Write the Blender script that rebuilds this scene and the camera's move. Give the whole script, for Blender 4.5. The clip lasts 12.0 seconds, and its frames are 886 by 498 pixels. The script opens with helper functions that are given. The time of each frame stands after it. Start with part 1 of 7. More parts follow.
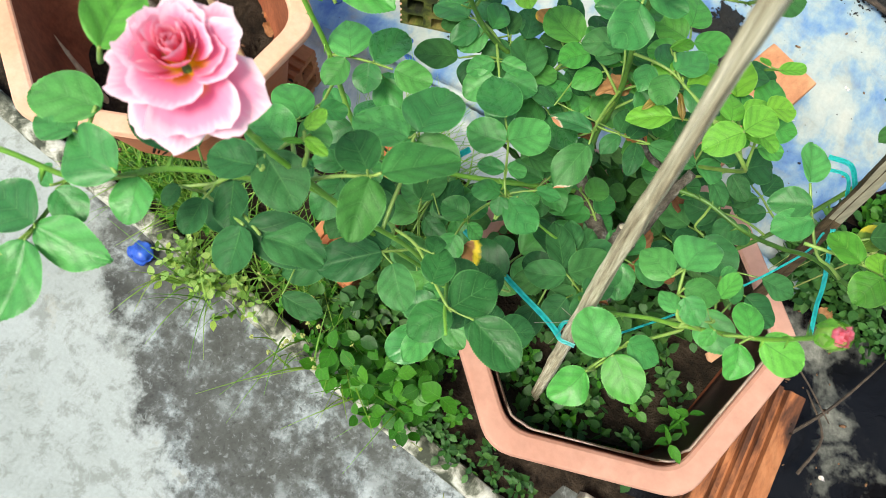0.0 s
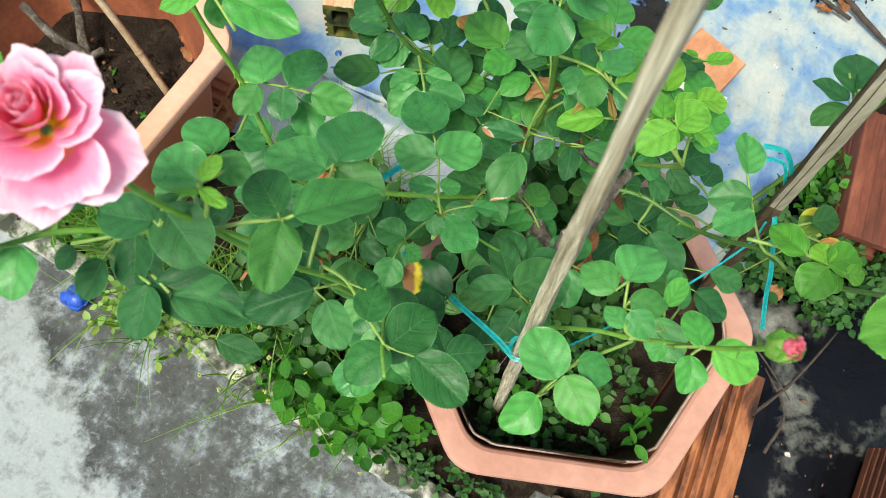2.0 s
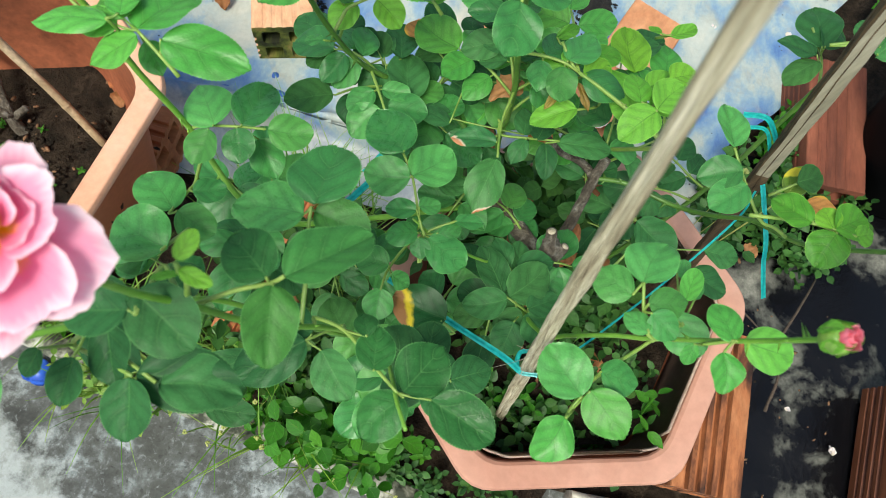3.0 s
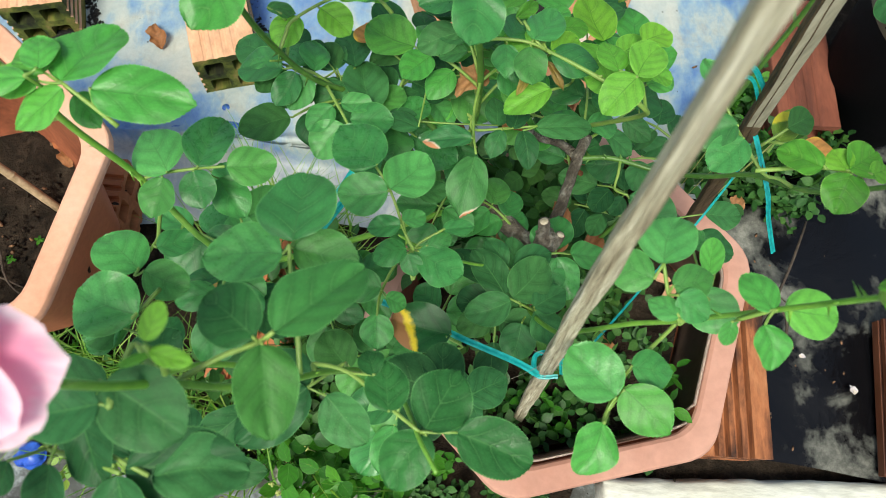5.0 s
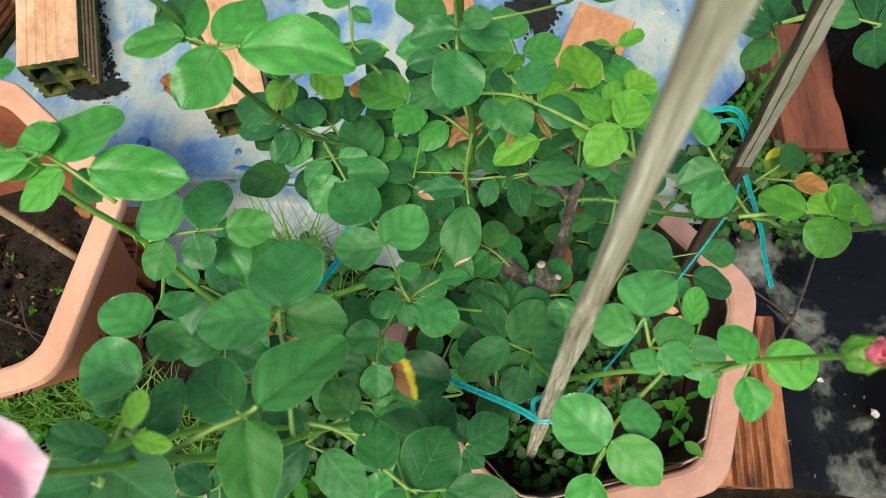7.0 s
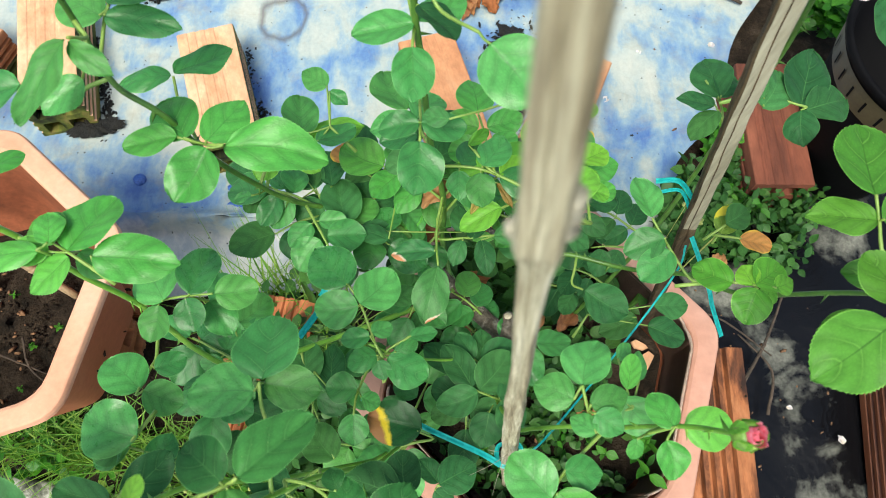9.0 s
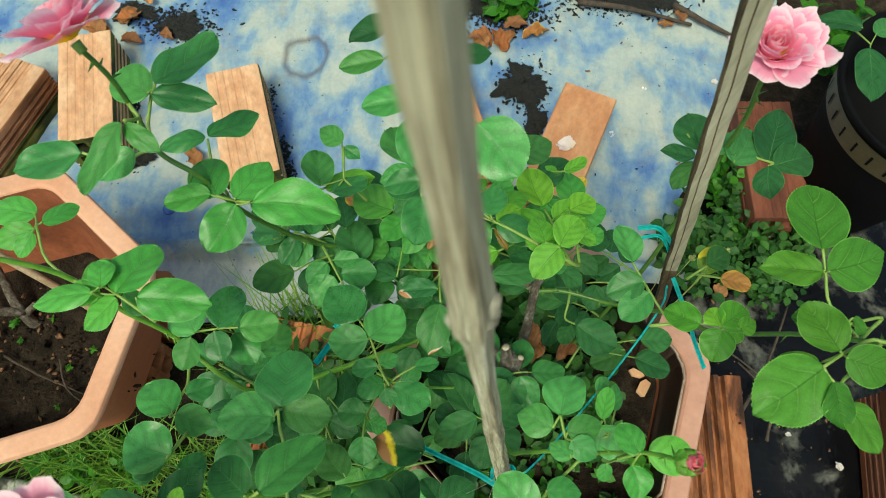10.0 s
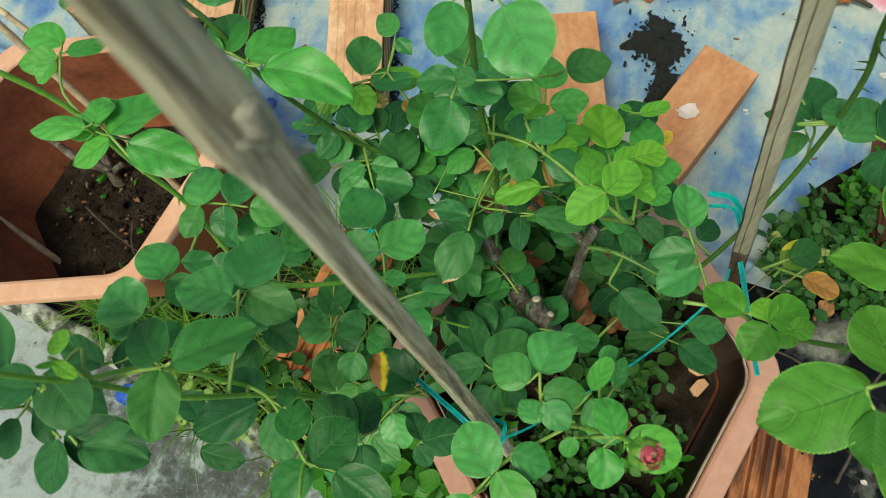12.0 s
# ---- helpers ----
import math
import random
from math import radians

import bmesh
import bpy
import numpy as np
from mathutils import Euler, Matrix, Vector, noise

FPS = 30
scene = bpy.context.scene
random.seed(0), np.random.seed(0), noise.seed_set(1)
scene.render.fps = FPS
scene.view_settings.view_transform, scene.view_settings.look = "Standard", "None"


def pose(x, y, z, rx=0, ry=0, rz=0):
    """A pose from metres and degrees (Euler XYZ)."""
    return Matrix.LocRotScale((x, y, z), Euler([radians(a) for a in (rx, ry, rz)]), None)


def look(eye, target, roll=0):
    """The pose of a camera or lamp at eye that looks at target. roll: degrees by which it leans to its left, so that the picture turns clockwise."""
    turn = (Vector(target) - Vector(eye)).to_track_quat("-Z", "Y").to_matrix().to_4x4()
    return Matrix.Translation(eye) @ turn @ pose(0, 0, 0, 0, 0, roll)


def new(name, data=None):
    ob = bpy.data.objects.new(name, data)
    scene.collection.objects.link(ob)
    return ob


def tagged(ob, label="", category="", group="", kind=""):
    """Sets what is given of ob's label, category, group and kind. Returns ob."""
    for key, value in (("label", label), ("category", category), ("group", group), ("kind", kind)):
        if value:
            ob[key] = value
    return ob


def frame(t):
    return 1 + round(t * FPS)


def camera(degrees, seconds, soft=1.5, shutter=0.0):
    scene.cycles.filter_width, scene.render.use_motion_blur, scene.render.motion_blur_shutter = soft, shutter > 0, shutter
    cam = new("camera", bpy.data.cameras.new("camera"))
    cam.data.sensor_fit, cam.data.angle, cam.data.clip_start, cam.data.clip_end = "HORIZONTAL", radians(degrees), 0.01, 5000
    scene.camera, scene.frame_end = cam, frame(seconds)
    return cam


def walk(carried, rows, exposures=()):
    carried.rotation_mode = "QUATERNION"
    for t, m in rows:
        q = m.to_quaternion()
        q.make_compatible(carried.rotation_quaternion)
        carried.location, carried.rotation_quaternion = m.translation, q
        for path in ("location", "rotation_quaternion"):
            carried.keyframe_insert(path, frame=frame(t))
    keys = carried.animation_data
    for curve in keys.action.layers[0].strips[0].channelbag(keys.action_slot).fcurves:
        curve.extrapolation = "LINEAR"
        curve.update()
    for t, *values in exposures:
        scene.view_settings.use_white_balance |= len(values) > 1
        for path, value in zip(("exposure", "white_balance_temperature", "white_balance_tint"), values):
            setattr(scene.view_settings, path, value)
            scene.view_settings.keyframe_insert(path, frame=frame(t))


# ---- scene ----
cam = camera(64.0, 12.0, soft=0.6)
cam.data.dof.use_dof, cam.data.dof.focus_distance, cam.data.dof.aperture_fstop = True, 0.58, 20.0
PATH = [
    (0, (0.236, 0.19, 0.975), (0.029, 0.707, -0.946), 8.5),
    (0.5, (0.237, 0.202, 0.967), (0.056, 0.724, -0.955), 9.7),
    (1, (0.248, 0.208, 0.97), (0.099, 0.769, -0.944), 11.6),
    (1.5, (0.248, 0.21, 0.966), (0.112, 0.773, -0.948), 12.5),
    (2, (0.239, 0.214, 0.959), (0.137, 0.788, -0.954), 14.3),
    (2.5, (0.223, 0.221, 0.948), (0.181, 0.804, -0.965), 16.8),
    (3, (0.216, 0.229, 0.937), (0.227, 0.835, -0.969), 16),
    (3.5, (0.211, 0.234, 0.927), (0.232, 0.855, -0.974), 12.5),
    (3.7, (0.211, 0.234, 0.923), (0.271, 0.842, -0.981), 15),
    (5.3, (0.208, 0.245, 0.908), (0.264, 0.861, -0.995), 9.4),
    (5.5, (0.209, 0.246, 0.907), (0.245, 0.855, -0.997), 7.1),
    (6, (0.213, 0.251, 0.91), (0.22, 0.894, -0.984), 2.9),
    (6.5, (0.219, 0.255, 0.917), (0.225, 0.902, -0.975), 3.2),
    (7, (0.223, 0.256, 0.925), (0.222, 0.929, -0.959), 3.2),
    (7.2, (0.223, 0.257, 0.927), (0.218, 0.94, -0.953), 2.7),
    (8.8, (0.24, 0.272, 0.945), (0.224, 0.98, -0.925), 2.1),
    (9, (0.238, 0.2728, 0.9737), (0.2451, 0.9744, -0.8987), 3.64),
    (9.5, (0.2426, 0.2678, 1.0041), (0.2468, 1.0276, -0.8459), 3.65),
    (10, (0.2499, 0.2695, 1.0263), (0.1985, 1.017, -0.8286), -0.16),
    (10.5, (0.2852, 0.2724, 1.0348), (0.1246, 0.9619, -0.8347), -6.56),
    (11, (0.3013, 0.2753, 1.0225), (0.0643, 0.8878, -0.8658), -10.1),
    (11.5, (0.3058, 0.2759, 0.9963), (-0.0524, 0.8641, -0.8817), -15.5),
    (12, (0.3103, 0.2773, 0.97), (-0.0515, 0.8456, -0.9126), -14.51),
]
walk(cam, [(t, look(eye, target, roll)) for t, eye, target, roll in PATH], [(0.0, 1.25, 7050, 2), (1.0, 1.31, 7050, 2), (1.5, 1.31, 7000, 2), (2.5, 1.0, 6900, 1), (5.5, 1.0, 6900, 1), (6.0, 1.05, 6900, 1), (7.0, 0.82, 6900, 1), (8.8, 1.18, 6900, 1), (9.0, 1.18, 6900, 1), (9.5, 0.80, 7400, -11), (10.0, 0.66, 7400, -11), (11.0, 0.62, 7400, -11), (12.0, 0.52, 7400, -11)])

# ---- world and light ----
world = bpy.data.worlds.new("sky")
scene.world = world
world.use_nodes = True
wn = world.node_tree
sky = wn.nodes.new("ShaderNodeTexSky")
sky.sky_type = "NISHITA"
sky.sun_disc = False
sky.sun_elevation, sky.sun_rotation = radians(62), radians(195)
sky.air_density, sky.dust_density, sky.ozone_density = 1.0, 3.0, 1.0
wn.nodes["Background"].inputs["Strength"].default_value = 0.105
wn.links.new(sky.outputs[0], wn.nodes["Background"].inputs["Color"])
sun_data = bpy.data.lights.new("sun", "SUN")
sun_data.energy, sun_data.angle, sun_data.color = 1.95, radians(20), (1.0, 0.97, 0.92)
sun = new("sun", sun_data)
sun.matrix_world = look((-0.35, -1.35, 4.0), (0.25, 0.4, 0.3))


# ---- materials ----
def ramp(nt, stops, fac):
    node = nt.nodes.new("ShaderNodeValToRGB")
    e = node.color_ramp.elements
    e[0].position, e[0].color = stops[0][0], (*stops[0][1], 1)
    e[1].position, e[1].color = stops[-1][0], (*stops[-1][1], 1)
    for p, c in stops[1:-1]:
        e.new(p).color = (*c, 1)
    nt.links.new(fac, node.inputs[0])
    return node.outputs[0]


def noise_tex(nt, vec, scale, detail=6.0, rough=0.6, stretch=None, distortion=0.0):
    if stretch:
        m = nt.nodes.new("ShaderNodeMapping")
        m.inputs["Scale"].default_value = stretch
        nt.links.new(vec, m.inputs[0])
        vec = m.outputs[0]
    n = nt.nodes.new("ShaderNodeTexNoise")
    n.inputs["Scale"].default_value, n.inputs["Detail"].default_value = scale, detail
    n.inputs["Roughness"].default_value, n.inputs["Distortion"].default_value = rough, distortion
    nt.links.new(vec, n.inputs["Vector"])
    return n.outputs["Fac"]


def math_node(nt, op, a, b=None, c=None, clamp=False):
    n = nt.nodes.new("ShaderNodeMath")
    n.operation, n.use_clamp = op, clamp
    for i, v in enumerate((a, b, c)):
        if v is None:
            continue
        if isinstance(v, (int, float)):
            n.inputs[i].default_value = v
        else:
            nt.links.new(v, n.inputs[i])
    return n.outputs[0]


def mix_col(nt, fac, a, b, blend="MIX"):
    n = nt.nodes.new("ShaderNodeMix")
    n.data_type, n.blend_type = "RGBA", blend
    for sock, v in ((n.inputs[0], fac), (n.inputs[6], a), (n.inputs[7], b)):
        if isinstance(v, (int, float)):
            sock.default_value = v
        elif isinstance(v, tuple):
            sock.default_value = (*v, 1)
        else:
            nt.links.new(v, sock)
    return n.outputs[2]


def fresh(name):
    m = bpy.data.materials.new(name)
    m.use_nodes = True
    nt = m.node_tree
    return m, nt, nt.nodes["Principled BSDF"]


def bumped(nt, bsdf, height, strength, distance):
    b = nt.nodes.new("ShaderNodeBump")
    b.inputs["Strength"].default_value, b.inputs["Distance"].default_value = strength, distance
    nt.links.new(height, b.inputs["Height"])
    nt.links.new(b.outputs[0], bsdf.inputs["Normal"])


def surface(name, stops, scale, rough=0.6, fine=8.0, grit=0.25, bump=0.3, depth=0.002, stretch=None, spec=0.5, vary=0.0, rough_spread=0.15, swirl=0.4):
    """Two scales of variation: stops over a broad noise, and a fine grain."""
    m, nt, bsdf = fresh(name)
    co = nt.nodes.new("ShaderNodeTexCoord").outputs["Object"]
    broad = noise_tex(nt, co, scale, 6, 0.62, stretch, swirl)
    grain = noise_tex(nt, co, scale * fine, 5, 0.65, stretch)
    col = ramp(nt, stops, broad)
    g = ramp(nt, [(0.3, (1 - grit,) * 3), (0.7, (1 + grit * 0.4,) * 3)], grain)
    col = mix_col(nt, 1.0, col, g, "MULTIPLY")
    if vary:
        rnd = nt.nodes.new("ShaderNodeObjectInfo").outputs["Random"]
        v = ramp(nt, [(0.0, (1 - vary,) * 3), (1.0, (1 + vary,) * 3)], rnd)
        col = mix_col(nt, 1.0, col, v, "MULTIPLY")
    nt.links.new(col, bsdf.inputs["Base Color"])
    r = math_node(nt, "MULTIPLY_ADD", broad, rough_spread * 2, rough - rough_spread)
    nt.links.new(r, bsdf.inputs["Roughness"])
    bsdf.inputs["Specular IOR Level"].default_value = spec
    h = math_node(nt, "ADD", grain, broad)
    bumped(nt, bsdf, h, bump, depth)
    return m


def leaf_material(name, dark, mid, light, vein, rough=0.4, transl=0.25, vein_amt=0.4, blotch=None, rim=None, crease=0.0, gloss=0.25):
    m, nt, bsdf = fresh(name)
    uv = nt.nodes.new("ShaderNodeUVMap")
    uv.uv_map = "UVMap"
    sep = nt.nodes.new("ShaderNodeSeparateXYZ")
    nt.links.new(uv.outputs[0], sep.inputs[0])
    ax = math_node(nt, "ABSOLUTE", math_node(nt, "SUBTRACT", sep.outputs[0], 0.5))
    v = sep.outputs[1]
    # side veins sweep forward from the midrib
    sweep = math_node(nt, "MULTIPLY_ADD", ax, -0.72, v)
    wave = math_node(nt, "PINGPONG", math_node(nt, "MULTIPLY", sweep, 8.0), 1.0)
    side = math_node(nt, "MULTIPLY", math_node(nt, "SUBTRACT", wave, 0.88, clamp=True), 8.0, clamp=True)
    side = math_node(nt, "MULTIPLY", side, math_node(nt, "SUBTRACT", 1.0, math_node(nt, "MULTIPLY", ax, 1.9), clamp=True))
    margin = math_node(nt, "MULTIPLY", math_node(nt, "SUBTRACT", ax, 0.478, clamp=True), 34.0, clamp=True)
    thin = math_node(nt, "MULTIPLY_ADD", v, 60.0, 34.0)
    rib = math_node(nt, "SUBTRACT", 1.0, math_node(nt, "MULTIPLY", ax, thin), clamp=True)
    rib = math_node(nt, "MULTIPLY", rib, math_node(nt, "SUBTRACT", 1.25, v, clamp=True))
    info = nt.nodes.new("ShaderNodeObjectInfo").outputs["Random"]
    rnd = math_node(nt, "FRACT", math_node(nt, "ADD", info, nt.nodes.new("ShaderNodeNewGeometry").outputs["Random Per Island"]))
    rnd2 = math_node(nt, "FRACT", math_node(nt, "MULTIPLY", rnd, 17.3))
    # each leaf takes its own piece of the noise
    own = nt.nodes.new("ShaderNodeVectorMath")
    own.operation = "ADD"
    shift = nt.nodes.new("ShaderNodeCombineXYZ")
    nt.links.new(math_node(nt, "MULTIPLY", rnd, 31.0), shift.inputs[0])
    nt.links.new(math_node(nt, "MULTIPLY", rnd2, 23.0), shift.inputs[1])
    nt.links.new(nt.nodes.new("ShaderNodeTexCoord").outputs["Object"], own.inputs[0])
    nt.links.new(shift.outputs[0], own.inputs[1])
    co = own.outputs[0]
    n1 = noise_tex(nt, co, 2.6, 4, 0.6)
    n2 = noise_tex(nt, co, 24, 4, 0.65)
    n3 = noise_tex(nt, co, 9, 3, 0.6)
    tone = math_node(nt, "ADD", math_node(nt, "MULTIPLY_ADD", rnd, 0.66, -0.10), math_node(nt, "MULTIPLY_ADD", n1, 0.42, math_node(nt, "MULTIPLY", n2, 0.12)))
    col = ramp(nt, [(0.10, dark), (0.5, mid), (0.92, light)], tone)
    warm = math_node(nt, "MULTIPLY", math_node(nt, "SUBTRACT", rnd2, 0.72, clamp=True), 1.6)
    col = mix_col(nt, warm, col, tuple(a * b for a, b in zip(mid, (1.9, 1.25, 0.7))))
    net = nt.nodes.new("ShaderNodeTexVoronoi")
    net.feature = "DISTANCE_TO_EDGE"
    net.inputs["Scale"].default_value = 19
    nt.links.new(uv.outputs[0], net.inputs["Vector"])
    cells = math_node(nt, "MULTIPLY", net.outputs["Distance"], 5.0, clamp=True)
    # shade of the quilted hollows along the side veins, multiplied into the colour
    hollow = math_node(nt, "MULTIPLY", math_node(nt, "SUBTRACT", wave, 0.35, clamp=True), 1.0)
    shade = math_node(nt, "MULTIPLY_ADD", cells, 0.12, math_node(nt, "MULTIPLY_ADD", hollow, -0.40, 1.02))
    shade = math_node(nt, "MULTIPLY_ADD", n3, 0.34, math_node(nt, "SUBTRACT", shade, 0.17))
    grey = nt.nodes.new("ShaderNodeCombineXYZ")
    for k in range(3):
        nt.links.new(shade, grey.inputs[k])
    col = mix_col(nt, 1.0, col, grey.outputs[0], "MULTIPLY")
    lines = math_node(nt, "ADD", math_node(nt, "MULTIPLY", side, vein_amt * 0.75), math_node(nt, "MULTIPLY", rib, vein_amt * (1.0 - crease)), clamp=True)
    lines = math_node(nt, "ADD", lines, math_node(nt, "MULTIPLY", margin, vein_amt * 1.9), clamp=True)
    col = mix_col(nt, lines, col, vein)
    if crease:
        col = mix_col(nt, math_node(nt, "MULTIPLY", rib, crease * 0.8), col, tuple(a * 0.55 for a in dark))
    if rim:
        yellow = math_node(nt, "MULTIPLY", math_node(nt, "SUBTRACT", math_node(nt, "MULTIPLY_ADD", n1, 0.5, ax), 0.66), 7.0, clamp=True)
        col = mix_col(nt, yellow, col, rim)
    if blotch:
        spread = math_node(nt, "ADD", v, math_node(nt, "MULTIPLY", math_node(nt, "SUBTRACT", sep.outputs[0], 0.5), -0.40))
        edge = math_node(nt, "ADD", spread, math_node(nt, "MULTIPLY", n1, 0.25))
        for at, c in blotch:
            step = math_node(nt, "MULTIPLY", math_node(nt, "SUBTRACT", edge, at), 18.0, clamp=True)
            col = mix_col(nt, step, col, c)
    # pale specks and small brown spots of age
    specks = nt.nodes.new("ShaderNodeTexVoronoi")
    specks.inputs["Scale"].default_value = 11
    nt.links.new(co, specks.inputs["Vector"])
    spot = math_node(nt, "MULTIPLY", math_node(nt, "SUBTRACT", 0.10, specks.outputs["Distance"], clamp=True), math_node(nt, "GREATER_THAN", rnd2, 0.55))
    col = mix_col(nt, math_node(nt, "MULTIPLY", spot, 6.0, clamp=True), col, tuple(0.5 * a + 0.5 * b for a, b in zip(vein, (0.35, 0.30, 0.16))))
    nt.links.new(col, bsdf.inputs["Base Color"])
    spread_rough = math_node(nt, "MULTIPLY_ADD", rnd2, 0.18, rough - 0.17)
    nt.links.new(math_node(nt, "MULTIPLY_ADD", n3, 0.26, spread_rough), bsdf.inputs["Roughness"])
    bsdf.inputs["Specular IOR Level"].default_value = gloss
    tr = nt.nodes.new("ShaderNodeBsdfTranslucent")
    tcol = mix_col(nt, 1.0, col, (1.5, 1.5, 0.6), "MULTIPLY")
    nt.links.new(tcol, tr.inputs[0])
    mx = nt.nodes.new("ShaderNodeMixShader")
    mx.inputs[0].default_value = transl
    out = nt.nodes["Material Output"]
    nt.links.new(bsdf.outputs[0], mx.inputs[1])
    nt.links.new(tr.outputs[0], mx.inputs[2])
    nt.links.new(mx.outputs[0], out.inputs[0])
    h = math_node(nt, "ADD", math_node(nt, "MULTIPLY", cells, 0.05), math_node(nt, "MULTIPLY_ADD", n3, 0.55, math_node(nt, "MULTIPLY", n2, 0.03)))
    h = math_node(nt, "ADD", h, math_node(nt, "MULTIPLY", side, -0.10))
    bumped(nt, bsdf, h, 0.40, 0.0014)
    return m


LEAF = {
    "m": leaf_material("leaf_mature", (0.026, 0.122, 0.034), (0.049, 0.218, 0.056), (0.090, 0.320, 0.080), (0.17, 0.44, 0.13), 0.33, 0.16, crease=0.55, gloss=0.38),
    # d: old leaves, and inner or low ones with shade in their colour
    "d": leaf_material("leaf_old_shaded", (0.017, 0.066, 0.024), (0.031, 0.118, 0.040), (0.057, 0.186, 0.058), (0.11, 0.29, 0.09), 0.34, 0.10, gloss=0.09),
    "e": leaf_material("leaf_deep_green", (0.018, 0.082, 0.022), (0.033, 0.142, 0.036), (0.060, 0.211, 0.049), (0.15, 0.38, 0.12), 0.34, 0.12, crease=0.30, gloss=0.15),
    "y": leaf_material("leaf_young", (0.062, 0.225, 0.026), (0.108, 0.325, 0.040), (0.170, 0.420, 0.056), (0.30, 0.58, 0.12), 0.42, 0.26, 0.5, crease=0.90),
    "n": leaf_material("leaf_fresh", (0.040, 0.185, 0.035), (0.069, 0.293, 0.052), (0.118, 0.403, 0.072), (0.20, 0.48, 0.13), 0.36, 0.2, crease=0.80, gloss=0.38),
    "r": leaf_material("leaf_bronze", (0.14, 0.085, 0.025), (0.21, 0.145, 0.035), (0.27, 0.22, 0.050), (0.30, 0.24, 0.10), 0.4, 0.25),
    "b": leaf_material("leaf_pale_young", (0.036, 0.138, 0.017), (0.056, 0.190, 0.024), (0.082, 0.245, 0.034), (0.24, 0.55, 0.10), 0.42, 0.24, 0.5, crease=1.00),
    "v": leaf_material("leaf_dying", (0.012, 0.070, 0.020), (0.020, 0.100, 0.027), (0.030, 0.130, 0.034), (0.10, 0.22, 0.08), 0.36, 0.15, 0.3,
                       [(0.66, (0.74, 0.55, 0.04)), (0.75, (0.33, 0.15, 0.06))]),
    "g": leaf_material("leaf_yellow", (0.50, 0.30, 0.05), (0.72, 0.52, 0.06), (0.80, 0.68, 0.16), (0.80, 0.72, 0.40), 0.5, 0.25),
    "p": leaf_material("leaf_speckled", (0.10, 0.20, 0.03), (0.16, 0.28, 0.04), (0.22, 0.34, 0.05), (0.5, 0.6, 0.2), 0.45, 0.25, 0.4,
                       [(0.62, (0.70, 0.62, 0.06)), (0.95, (0.20, 0.32, 0.05))]),
    "t": leaf_material("leaf_torn_tip", (0.018, 0.080, 0.028), (0.032, 0.140, 0.045), (0.052, 0.195, 0.060), (0.11, 0.29, 0.09), 0.36, 0.12, 0.4,
                       [(0.97, (0.72, 0.62, 0.50)), (1.00, (0.50, 0.22, 0.11))]),
    "o": leaf_material("leaf_orange", (0.26, 0.10, 0.035), (0.40, 0.17, 0.05), (0.50, 0.24, 0.07), (0.55, 0.32, 0.10), 0.5, 0.2, rim=(0.72, 0.46, 0.06)),
}
WEED = leaf_material("weed_leaf", (0.016, 0.085, 0.009), (0.036, 0.165, 0.014), (0.072, 0.255, 0.024), (0.20, 0.42, 0.12), 0.42, 0.3)
WEED_DARK = leaf_material("weed_dark", (0.013, 0.050, 0.012), (0.028, 0.095, 0.020), (0.060, 0.160, 0.034), (0.10, 0.24, 0.08), 0.42, 0.2)
WEED_PALE = leaf_material("weed_pale", (0.10, 0.22, 0.04), (0.18, 0.33, 0.07), (0.34, 0.46, 0.14), (0.4, 0.5, 0.2), 0.5, 0.3)
GRASS = leaf_material("grass_blade", (0.060, 0.170, 0.022), (0.120, 0.290, 0.040), (0.300, 0.400, 0.110), (0.3, 0.4, 0.15), 0.5, 0.3)
DRY = leaf_material("dry_leaf", (0.14, 0.055, 0.025), (0.28, 0.12, 0.05), (0.42, 0.24, 0.11), (0.35, 0.2, 0.1), 0.65, 0.15)
GREEN_CANE = surface("green_cane", [(0.3, (0.10, 0.26, 0.025)), (0.6, (0.17, 0.37, 0.045)), (0.75, (0.26, 0.40, 0.07))], 60, 0.42, 5, 0.15, 0.2, 0.0005)
DARK_CANE = surface("dark_green_cane", [(0.3, (0.045, 0.12, 0.018)), (0.6, (0.085, 0.20, 0.030)), (0.75, (0.15, 0.25, 0.05))], 60, 0.45, 5, 0.2, 0.2, 0.0005)
WOOD_CANE = surface("woody_cane", [(0.3, (0.055, 0.042, 0.030)), (0.48, (0.120, 0.098, 0.074)), (0.58, (0.20, 0.178, 0.145)), (0.72, (0.35, 0.33, 0.295))], 130, 0.85, 4, 0.5, 1.0, 0.003, (1, 1, 0.45))
CUT_WOOD = surface("sawn_wood", [(0.3, (0.38, 0.31, 0.21)), (0.7, (0.58, 0.52, 0.40))], 200, 0.8, 4, 0.2, 0.3, 0.0006)
STEM = surface("leaf_stalk", [(0.3, (0.13, 0.26, 0.04)), (0.7, (0.25, 0.36, 0.08))], 80, 0.45, 4, 0.1, 0.1, 0.0003)
BUD_GREEN = surface("bud_green", [(0.3, (0.09, 0.21, 0.03)), (0.7, (0.20, 0.34, 0.06))], 120, 0.45, 5, 0.2, 0.2, 0.0005)
CLAY = surface("fired_clay", [(0.30, (0.289, 0.081, 0.030)), (0.50, (0.442, 0.157, 0.064)), (0.72, (0.527, 0.255, 0.128))], 16, 0.8, 7, 0.3, 0.5, 0.0012, (1, 0.25, 1), 0.3, 0.16)
CLAY_WET = surface("wet_clay", [(0.30, (0.09, 0.028, 0.014)), (0.50, (0.17, 0.055, 0.025)), (0.72, (0.25, 0.09, 0.045))], 16, 0.5, 7, 0.3, 0.5, 0.0012, (1, 0.25, 1), 0.4, 0.1)
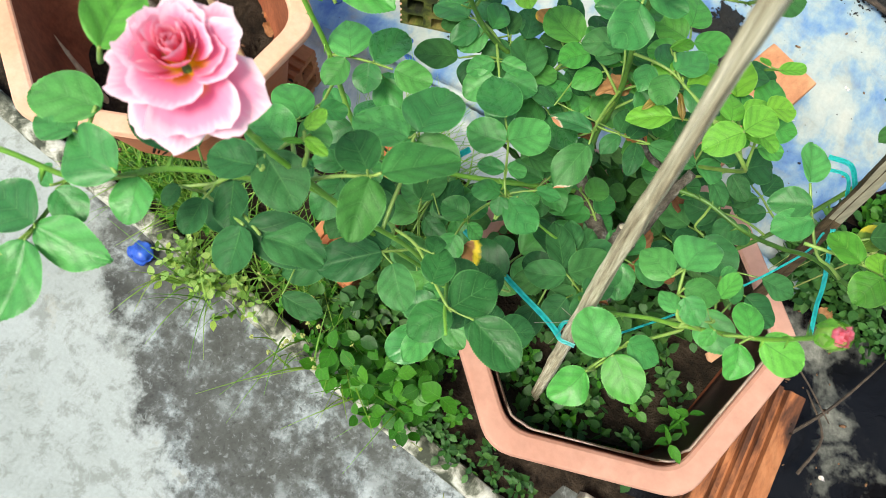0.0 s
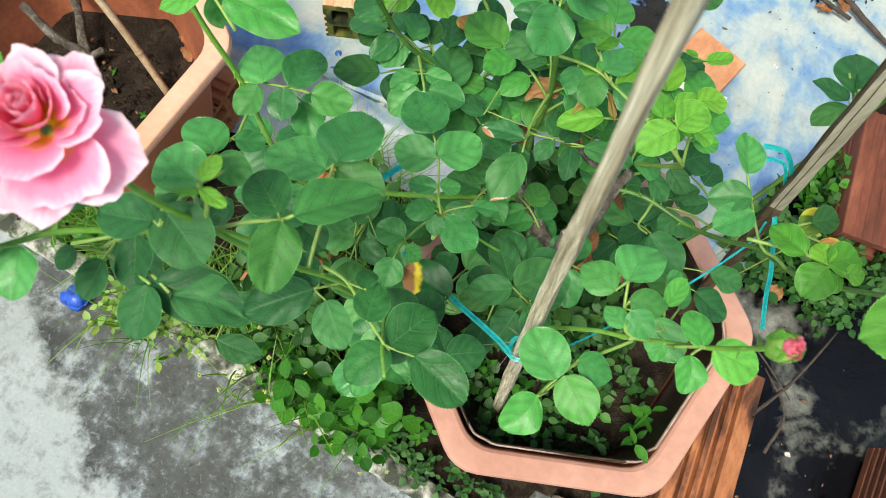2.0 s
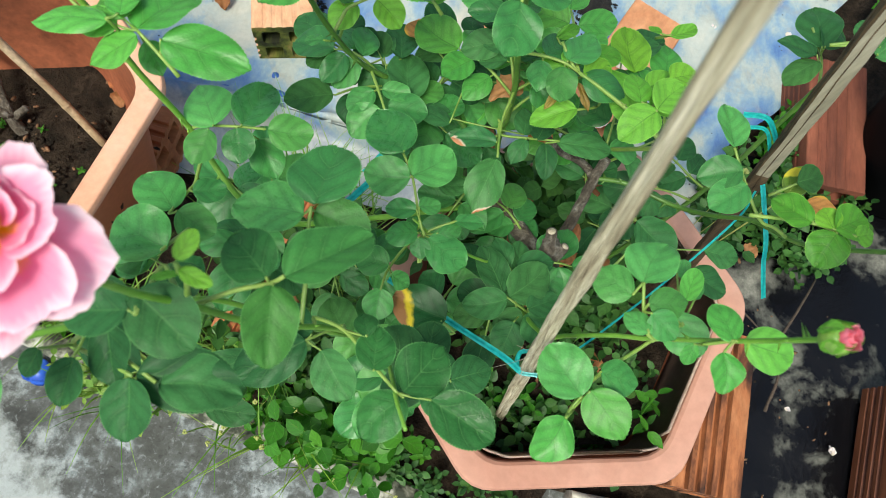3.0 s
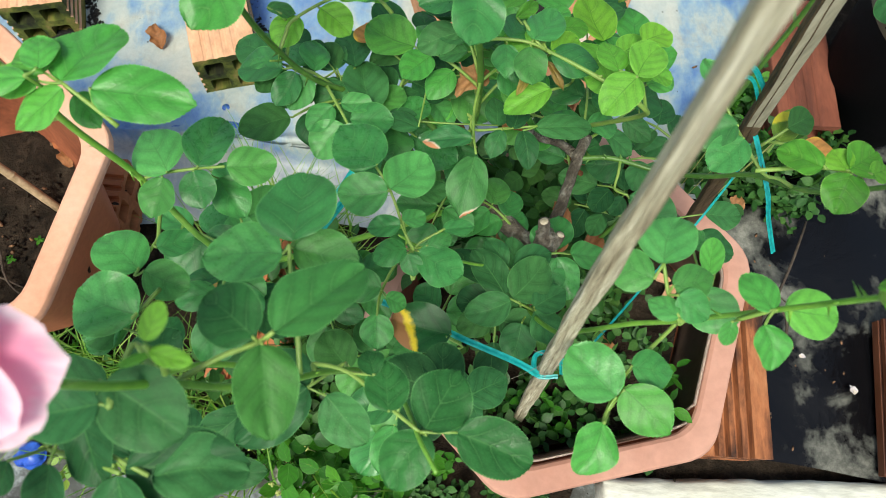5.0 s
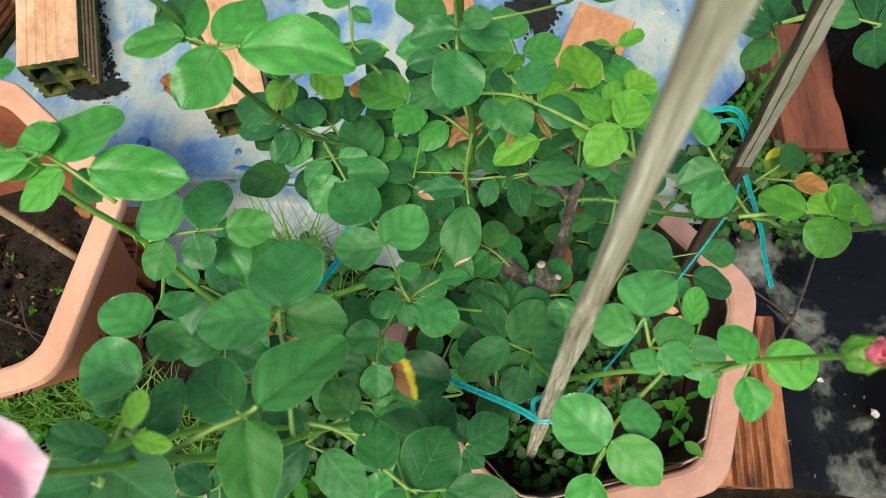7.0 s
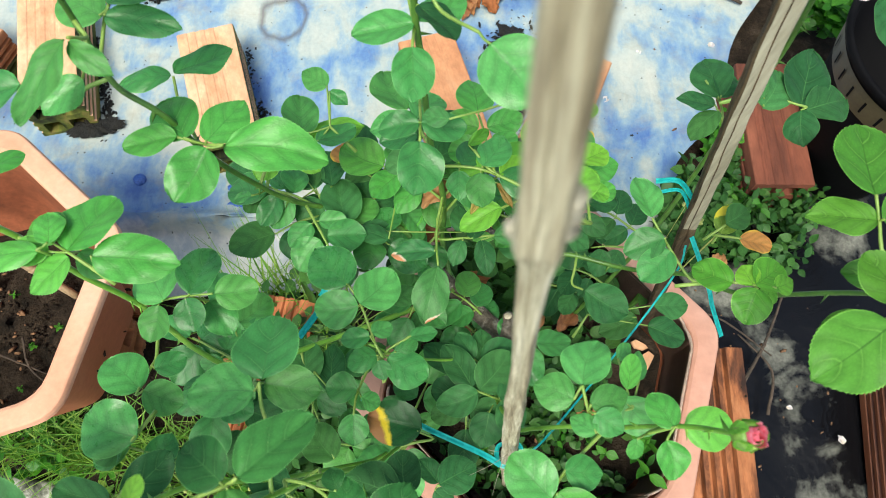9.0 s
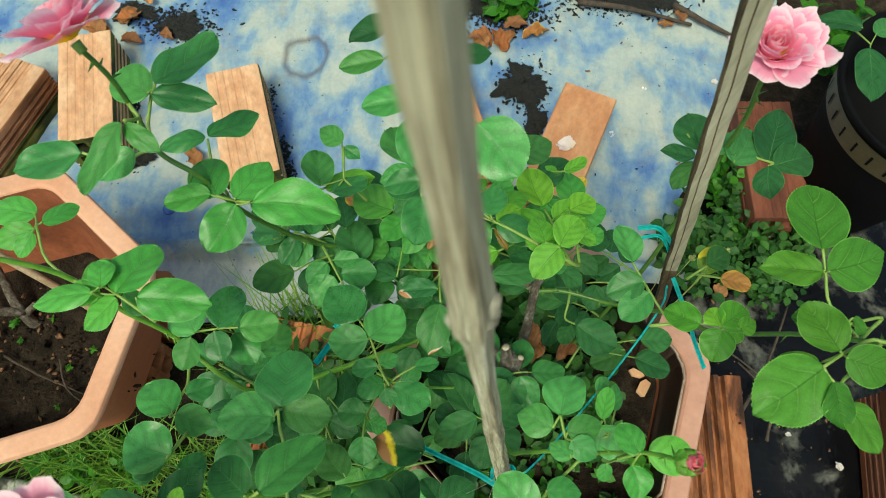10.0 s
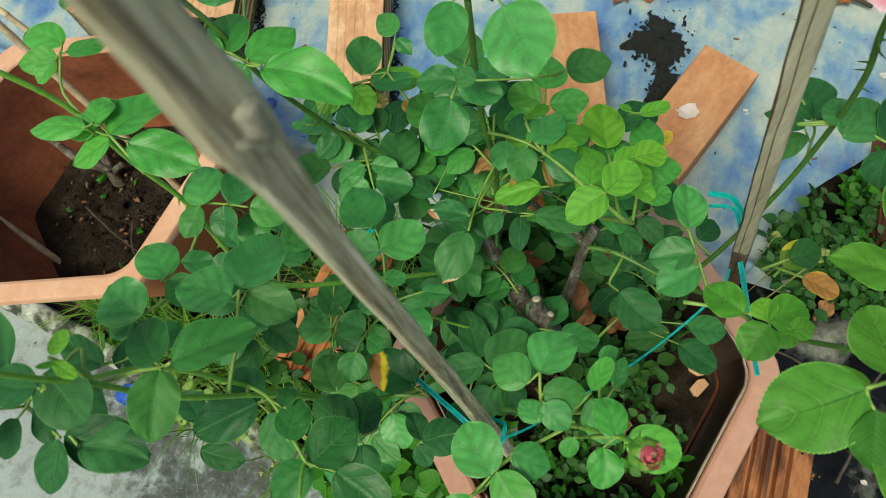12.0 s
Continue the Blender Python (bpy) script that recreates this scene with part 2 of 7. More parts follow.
CLAY_PALE = surface("pale_clay", [(0.28, (0.46, 0.215, 0.110)), (0.5, (0.60, 0.340, 0.200)), (0.75, (0.68, 0.465, 0.315))], 18, 0.85, 7, 0.25, 0.5, 0.0012, (1, 0.5, 1), 0.3, 0.12)
MOSSY_SHADED_CLAY = surface("mossy_shaded_clay", [(0.36, (0.012, 0.014, 0.006)), (0.46, (0.050, 0.066, 0.012)), (0.54, (0.130, 0.150, 0.025)), (0.68, (0.32, 0.21, 0.09))], 22, 0.85, 5, 0.4, 0.6, 0.0014, (1, 0.4, 1), 0.3)
POT = surface("terracotta_plastic", [(0.28, (0.38, 0.115, 0.055)), (0.55, (0.47, 0.155, 0.078)), (0.8, (0.54, 0.22, 0.125))], 9, 0.7, 14, 0.12, 0.12, 0.0008, None, 0.25)
# pot insides: soil stain and the shade in there both darken this colour
POT_INSIDE = surface("soil_stained_shaded_pot_inside", [(0.28, (0.13, 0.045, 0.024)), (0.48, (0.25, 0.080, 0.040)), (0.75, (0.35, 0.118, 0.060))], 13, 0.75, 10, 0.25, 0.15, 0.0008, None, 0.2)
# both rims: weathering plus light on the top, put into a paler colour
POT_RIM = surface("bleached_lit_pot_rim", [(0.25, (0.541, 0.254, 0.156)), (0.5, (0.623, 0.336, 0.221)), (0.8, (0.656, 0.410, 0.312))], 11, 0.72, 14, 0.10, 0.10, 0.0006, None, 0.25)
POT_RIM_PINK = surface("dusty_lit_pink_pot_rim", [(0.28, (0.40, 0.195, 0.140)), (0.5, (0.49, 0.265, 0.198)), (0.62, (0.53, 0.31, 0.24)), (0.66, (0.58, 0.42, 0.355)), (0.74, (0.62, 0.50, 0.44))], 6, 0.72, 14, 0.12, 0.12, 0.0006, None, 0.25)
LINER_LIP = surface("torn_liner_edge", [(0.25, (0.46, 0.33, 0.26)), (0.7, (0.70, 0.56, 0.47))], 40, 0.6, 6, 0.2, 0.2, 0.001)
# liner body is browner than the sheet: deep shade is in its colour
LINER = surface("faded_shaded_liner", [(0.25, (0.12, 0.062, 0.044)), (0.5, (0.19, 0.108, 0.080)), (0.8, (0.27, 0.17, 0.13))], 14, 0.6, 9, 0.2, 0.2, 0.001)
SOIL = surface("soil", [(0.30, (0.010, 0.007, 0.004)), (0.50, (0.030, 0.020, 0.013)), (0.62, (0.052, 0.037, 0.025)), (0.78, (0.095, 0.070, 0.050))], 45, 0.95, 6, 0.5, 1.0, 0.006, None, 0.2)
LITTER = surface("wet_litter", [(0.3, (0.006, 0.006, 0.006)), (0.6, (0.014, 0.013, 0.010)), (0.85, (0.042, 0.032, 0.021))], 60, 0.7, 5, 0.5, 1.0, 0.006)
TIMBER = surface("weathered_timber", [(0.34, (0.205, 0.167, 0.103)), (0.45, (0.378, 0.329, 0.221)), (0.55, (0.486, 0.443, 0.313)), (0.68, (0.659, 0.616, 0.475))], 340, 0.85, 4, 0.40, 0.6, 0.0008, (1.0, 1.0, 0.035), 0.3, swirl=0.0)
TIMBER_KNOT = surface("bleached_knot", [(0.3, (0.26, 0.23, 0.16)), (0.7, (0.52, 0.48, 0.38))], 220, 0.85, 4, 0.25, 0.7, 0.001, None, 0.3)
TIMBER_PALE = surface("split_timber", [(0.3, (0.240, 0.216, 0.152)), (0.7, (0.416, 0.384, 0.288))], 80, 0.85, 4, 0.25, 0.6, 0.001, (1.0, 1.0, 0.08), 0.3, swirl=0.0)
TIMBER_BROWN = surface("grooved_brown_timber", [(0.3, (0.045, 0.028, 0.014)), (0.6, (0.13, 0.085, 0.045)), (0.8, (0.22, 0.16, 0.09))], 150, 0.85, 4, 0.4, 0.9, 0.001, (1.0, 1.0, 0.04), 0.3, swirl=0.0)
CLAY_STAINED = surface("stained_clay", [(0.34, (0.028, 0.012, 0.008)), (0.45, (0.15, 0.052, 0.022)), (0.54, (0.33, 0.120, 0.048)), (0.75, (0.45, 0.195, 0.090))], 30, 0.8, 5, 0.35, 0.5, 0.0012, (1, 0.28, 1), 0.3)
CLAY_GROOVED = surface("grooved_clay", [(0.34, (0.060, 0.045, 0.016)), (0.42, (0.26, 0.11, 0.050)), (0.52, (0.48, 0.22, 0.11)), (0.72, (0.60, 0.36, 0.22))], 18, 0.8, 7, 0.3, 0.5, 0.0012, (1, 0.25, 1), 0.3)
CLAY_SMOOTH = surface("smooth_clay", [(0.30, (0.41, 0.165, 0.078)), (0.50, (0.52, 0.245, 0.122)), (0.72, (0.60, 0.34, 0.19))], 14, 0.8, 9, 0.2, 0.5, 0.0010, (1, 0.6, 1), 0.3, 0.08)
CLAY_OLD = surface("old_red_clay", [(0.30, (0.10, 0.032, 0.020)), (0.50, (0.20, 0.062, 0.036)), (0.72, (0.29, 0.10, 0.058))], 16, 0.8, 7, 0.3, 0.5, 0.0012, (1, 0.25, 1), 0.3, 0.1)
BAMBOO = surface("dry_bamboo", [(0.25, (0.34, 0.23, 0.125)), (0.6, (0.53, 0.40, 0.255)), (0.8, (0.64, 0.53, 0.37))], 50, 0.6, 5, 0.3, 0.4, 0.001)
WHITE_BOARD = surface("flaking_white_paint", [(0.25, (0.20, 0.20, 0.15)), (0.40, (0.60, 0.60, 0.51)), (0.7, (0.74, 0.74, 0.67))], 22, 0.7, 6, 0.3, 0.6, 0.002, (0.25, 1, 1))
WHITEWASH = surface("mossy_whitewash", [(0.40, (0.030, 0.036, 0.022)), (0.48, (0.14, 0.145, 0.11)), (0.54, (0.34, 0.34, 0.29)), (0.66, (0.50, 0.50, 0.45))], 34, 0.85, 6, 0.3, 0.6, 0.002)
BLACK_POT = surface("black_plastic", [(0.3, (0.002, 0.002, 0.003)), (0.7, (0.005, 0.005, 0.006))], 20, 0.75, 8, 0.2, 0.1, 0.0006, None, 0.08)
GOLD = surface("dull_gold_print", [(0.3, (0.055, 0.042, 0.022)), (0.7, (0.10, 0.078, 0.042))], 30, 0.5, 8, 0.2, 0.1, 0.0004)
BLUE_PLASTIC = surface("blue_plastic", [(0.3, (0.01, 0.05, 0.35)), (0.7, (0.03, 0.12, 0.55))], 60, 0.35, 5, 0.2, 0.2, 0.001)
BLUE_STAIN = surface("blue_stain", [(0.3, (0.02, 0.08, 0.32)), (0.6, (0.05, 0.14, 0.46)), (0.8, (0.12, 0.24, 0.56))], 120, 0.5, 4, 0.3, 0.2, 0.0005)
DRY_BITS = surface("dry_bits", [(0.3, (0.10, 0.045, 0.02)), (0.7, (0.30, 0.16, 0.08))], 90, 0.8, 4, 0.3, 0.3, 0.001)
FLOWER_HEAD = surface("weed_flower", [(0.3, (0.22, 0.28, 0.06)), (0.7, (0.42, 0.44, 0.14))], 200, 0.6, 4, 0.2, 0.2, 0.0005)
STICK = surface("dead_stick", [(0.3, (0.03, 0.022, 0.016)), (0.7, (0.10, 0.07, 0.05))], 90, 0.85, 4, 0.4, 0.7, 0.002)


def ribbon_material():
    m, nt, bsdf = fresh("teal_ribbon")
    co = nt.nodes.new("ShaderNodeTexCoord").outputs["Object"]
    n = noise_tex(nt, co, 260, 3, 0.6)
    nt.links.new(ramp(nt, [(0.3, (0.0, 0.40, 0.40)), (0.7, (0.04, 0.62, 0.60))], n), bsdf.inputs["Base Color"])
    bsdf.inputs["Roughness"].default_value = 0.3
    bumped(nt, bsdf, n, 0.3, 0.0006)
    return m


RIBBON = ribbon_material()


def petal_material(name, core, pink, edge):
    m, nt, bsdf = fresh(name)
    uv = nt.nodes.new("ShaderNodeUVMap")
    uv.uv_map = "UVMap"
    sep = nt.nodes.new("ShaderNodeSeparateXYZ")
    nt.links.new(uv.outputs[0], sep.inputs[0])
    n = noise_tex(nt, uv.outputs[0], 5, 4, 0.6, (4.0, 0.5, 1.0))
    f = math_node(nt, "ADD", sep.outputs[1], math_node(nt, "MULTIPLY_ADD", n, 0.3, -0.15))
    ax = math_node(nt, "ABSOLUTE", math_node(nt, "SUBTRACT", sep.outputs[0], 0.5))
    f = math_node(nt, "MULTIPLY_ADD", math_node(nt, "POWER", ax, 3.0), 1.6, f)
    col = ramp(nt, [(0.20, core), (0.38, tuple(0.45 * a + 0.55 * b for a, b in zip(core, pink))), (0.48, pink), (0.84, tuple(0.72 * a + 0.28 * b for a, b in zip(pink, edge))), (1.0, edge)], f)
    nt.links.new(col, bsdf.inputs["Base Color"])
    bsdf.inputs["Roughness"].default_value = 0.55
    bsdf.inputs["Specular IOR Level"].default_value = 0.3
    tr = nt.nodes.new("ShaderNodeBsdfTranslucent")
    nt.links.new(col, tr.inputs[0])
    mx = nt.nodes.new("ShaderNodeMixShader")
    mx.inputs[0].default_value = 0.42
    nt.links.new(bsdf.outputs[0], mx.inputs[1])
    nt.links.new(tr.outputs[0], mx.inputs[2])
    nt.links.new(mx.outputs[0], nt.nodes["Material Output"].inputs[0])
    bumped(nt, bsdf, noise_tex(nt, uv.outputs[0], 14, 4, 0.6, (5.0, 0.6, 1.0)), 0.12, 0.0006)
    return m


PETAL = petal_material("pink_petal", (0.92, 0.58, 0.03), (0.885, 0.245, 0.435), (0.935, 0.68, 0.77))
PETAL_CORE = petal_material("deep_pink_petal", (0.82, 0.18, 0.09), (0.86, 0.16, 0.28), (0.92, 0.55, 0.65))
PETAL_BUD = petal_material("bud_petal", (0.78, 0.12, 0.16), (0.82, 0.14, 0.22), (0.88, 0.30, 0.38))
PETAL_FALLEN = petal_material("fallen_petal", (0.8, 0.7, 0.6), (0.84, 0.76, 0.76), (0.86, 0.82, 0.82))


def concrete_material():
    m, nt, bsdf = fresh("stained_concrete")
    co = nt.nodes.new("ShaderNodeTexCoord").outputs["Object"]
    sep = nt.nodes.new("ShaderNodeSeparateXYZ")
    nt.links.new(co, sep.inputs[0])
    big = noise_tex(nt, co, 6, 8, 0.62)
    mid = noise_tex(nt, co, 16, 10, 0.70, None, 0.1)
    fine = noise_tex(nt, co, 190, 5, 0.7)
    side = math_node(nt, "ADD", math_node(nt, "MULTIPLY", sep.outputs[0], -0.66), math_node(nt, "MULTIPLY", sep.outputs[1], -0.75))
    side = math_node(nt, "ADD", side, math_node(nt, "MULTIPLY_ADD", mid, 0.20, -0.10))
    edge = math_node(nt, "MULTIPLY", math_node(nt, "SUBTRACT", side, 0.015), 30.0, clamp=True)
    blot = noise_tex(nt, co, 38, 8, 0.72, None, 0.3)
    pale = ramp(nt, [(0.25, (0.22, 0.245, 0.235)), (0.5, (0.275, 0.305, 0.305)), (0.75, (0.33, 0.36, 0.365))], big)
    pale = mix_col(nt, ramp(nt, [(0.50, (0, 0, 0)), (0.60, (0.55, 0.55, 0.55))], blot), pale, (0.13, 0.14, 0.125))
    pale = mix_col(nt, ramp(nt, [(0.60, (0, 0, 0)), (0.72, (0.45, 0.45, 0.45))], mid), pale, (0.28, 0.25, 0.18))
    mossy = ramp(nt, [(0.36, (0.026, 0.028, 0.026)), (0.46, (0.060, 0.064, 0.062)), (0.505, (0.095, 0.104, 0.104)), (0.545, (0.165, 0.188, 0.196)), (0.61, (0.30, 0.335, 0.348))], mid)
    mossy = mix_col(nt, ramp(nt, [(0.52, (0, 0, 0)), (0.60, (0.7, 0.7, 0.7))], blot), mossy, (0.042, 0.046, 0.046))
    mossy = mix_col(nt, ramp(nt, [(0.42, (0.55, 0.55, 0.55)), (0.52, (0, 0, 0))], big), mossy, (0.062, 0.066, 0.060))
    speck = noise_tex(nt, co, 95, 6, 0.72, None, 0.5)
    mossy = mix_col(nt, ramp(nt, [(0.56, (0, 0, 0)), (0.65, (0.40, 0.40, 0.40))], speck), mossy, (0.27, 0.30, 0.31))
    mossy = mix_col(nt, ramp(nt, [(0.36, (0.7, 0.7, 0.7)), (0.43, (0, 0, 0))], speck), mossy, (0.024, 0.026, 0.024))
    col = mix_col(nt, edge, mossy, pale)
    col = mix_col(nt, 1.0, col, ramp(nt, [(0.36, (0.90,) * 3), (0.62, (1.03,) * 3)], fine), "MULTIPLY")
    nt.links.new(col, bsdf.inputs["Base Color"])
    bsdf.inputs["Roughness"].default_value = 0.85
    bumped(nt, bsdf, math_node(nt, "ADD", math_node(nt, "MULTIPLY", mid, 2.0), fine), 0.22, 0.0015)
    return m


def tarp_material():
    m, nt, bsdf = fresh("blue_white_sheet")
    co = nt.nodes.new("ShaderNodeTexCoord").outputs["Object"]
    cloud = noise_tex(nt, co, 5.0, 6, 0.55, (1.0, 1.3, 1.0), 0.5)
    streak = noise_tex(nt, co, 10, 5, 0.55, (1.7, 0.8, 1.0), 0.5)
    fine = noise_tex(nt, co, 150, 5, 0.7)
    dirt = noise_tex(nt, co, 19, 7, 0.7, None, 0.7)
    worn = noise_tex(nt, co, 55, 5, 0.7, (1.0, 0.5, 1.0), 0.4)
    f = math_node(nt, "ADD", math_node(nt, "MULTIPLY", cloud, 0.55), math_node(nt, "MULTIPLY", streak, 0.45))
    f = math_node(nt, "ADD", f, math_node(nt, "MULTIPLY_ADD", worn, 0.20, -0.10))
    col = ramp(nt, [(0.36, (0.050, 0.125, 0.36)), (0.43, (0.125, 0.235, 0.42)), (0.49, (0.225, 0.335, 0.425)), (0.54, (0.360, 0.415, 0.405)), (0.64, (0.465, 0.480, 0.430))], f)
    col = mix_col(nt, ramp(nt, [(0.52, (0, 0, 0)), (0.64, (0.32, 0.32, 0.32)), (0.76, (0.75, 0.75, 0.75))], dirt), col, (0.30, 0.27, 0.20))
    # the front hem is whiter than the rest
    hem = nt.nodes.new("ShaderNodeSeparateXYZ")
    nt.links.new(co, hem.inputs[0])
    front = math_node(nt, "MULTIPLY", math_node(nt, "SUBTRACT", 0.654, math_node(nt, "MULTIPLY_ADD", streak, 0.05, math_node(nt, "SUBTRACT", hem.outputs[1], 0.025))), 70.0, clamp=True)
    col = mix_col(nt, math_node(nt, "MULTIPLY", front, 0.85), col, ramp(nt, [(0.4, (0.42, 0.44, 0.46)), (0.6, (0.60, 0.60, 0.56))], worn))
    # a brown tide mark where a pool dried up
    off = nt.nodes.new("ShaderNodeVectorMath")
    off.operation = "DISTANCE"
    off.inputs[1].default_value = (-0.045, 1.025, 0.004)
    nt.links.new(co, off.inputs[0])
    far = math_node(nt, "ADD", off.outputs["Value"], math_node(nt, "MULTIPLY_ADD", streak, 0.05, -0.025))
    tide = math_node(nt, "SUBTRACT", 1.0, math_node(nt, "MULTIPLY", math_node(nt, "ABSOLUTE", math_node(nt, "SUBTRACT", far, 0.036)), 110.0), clamp=True)
    col = mix_col(nt, math_node(nt, "MULTIPLY", tide, 0.75), col, (0.10, 0.085, 0.085))
    spots = nt.nodes.new("ShaderNodeTexVoronoi")
    spots.inputs["Scale"].default_value = 70
    nt.links.new(co, spots.inputs["Vector"])
    speck = math_node(nt, "MULTIPLY", math_node(nt, "SUBTRACT", 0.13, spots.outputs["Distance"], clamp=True), math_node(nt, "GREATER_THAN", noise_tex(nt, co, 30, 3, 0.6), 0.56))
    col = mix_col(nt, math_node(nt, "MULTIPLY", speck, 14.0, clamp=True), col, (0.035, 0.030, 0.024))
    col = mix_col(nt, 1.0, col, ramp(nt, [(0.3, (0.86,) * 3), (0.65, (0.99,) * 3)], fine), "MULTIPLY")
    nt.links.new(col, bsdf.inputs["Base Color"])
    nt.links.new(math_node(nt, "MULTIPLY_ADD", dirt, 0.5, 0.25), bsdf.inputs["Roughness"])
    bumped(nt, bsdf, math_node(nt, "ADD", math_node(nt, "MULTIPLY", streak, 1.5), math_node(nt, "MULTIPLY", fine, 0.3)), 0.4, 0.004)
    return m


def black_sheet_material():
    m, nt, bsdf = fresh("black_film_with_dried_mud")
    co = nt.nodes.new("ShaderNodeTexCoord").outputs["Object"]
    big = noise_tex(nt, co, 11, 6, 0.55, None, 0.6)
    mid = noise_tex(nt, co, 45, 6, 0.65)
    fine = noise_tex(nt, co, 220, 4, 0.7)
    f = math_node(nt, "ADD", math_node(nt, "MULTIPLY", big, 0.75), math_node(nt, "MULTIPLY", mid, 0.25))
    col = ramp(nt, [(0.50, (0.003, 0.003, 0.004)), (0.535, (0.010, 0.010, 0.010)), (0.570, (0.065, 0.068, 0.060)), (0.70, (0.22, 0.22, 0.19))], f)
    col = mix_col(nt, 1.0, col, ramp(nt, [(0.3, (0.6,) * 3), (0.65, (1.1,) * 3)], fine), "MULTIPLY")
    nt.links.new(col, bsdf.inputs["Base Color"])
    bsdf.inputs["Specular IOR Level"].default_value = 0.26
    nt.links.new(ramp(nt, [(0.52, (0.26,) * 3), (0.58, (0.8,) * 3)], f), bsdf.inputs["Roughness"])
    bumped(nt, bsdf, math_node(nt, "ADD", big, math_node(nt, "MULTIPLY", mid, 0.5)), 0.5, 0.006)
    return m


CONCRETE, TARP, BLACK_SHEET = concrete_material(), tarp_material(), black_sheet_material()


# ---- building helpers ----
def finish(name, bm, material, parent=None, label="", smooth=True, crease=0):
    me = bpy.data.meshes.new(name)
    bm.normal_update()
    bm.to_mesh(me)
    bm.free()
    me.materials.append(material)
    for p in me.polygons:
        p.use_smooth = smooth
    if crease:
        me.set_sharp_from_angle(angle=radians(crease))
    ob = new(name, me)
    if parent is not None:
        ob.parent = parent
        ob.matrix_parent_inverse = parent.matrix_world.inverted()
    return tagged(ob, label)


def part(name, bm, material, parent, label="", smooth=True, crease=0):
    return finish(name, bm, material, parent, label, smooth, crease)


def thing(name, at, label, category, group="", kind=""):
    ob = new(name)
    ob.empty_display_size = 0.02
    ob.matrix_world = pose(*at)
    bpy.context.view_layer.update()
    return tagged(ob, label, category, group, kind)


def single(name, bm, material, label, category, group="", kind="", smooth=True):
    return tagged(finish(name, bm, material, None, "", smooth), label, category, group, kind)


def from_lists(verts, faces, uvs=None):
    """A mesh from computed lists; uvs are per vertex."""
    me = bpy.data.meshes.new("m")
    me.from_pydata(verts, [], faces)
    if uvs is not None:
        layer = me.uv_layers.new(name="UVMap")
        idx = np.empty(len(me.loops), dtype=np.int32)
        me.loops.foreach_get("vertex_index", idx)
        layer.data.foreach_set("uv", np.asarray(uvs, dtype=np.float32)[idx].ravel())
    me.polygons.foreach_set("use_smooth", np.ones(len(me.polygons), dtype=bool))
    me.update()
    return me


def put_mesh(name, me, material, parent=None, m=None, label=""):
    if not me.materials:
        me.materials.append(material)
    ob = new(name, me)
    if parent is not None:
        ob.parent = parent
        ob.matrix_parent_inverse = parent.matrix_world.inverted()
    if m is not None:
        ob.matrix_basis = m
    return tagged(ob, label)


def spline(points, n):
    """Catmull-Rom through points, n steps a span."""
    pts = [Vector(p) for p in points]
    pts = [2 * pts[0] - pts[1]] + pts + [2 * pts[-1] - pts[-2]]
    out = []
    for i in range(1, len(pts) - 2):
        a, b, c, d = pts[i - 1 : i + 3]
        for k in range(n):
            t = k / n
            out.append(0.5 * (2 * b + (c - a) * t + (2 * a - 5 * b + 4 * c - d) * t * t + (3 * b - a - 3 * c + d) * t**3))
    return out + [pts[-2]]


def tube(bm, points, r0, r1, sides=8, steps=5, rough=0.0, cap=True):
    """A tapered round rod along a smooth line."""
    line = spline(points, steps)
    ring, up = None, Vector((0.31, 0.2, 0.93))
    for i, p in enumerate(line):
        way = (line[min(i + 1, len(line) - 1)] - line[max(i - 1, 0)]).normalized()
        u = way.cross(up)
        u = u.normalized() if u.length > 1e-4 else Vector((1, 0, 0))
        w = way.cross(u)
        r = r0 + (r1 - r0) * i / (len(line) - 1)
        row = []
        for k in range(sides):
            a = 2 * math.pi * k / sides
            q = p + (u * math.cos(a) + w * math.sin(a)) * r
            row.append(bm.verts.new(q + (noise.noise_vector(q * 90) * rough if rough else Vector())))
        if ring:
            for k in range(sides):
                bm.faces.new((ring[k], ring[(k + 1) % sides], row[(k + 1) % sides], row[k]))
        elif cap:
            bm.faces.new(row[::-1])
        ring = row
    if cap:
        bm.faces.new(ring)
    return line


def frame_of(base, tip, normal):
    """A turn and place whose y runs from base to tip and whose z lies near normal."""
    y = (Vector(tip) - Vector(base)).normalized()
    x = y.cross(Vector(normal)).normalized()
    return Matrix.Translation(base) @ Matrix((x, y, x.cross(y))).transposed().to_4x4()


